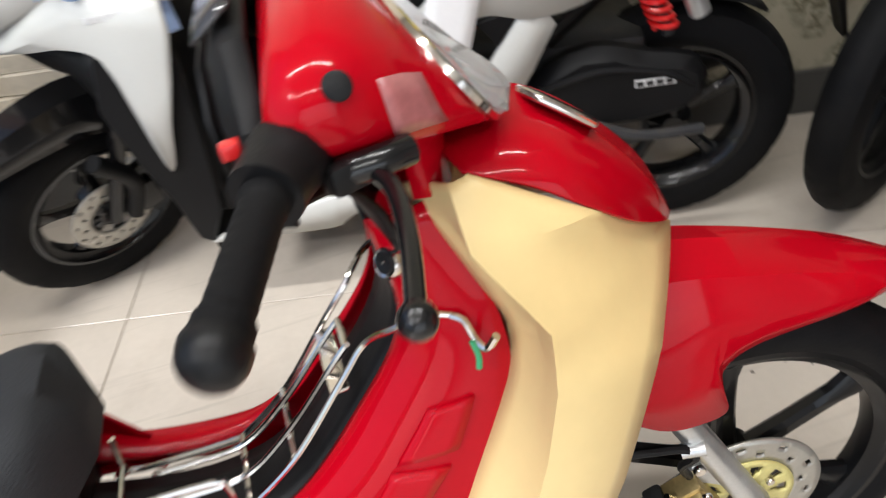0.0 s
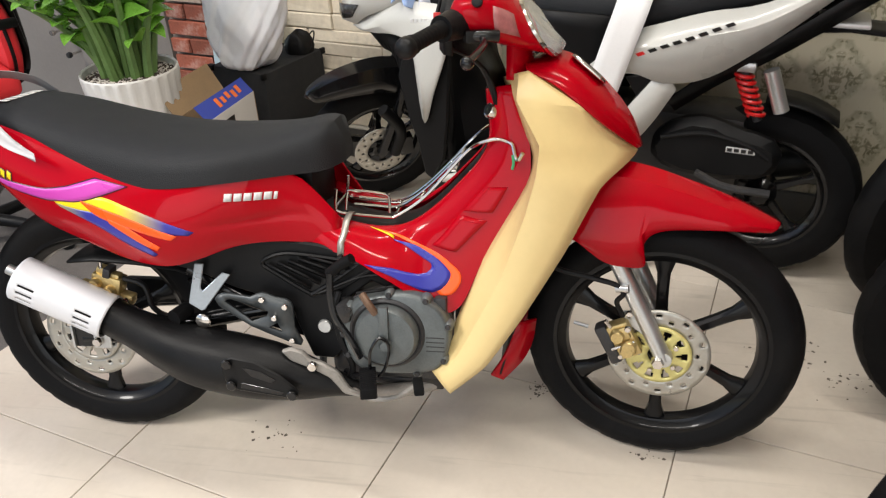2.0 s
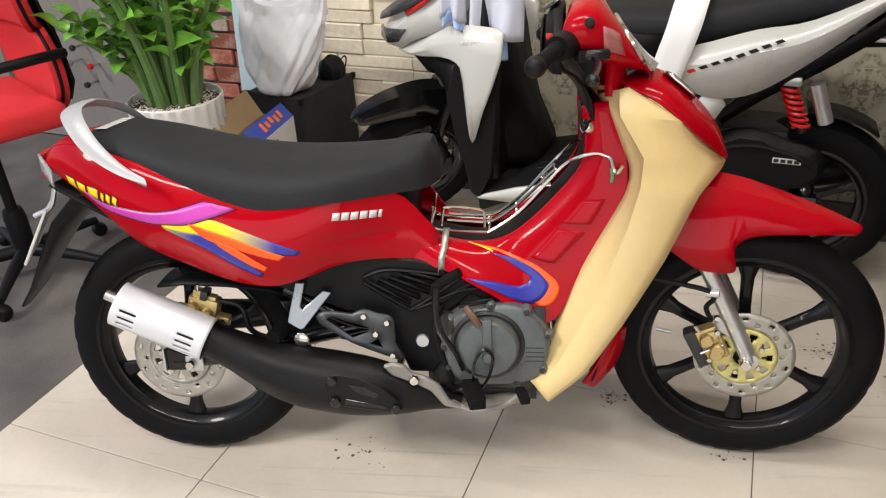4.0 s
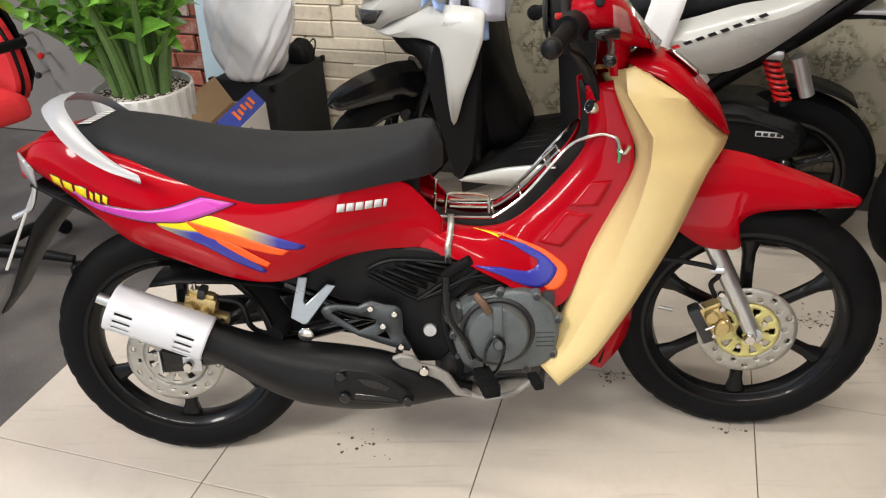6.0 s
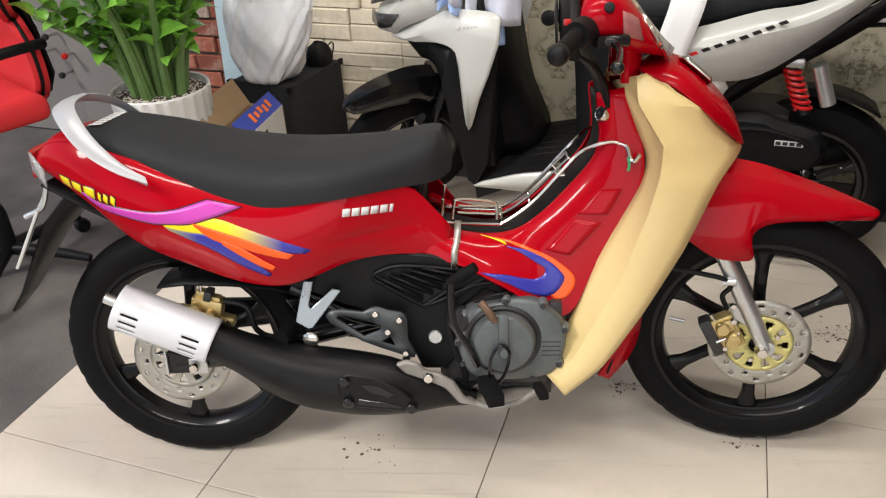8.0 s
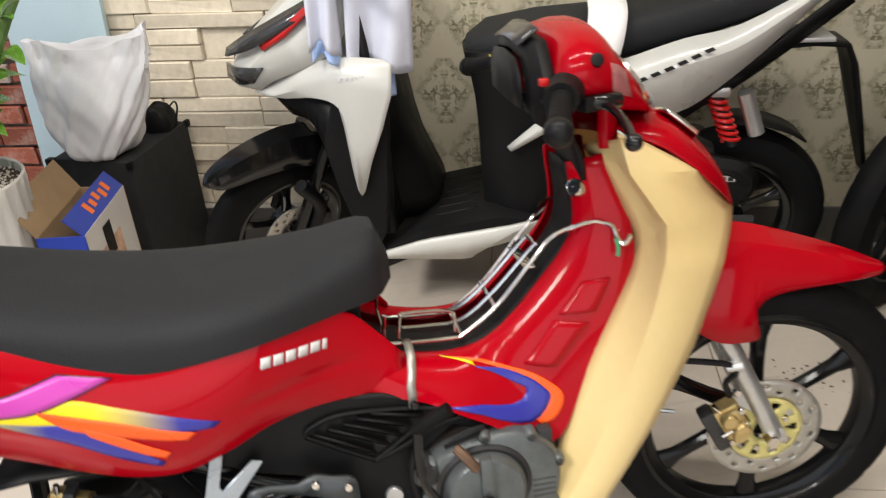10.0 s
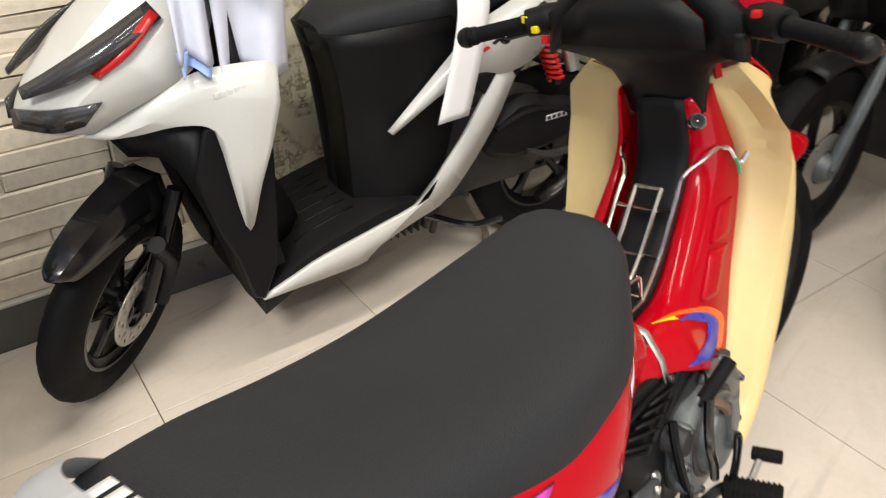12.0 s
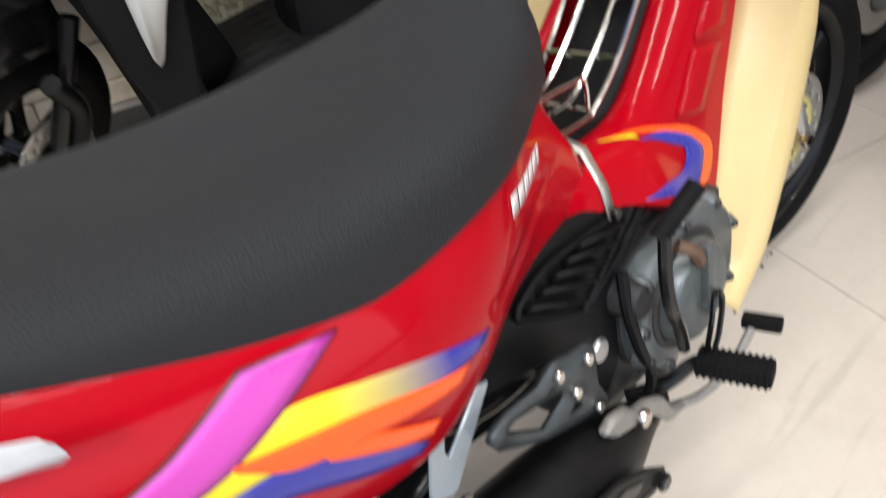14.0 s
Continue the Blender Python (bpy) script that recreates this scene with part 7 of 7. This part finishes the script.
for k in range(4):
    z = 0.60 + 0.030 * k
    part("horn_grille_bar", tube([(-0.022, -0.06, z), (0.004, 0, z - 0.006), (-0.022, 0.06, z)], 0.005, 12, 6), CHROME, ap)
part("indicator", revolve([(0, 0.012), (0.02, 0.008), (0.024, 0)], 16, "x", (-0.085, 0.15, 0.72)), CLEAR, ap)
part("floorboard", box(-0.62, -0.24, -0.17, 0.17, 0.24, 0.30, 0.02), BLACK, vesp)
part("body", box(-1.25, -0.60, -0.19, 0.19, 0.28, 0.70, 0.10, None, 4), ORANGE, vesp, "rounded orange rear body")
part("seat", box(-1.20, -0.62, -0.13, 0.13, 0.70, 0.80, 0.04, None, 3), VINYL, vesp)
wheel(vesp, -1.12, 0.235, 0.235, 0.062, 0.158, 12, 0.5, GREY_ALLOY, 0.08, 1, name="rear_wheel")
part("stand", tube([(-0.55, 0.06, 0.26), (-0.57, 0.20, 0.012)], 0.011, 6, 8), GLOSS_BLACK, vesp)
part("fork_leg", tube([(0.0, -0.075, 0.235), (-0.10, -0.06, 0.48)], 0.02, 6, 10, smoothed=False), ALLOY, vesp)

# fittings for the assumed ceiling tubes, above the view
for lu, lv in ((0.4, -1.3), (1.75, -1.3), (0.4, -3.3), (1.75, -3.3)):
    lamp = thing("assumed_tube", ROOM @ pose(lu, lv, 3.06), "assumed white ceiling tube fitting, out of view", "lamp", "ceiling tube lights")
    part("fitting", box(-0.62, 0.62, -0.075, 0.075, -0.02, 0.035, 0.008), PLASTER, lamp)

# dirt marks on the tiles
DIRT = surface("dried_mud", (0.11, 0.09, 0.07), 0.9, vary=0.4, scale=50)
rnd = random.Random(11)
for sx, sy, spread, count in ((1.245, 0.010, 0.014, 10), (1.61, 0.43, 0.05, 44), (1.00, 0.20, 0.025, 16), (0.37, -0.06, 0.04, 7), (0.40, -0.02, 0.03, 5), (1.75, 0.33, 0.05, 14)):
    bm = bmesh.new()
    for k in range(count * 2):
        cx, cy = rnd.gauss(0, spread), rnd.gauss(0, spread * 0.7)
        rr = rnd.choice((0.001, 0.0015, 0.002, 0.0025, 0.0045))
        vs = [bm.verts.new((cx + rr * rnd.uniform(0.5, 1.4) * math.cos(a), cy + rr * rnd.uniform(0.5, 1.4) * math.sin(a), 0)) for a in (2 * math.pi * j / 7 for j in range(7))]
        bm.faces.new(vs)
    tagged(part("stain", bm, DIRT, None, "", 0, 0, pose(sx, sy, 0.0006)), "dark dried mud specks on the tiled floor", "stain", "mud marks", "stuff")

# ---- pieces: floor tiles, wall stones, bricks ----
tile_mesh = mesh_of("tile", box(-0.2988, 0.2988, -0.2988, 0.2988, -0.007, 0.0, 0.0012, None, 1), TILE, 0)
for i in range(9):
    for j in range(10):
        u, v = -0.204 + 0.30 + 0.6 * i, -0.463 + 0.30 - 0.6 * j
        if j == 0:
            continue
        ob = new("tile", tile_mesh)
        ob.parent = floor
        ob.matrix_basis = pose(u, v, 0, 0, 0, 90 * ((i * 7 + j * 3) % 4))
strip_mesh = mesh_of("tile", box(-0.2988, 0.2988, -0.463 + 0.0012, -0.0125, -0.007, 0.0, 0.0012, None, 1), TILE, 0)
for i in range(9):
    ob = new("tile", strip_mesh)
    ob.parent = floor
    ob.matrix_basis = pose(-0.204 + 0.30 + 0.6 * i, 0, 0)

rnd = random.Random(3)


def rough_block(w, h, d, seed):
    own = bmesh.new()
    bmesh.ops.create_cube(own, size=1)
    bmesh.ops.scale(own, vec=(w, d, h), verts=own.verts)
    bmesh.ops.translate(own, vec=(0, -d / 2, 0), verts=own.verts)
    bmesh.ops.bevel(own, geom=own.edges[:], offset=min(w, h) * 0.06, segments=1, affect="EDGES")
    r2 = random.Random(seed)
    for vtx in own.verts:
        if vtx.co.y < -0.001:
            vtx.co.y += r2.uniform(-0.003, 0.004)
            vtx.co.x += r2.uniform(-0.002, 0.002)
            vtx.co.z += r2.uniform(-0.002, 0.002)
    return own


z = 0.136
count = 0
while z < 1.9:
    h = rnd.choice((0.045, 0.06, 0.075, 0.10, 0.12))
    u = -0.275
    while u < 0.74:
        w = min(rnd.uniform(0.16, 0.42), 0.744 - u)
        if 0.744 - u - w < 0.05:
            w = 0.744 - u
        split = h > 0.07 and rnd.random() < 0.6
        for q, hh in (((0, h / 2), (h / 2, h / 2)) if split else ((0, h),)):
            d = rnd.uniform(0.012, 0.026)
            ob = new("stone", mesh_of("stone", rough_block(w - 0.003, hh - 0.003, d, count), STONE, 0))
            ob.parent = wall_back
            ob.matrix_basis = pose(u + w / 2, 0.0215, z + q + hh / 2)
            count += 1
        u += w
    z += h
upper = bmesh.new()
while z < 3.08:
    h = min(rnd.choice((0.06, 0.09, 0.12)), 3.09 - z)
    u = -0.275
    while u < 0.74:
        w = min(rnd.uniform(0.2, 0.4), 0.744 - u)
        d = rnd.uniform(0.010, 0.030)
        box(u + 0.001, u + w - 0.001, 0.0215 - d, 0.0215, z + 0.001, z + h - 0.001, 0, upper)
        u += w
    z += h
top_stones = part("upper_stones", upper, STONE, wall_back, angle=0)
top_stones["kind"] = "stuff"
brick_meshes = [mesh_of("brick", rough_block(0.198, 0.060, 0.022, 100 + k), BRICK if k < 7 else BRICK_PALE, 0) for k in range(9)]
half_mesh = mesh_of("brick", rough_block(0.094, 0.060, 0.022, 120), BRICK, 0)
for row in range(43):
    z = 0.035 + 0.0715 * row
    if z > 3.05:
        break
    u = -0.755
    first = row % 2 == 1
    while u < -0.285:
        w = 0.0975 if first else 0.21
        if u + w > -0.27:
            w = 0.0975
        first = False
        if u + w > -0.26:
            break
        ob = new("brick", half_mesh if w < 0.15 else brick_meshes[rnd.randrange(9)])
        ob.parent = pillar
        ob.matrix_basis = pose(u + w / 2, 0.0175 - rnd.uniform(0, 0.004), z + rnd.uniform(-0.002, 0.002), 0, rnd.uniform(-0.6, 0.6), 0)
        u += w
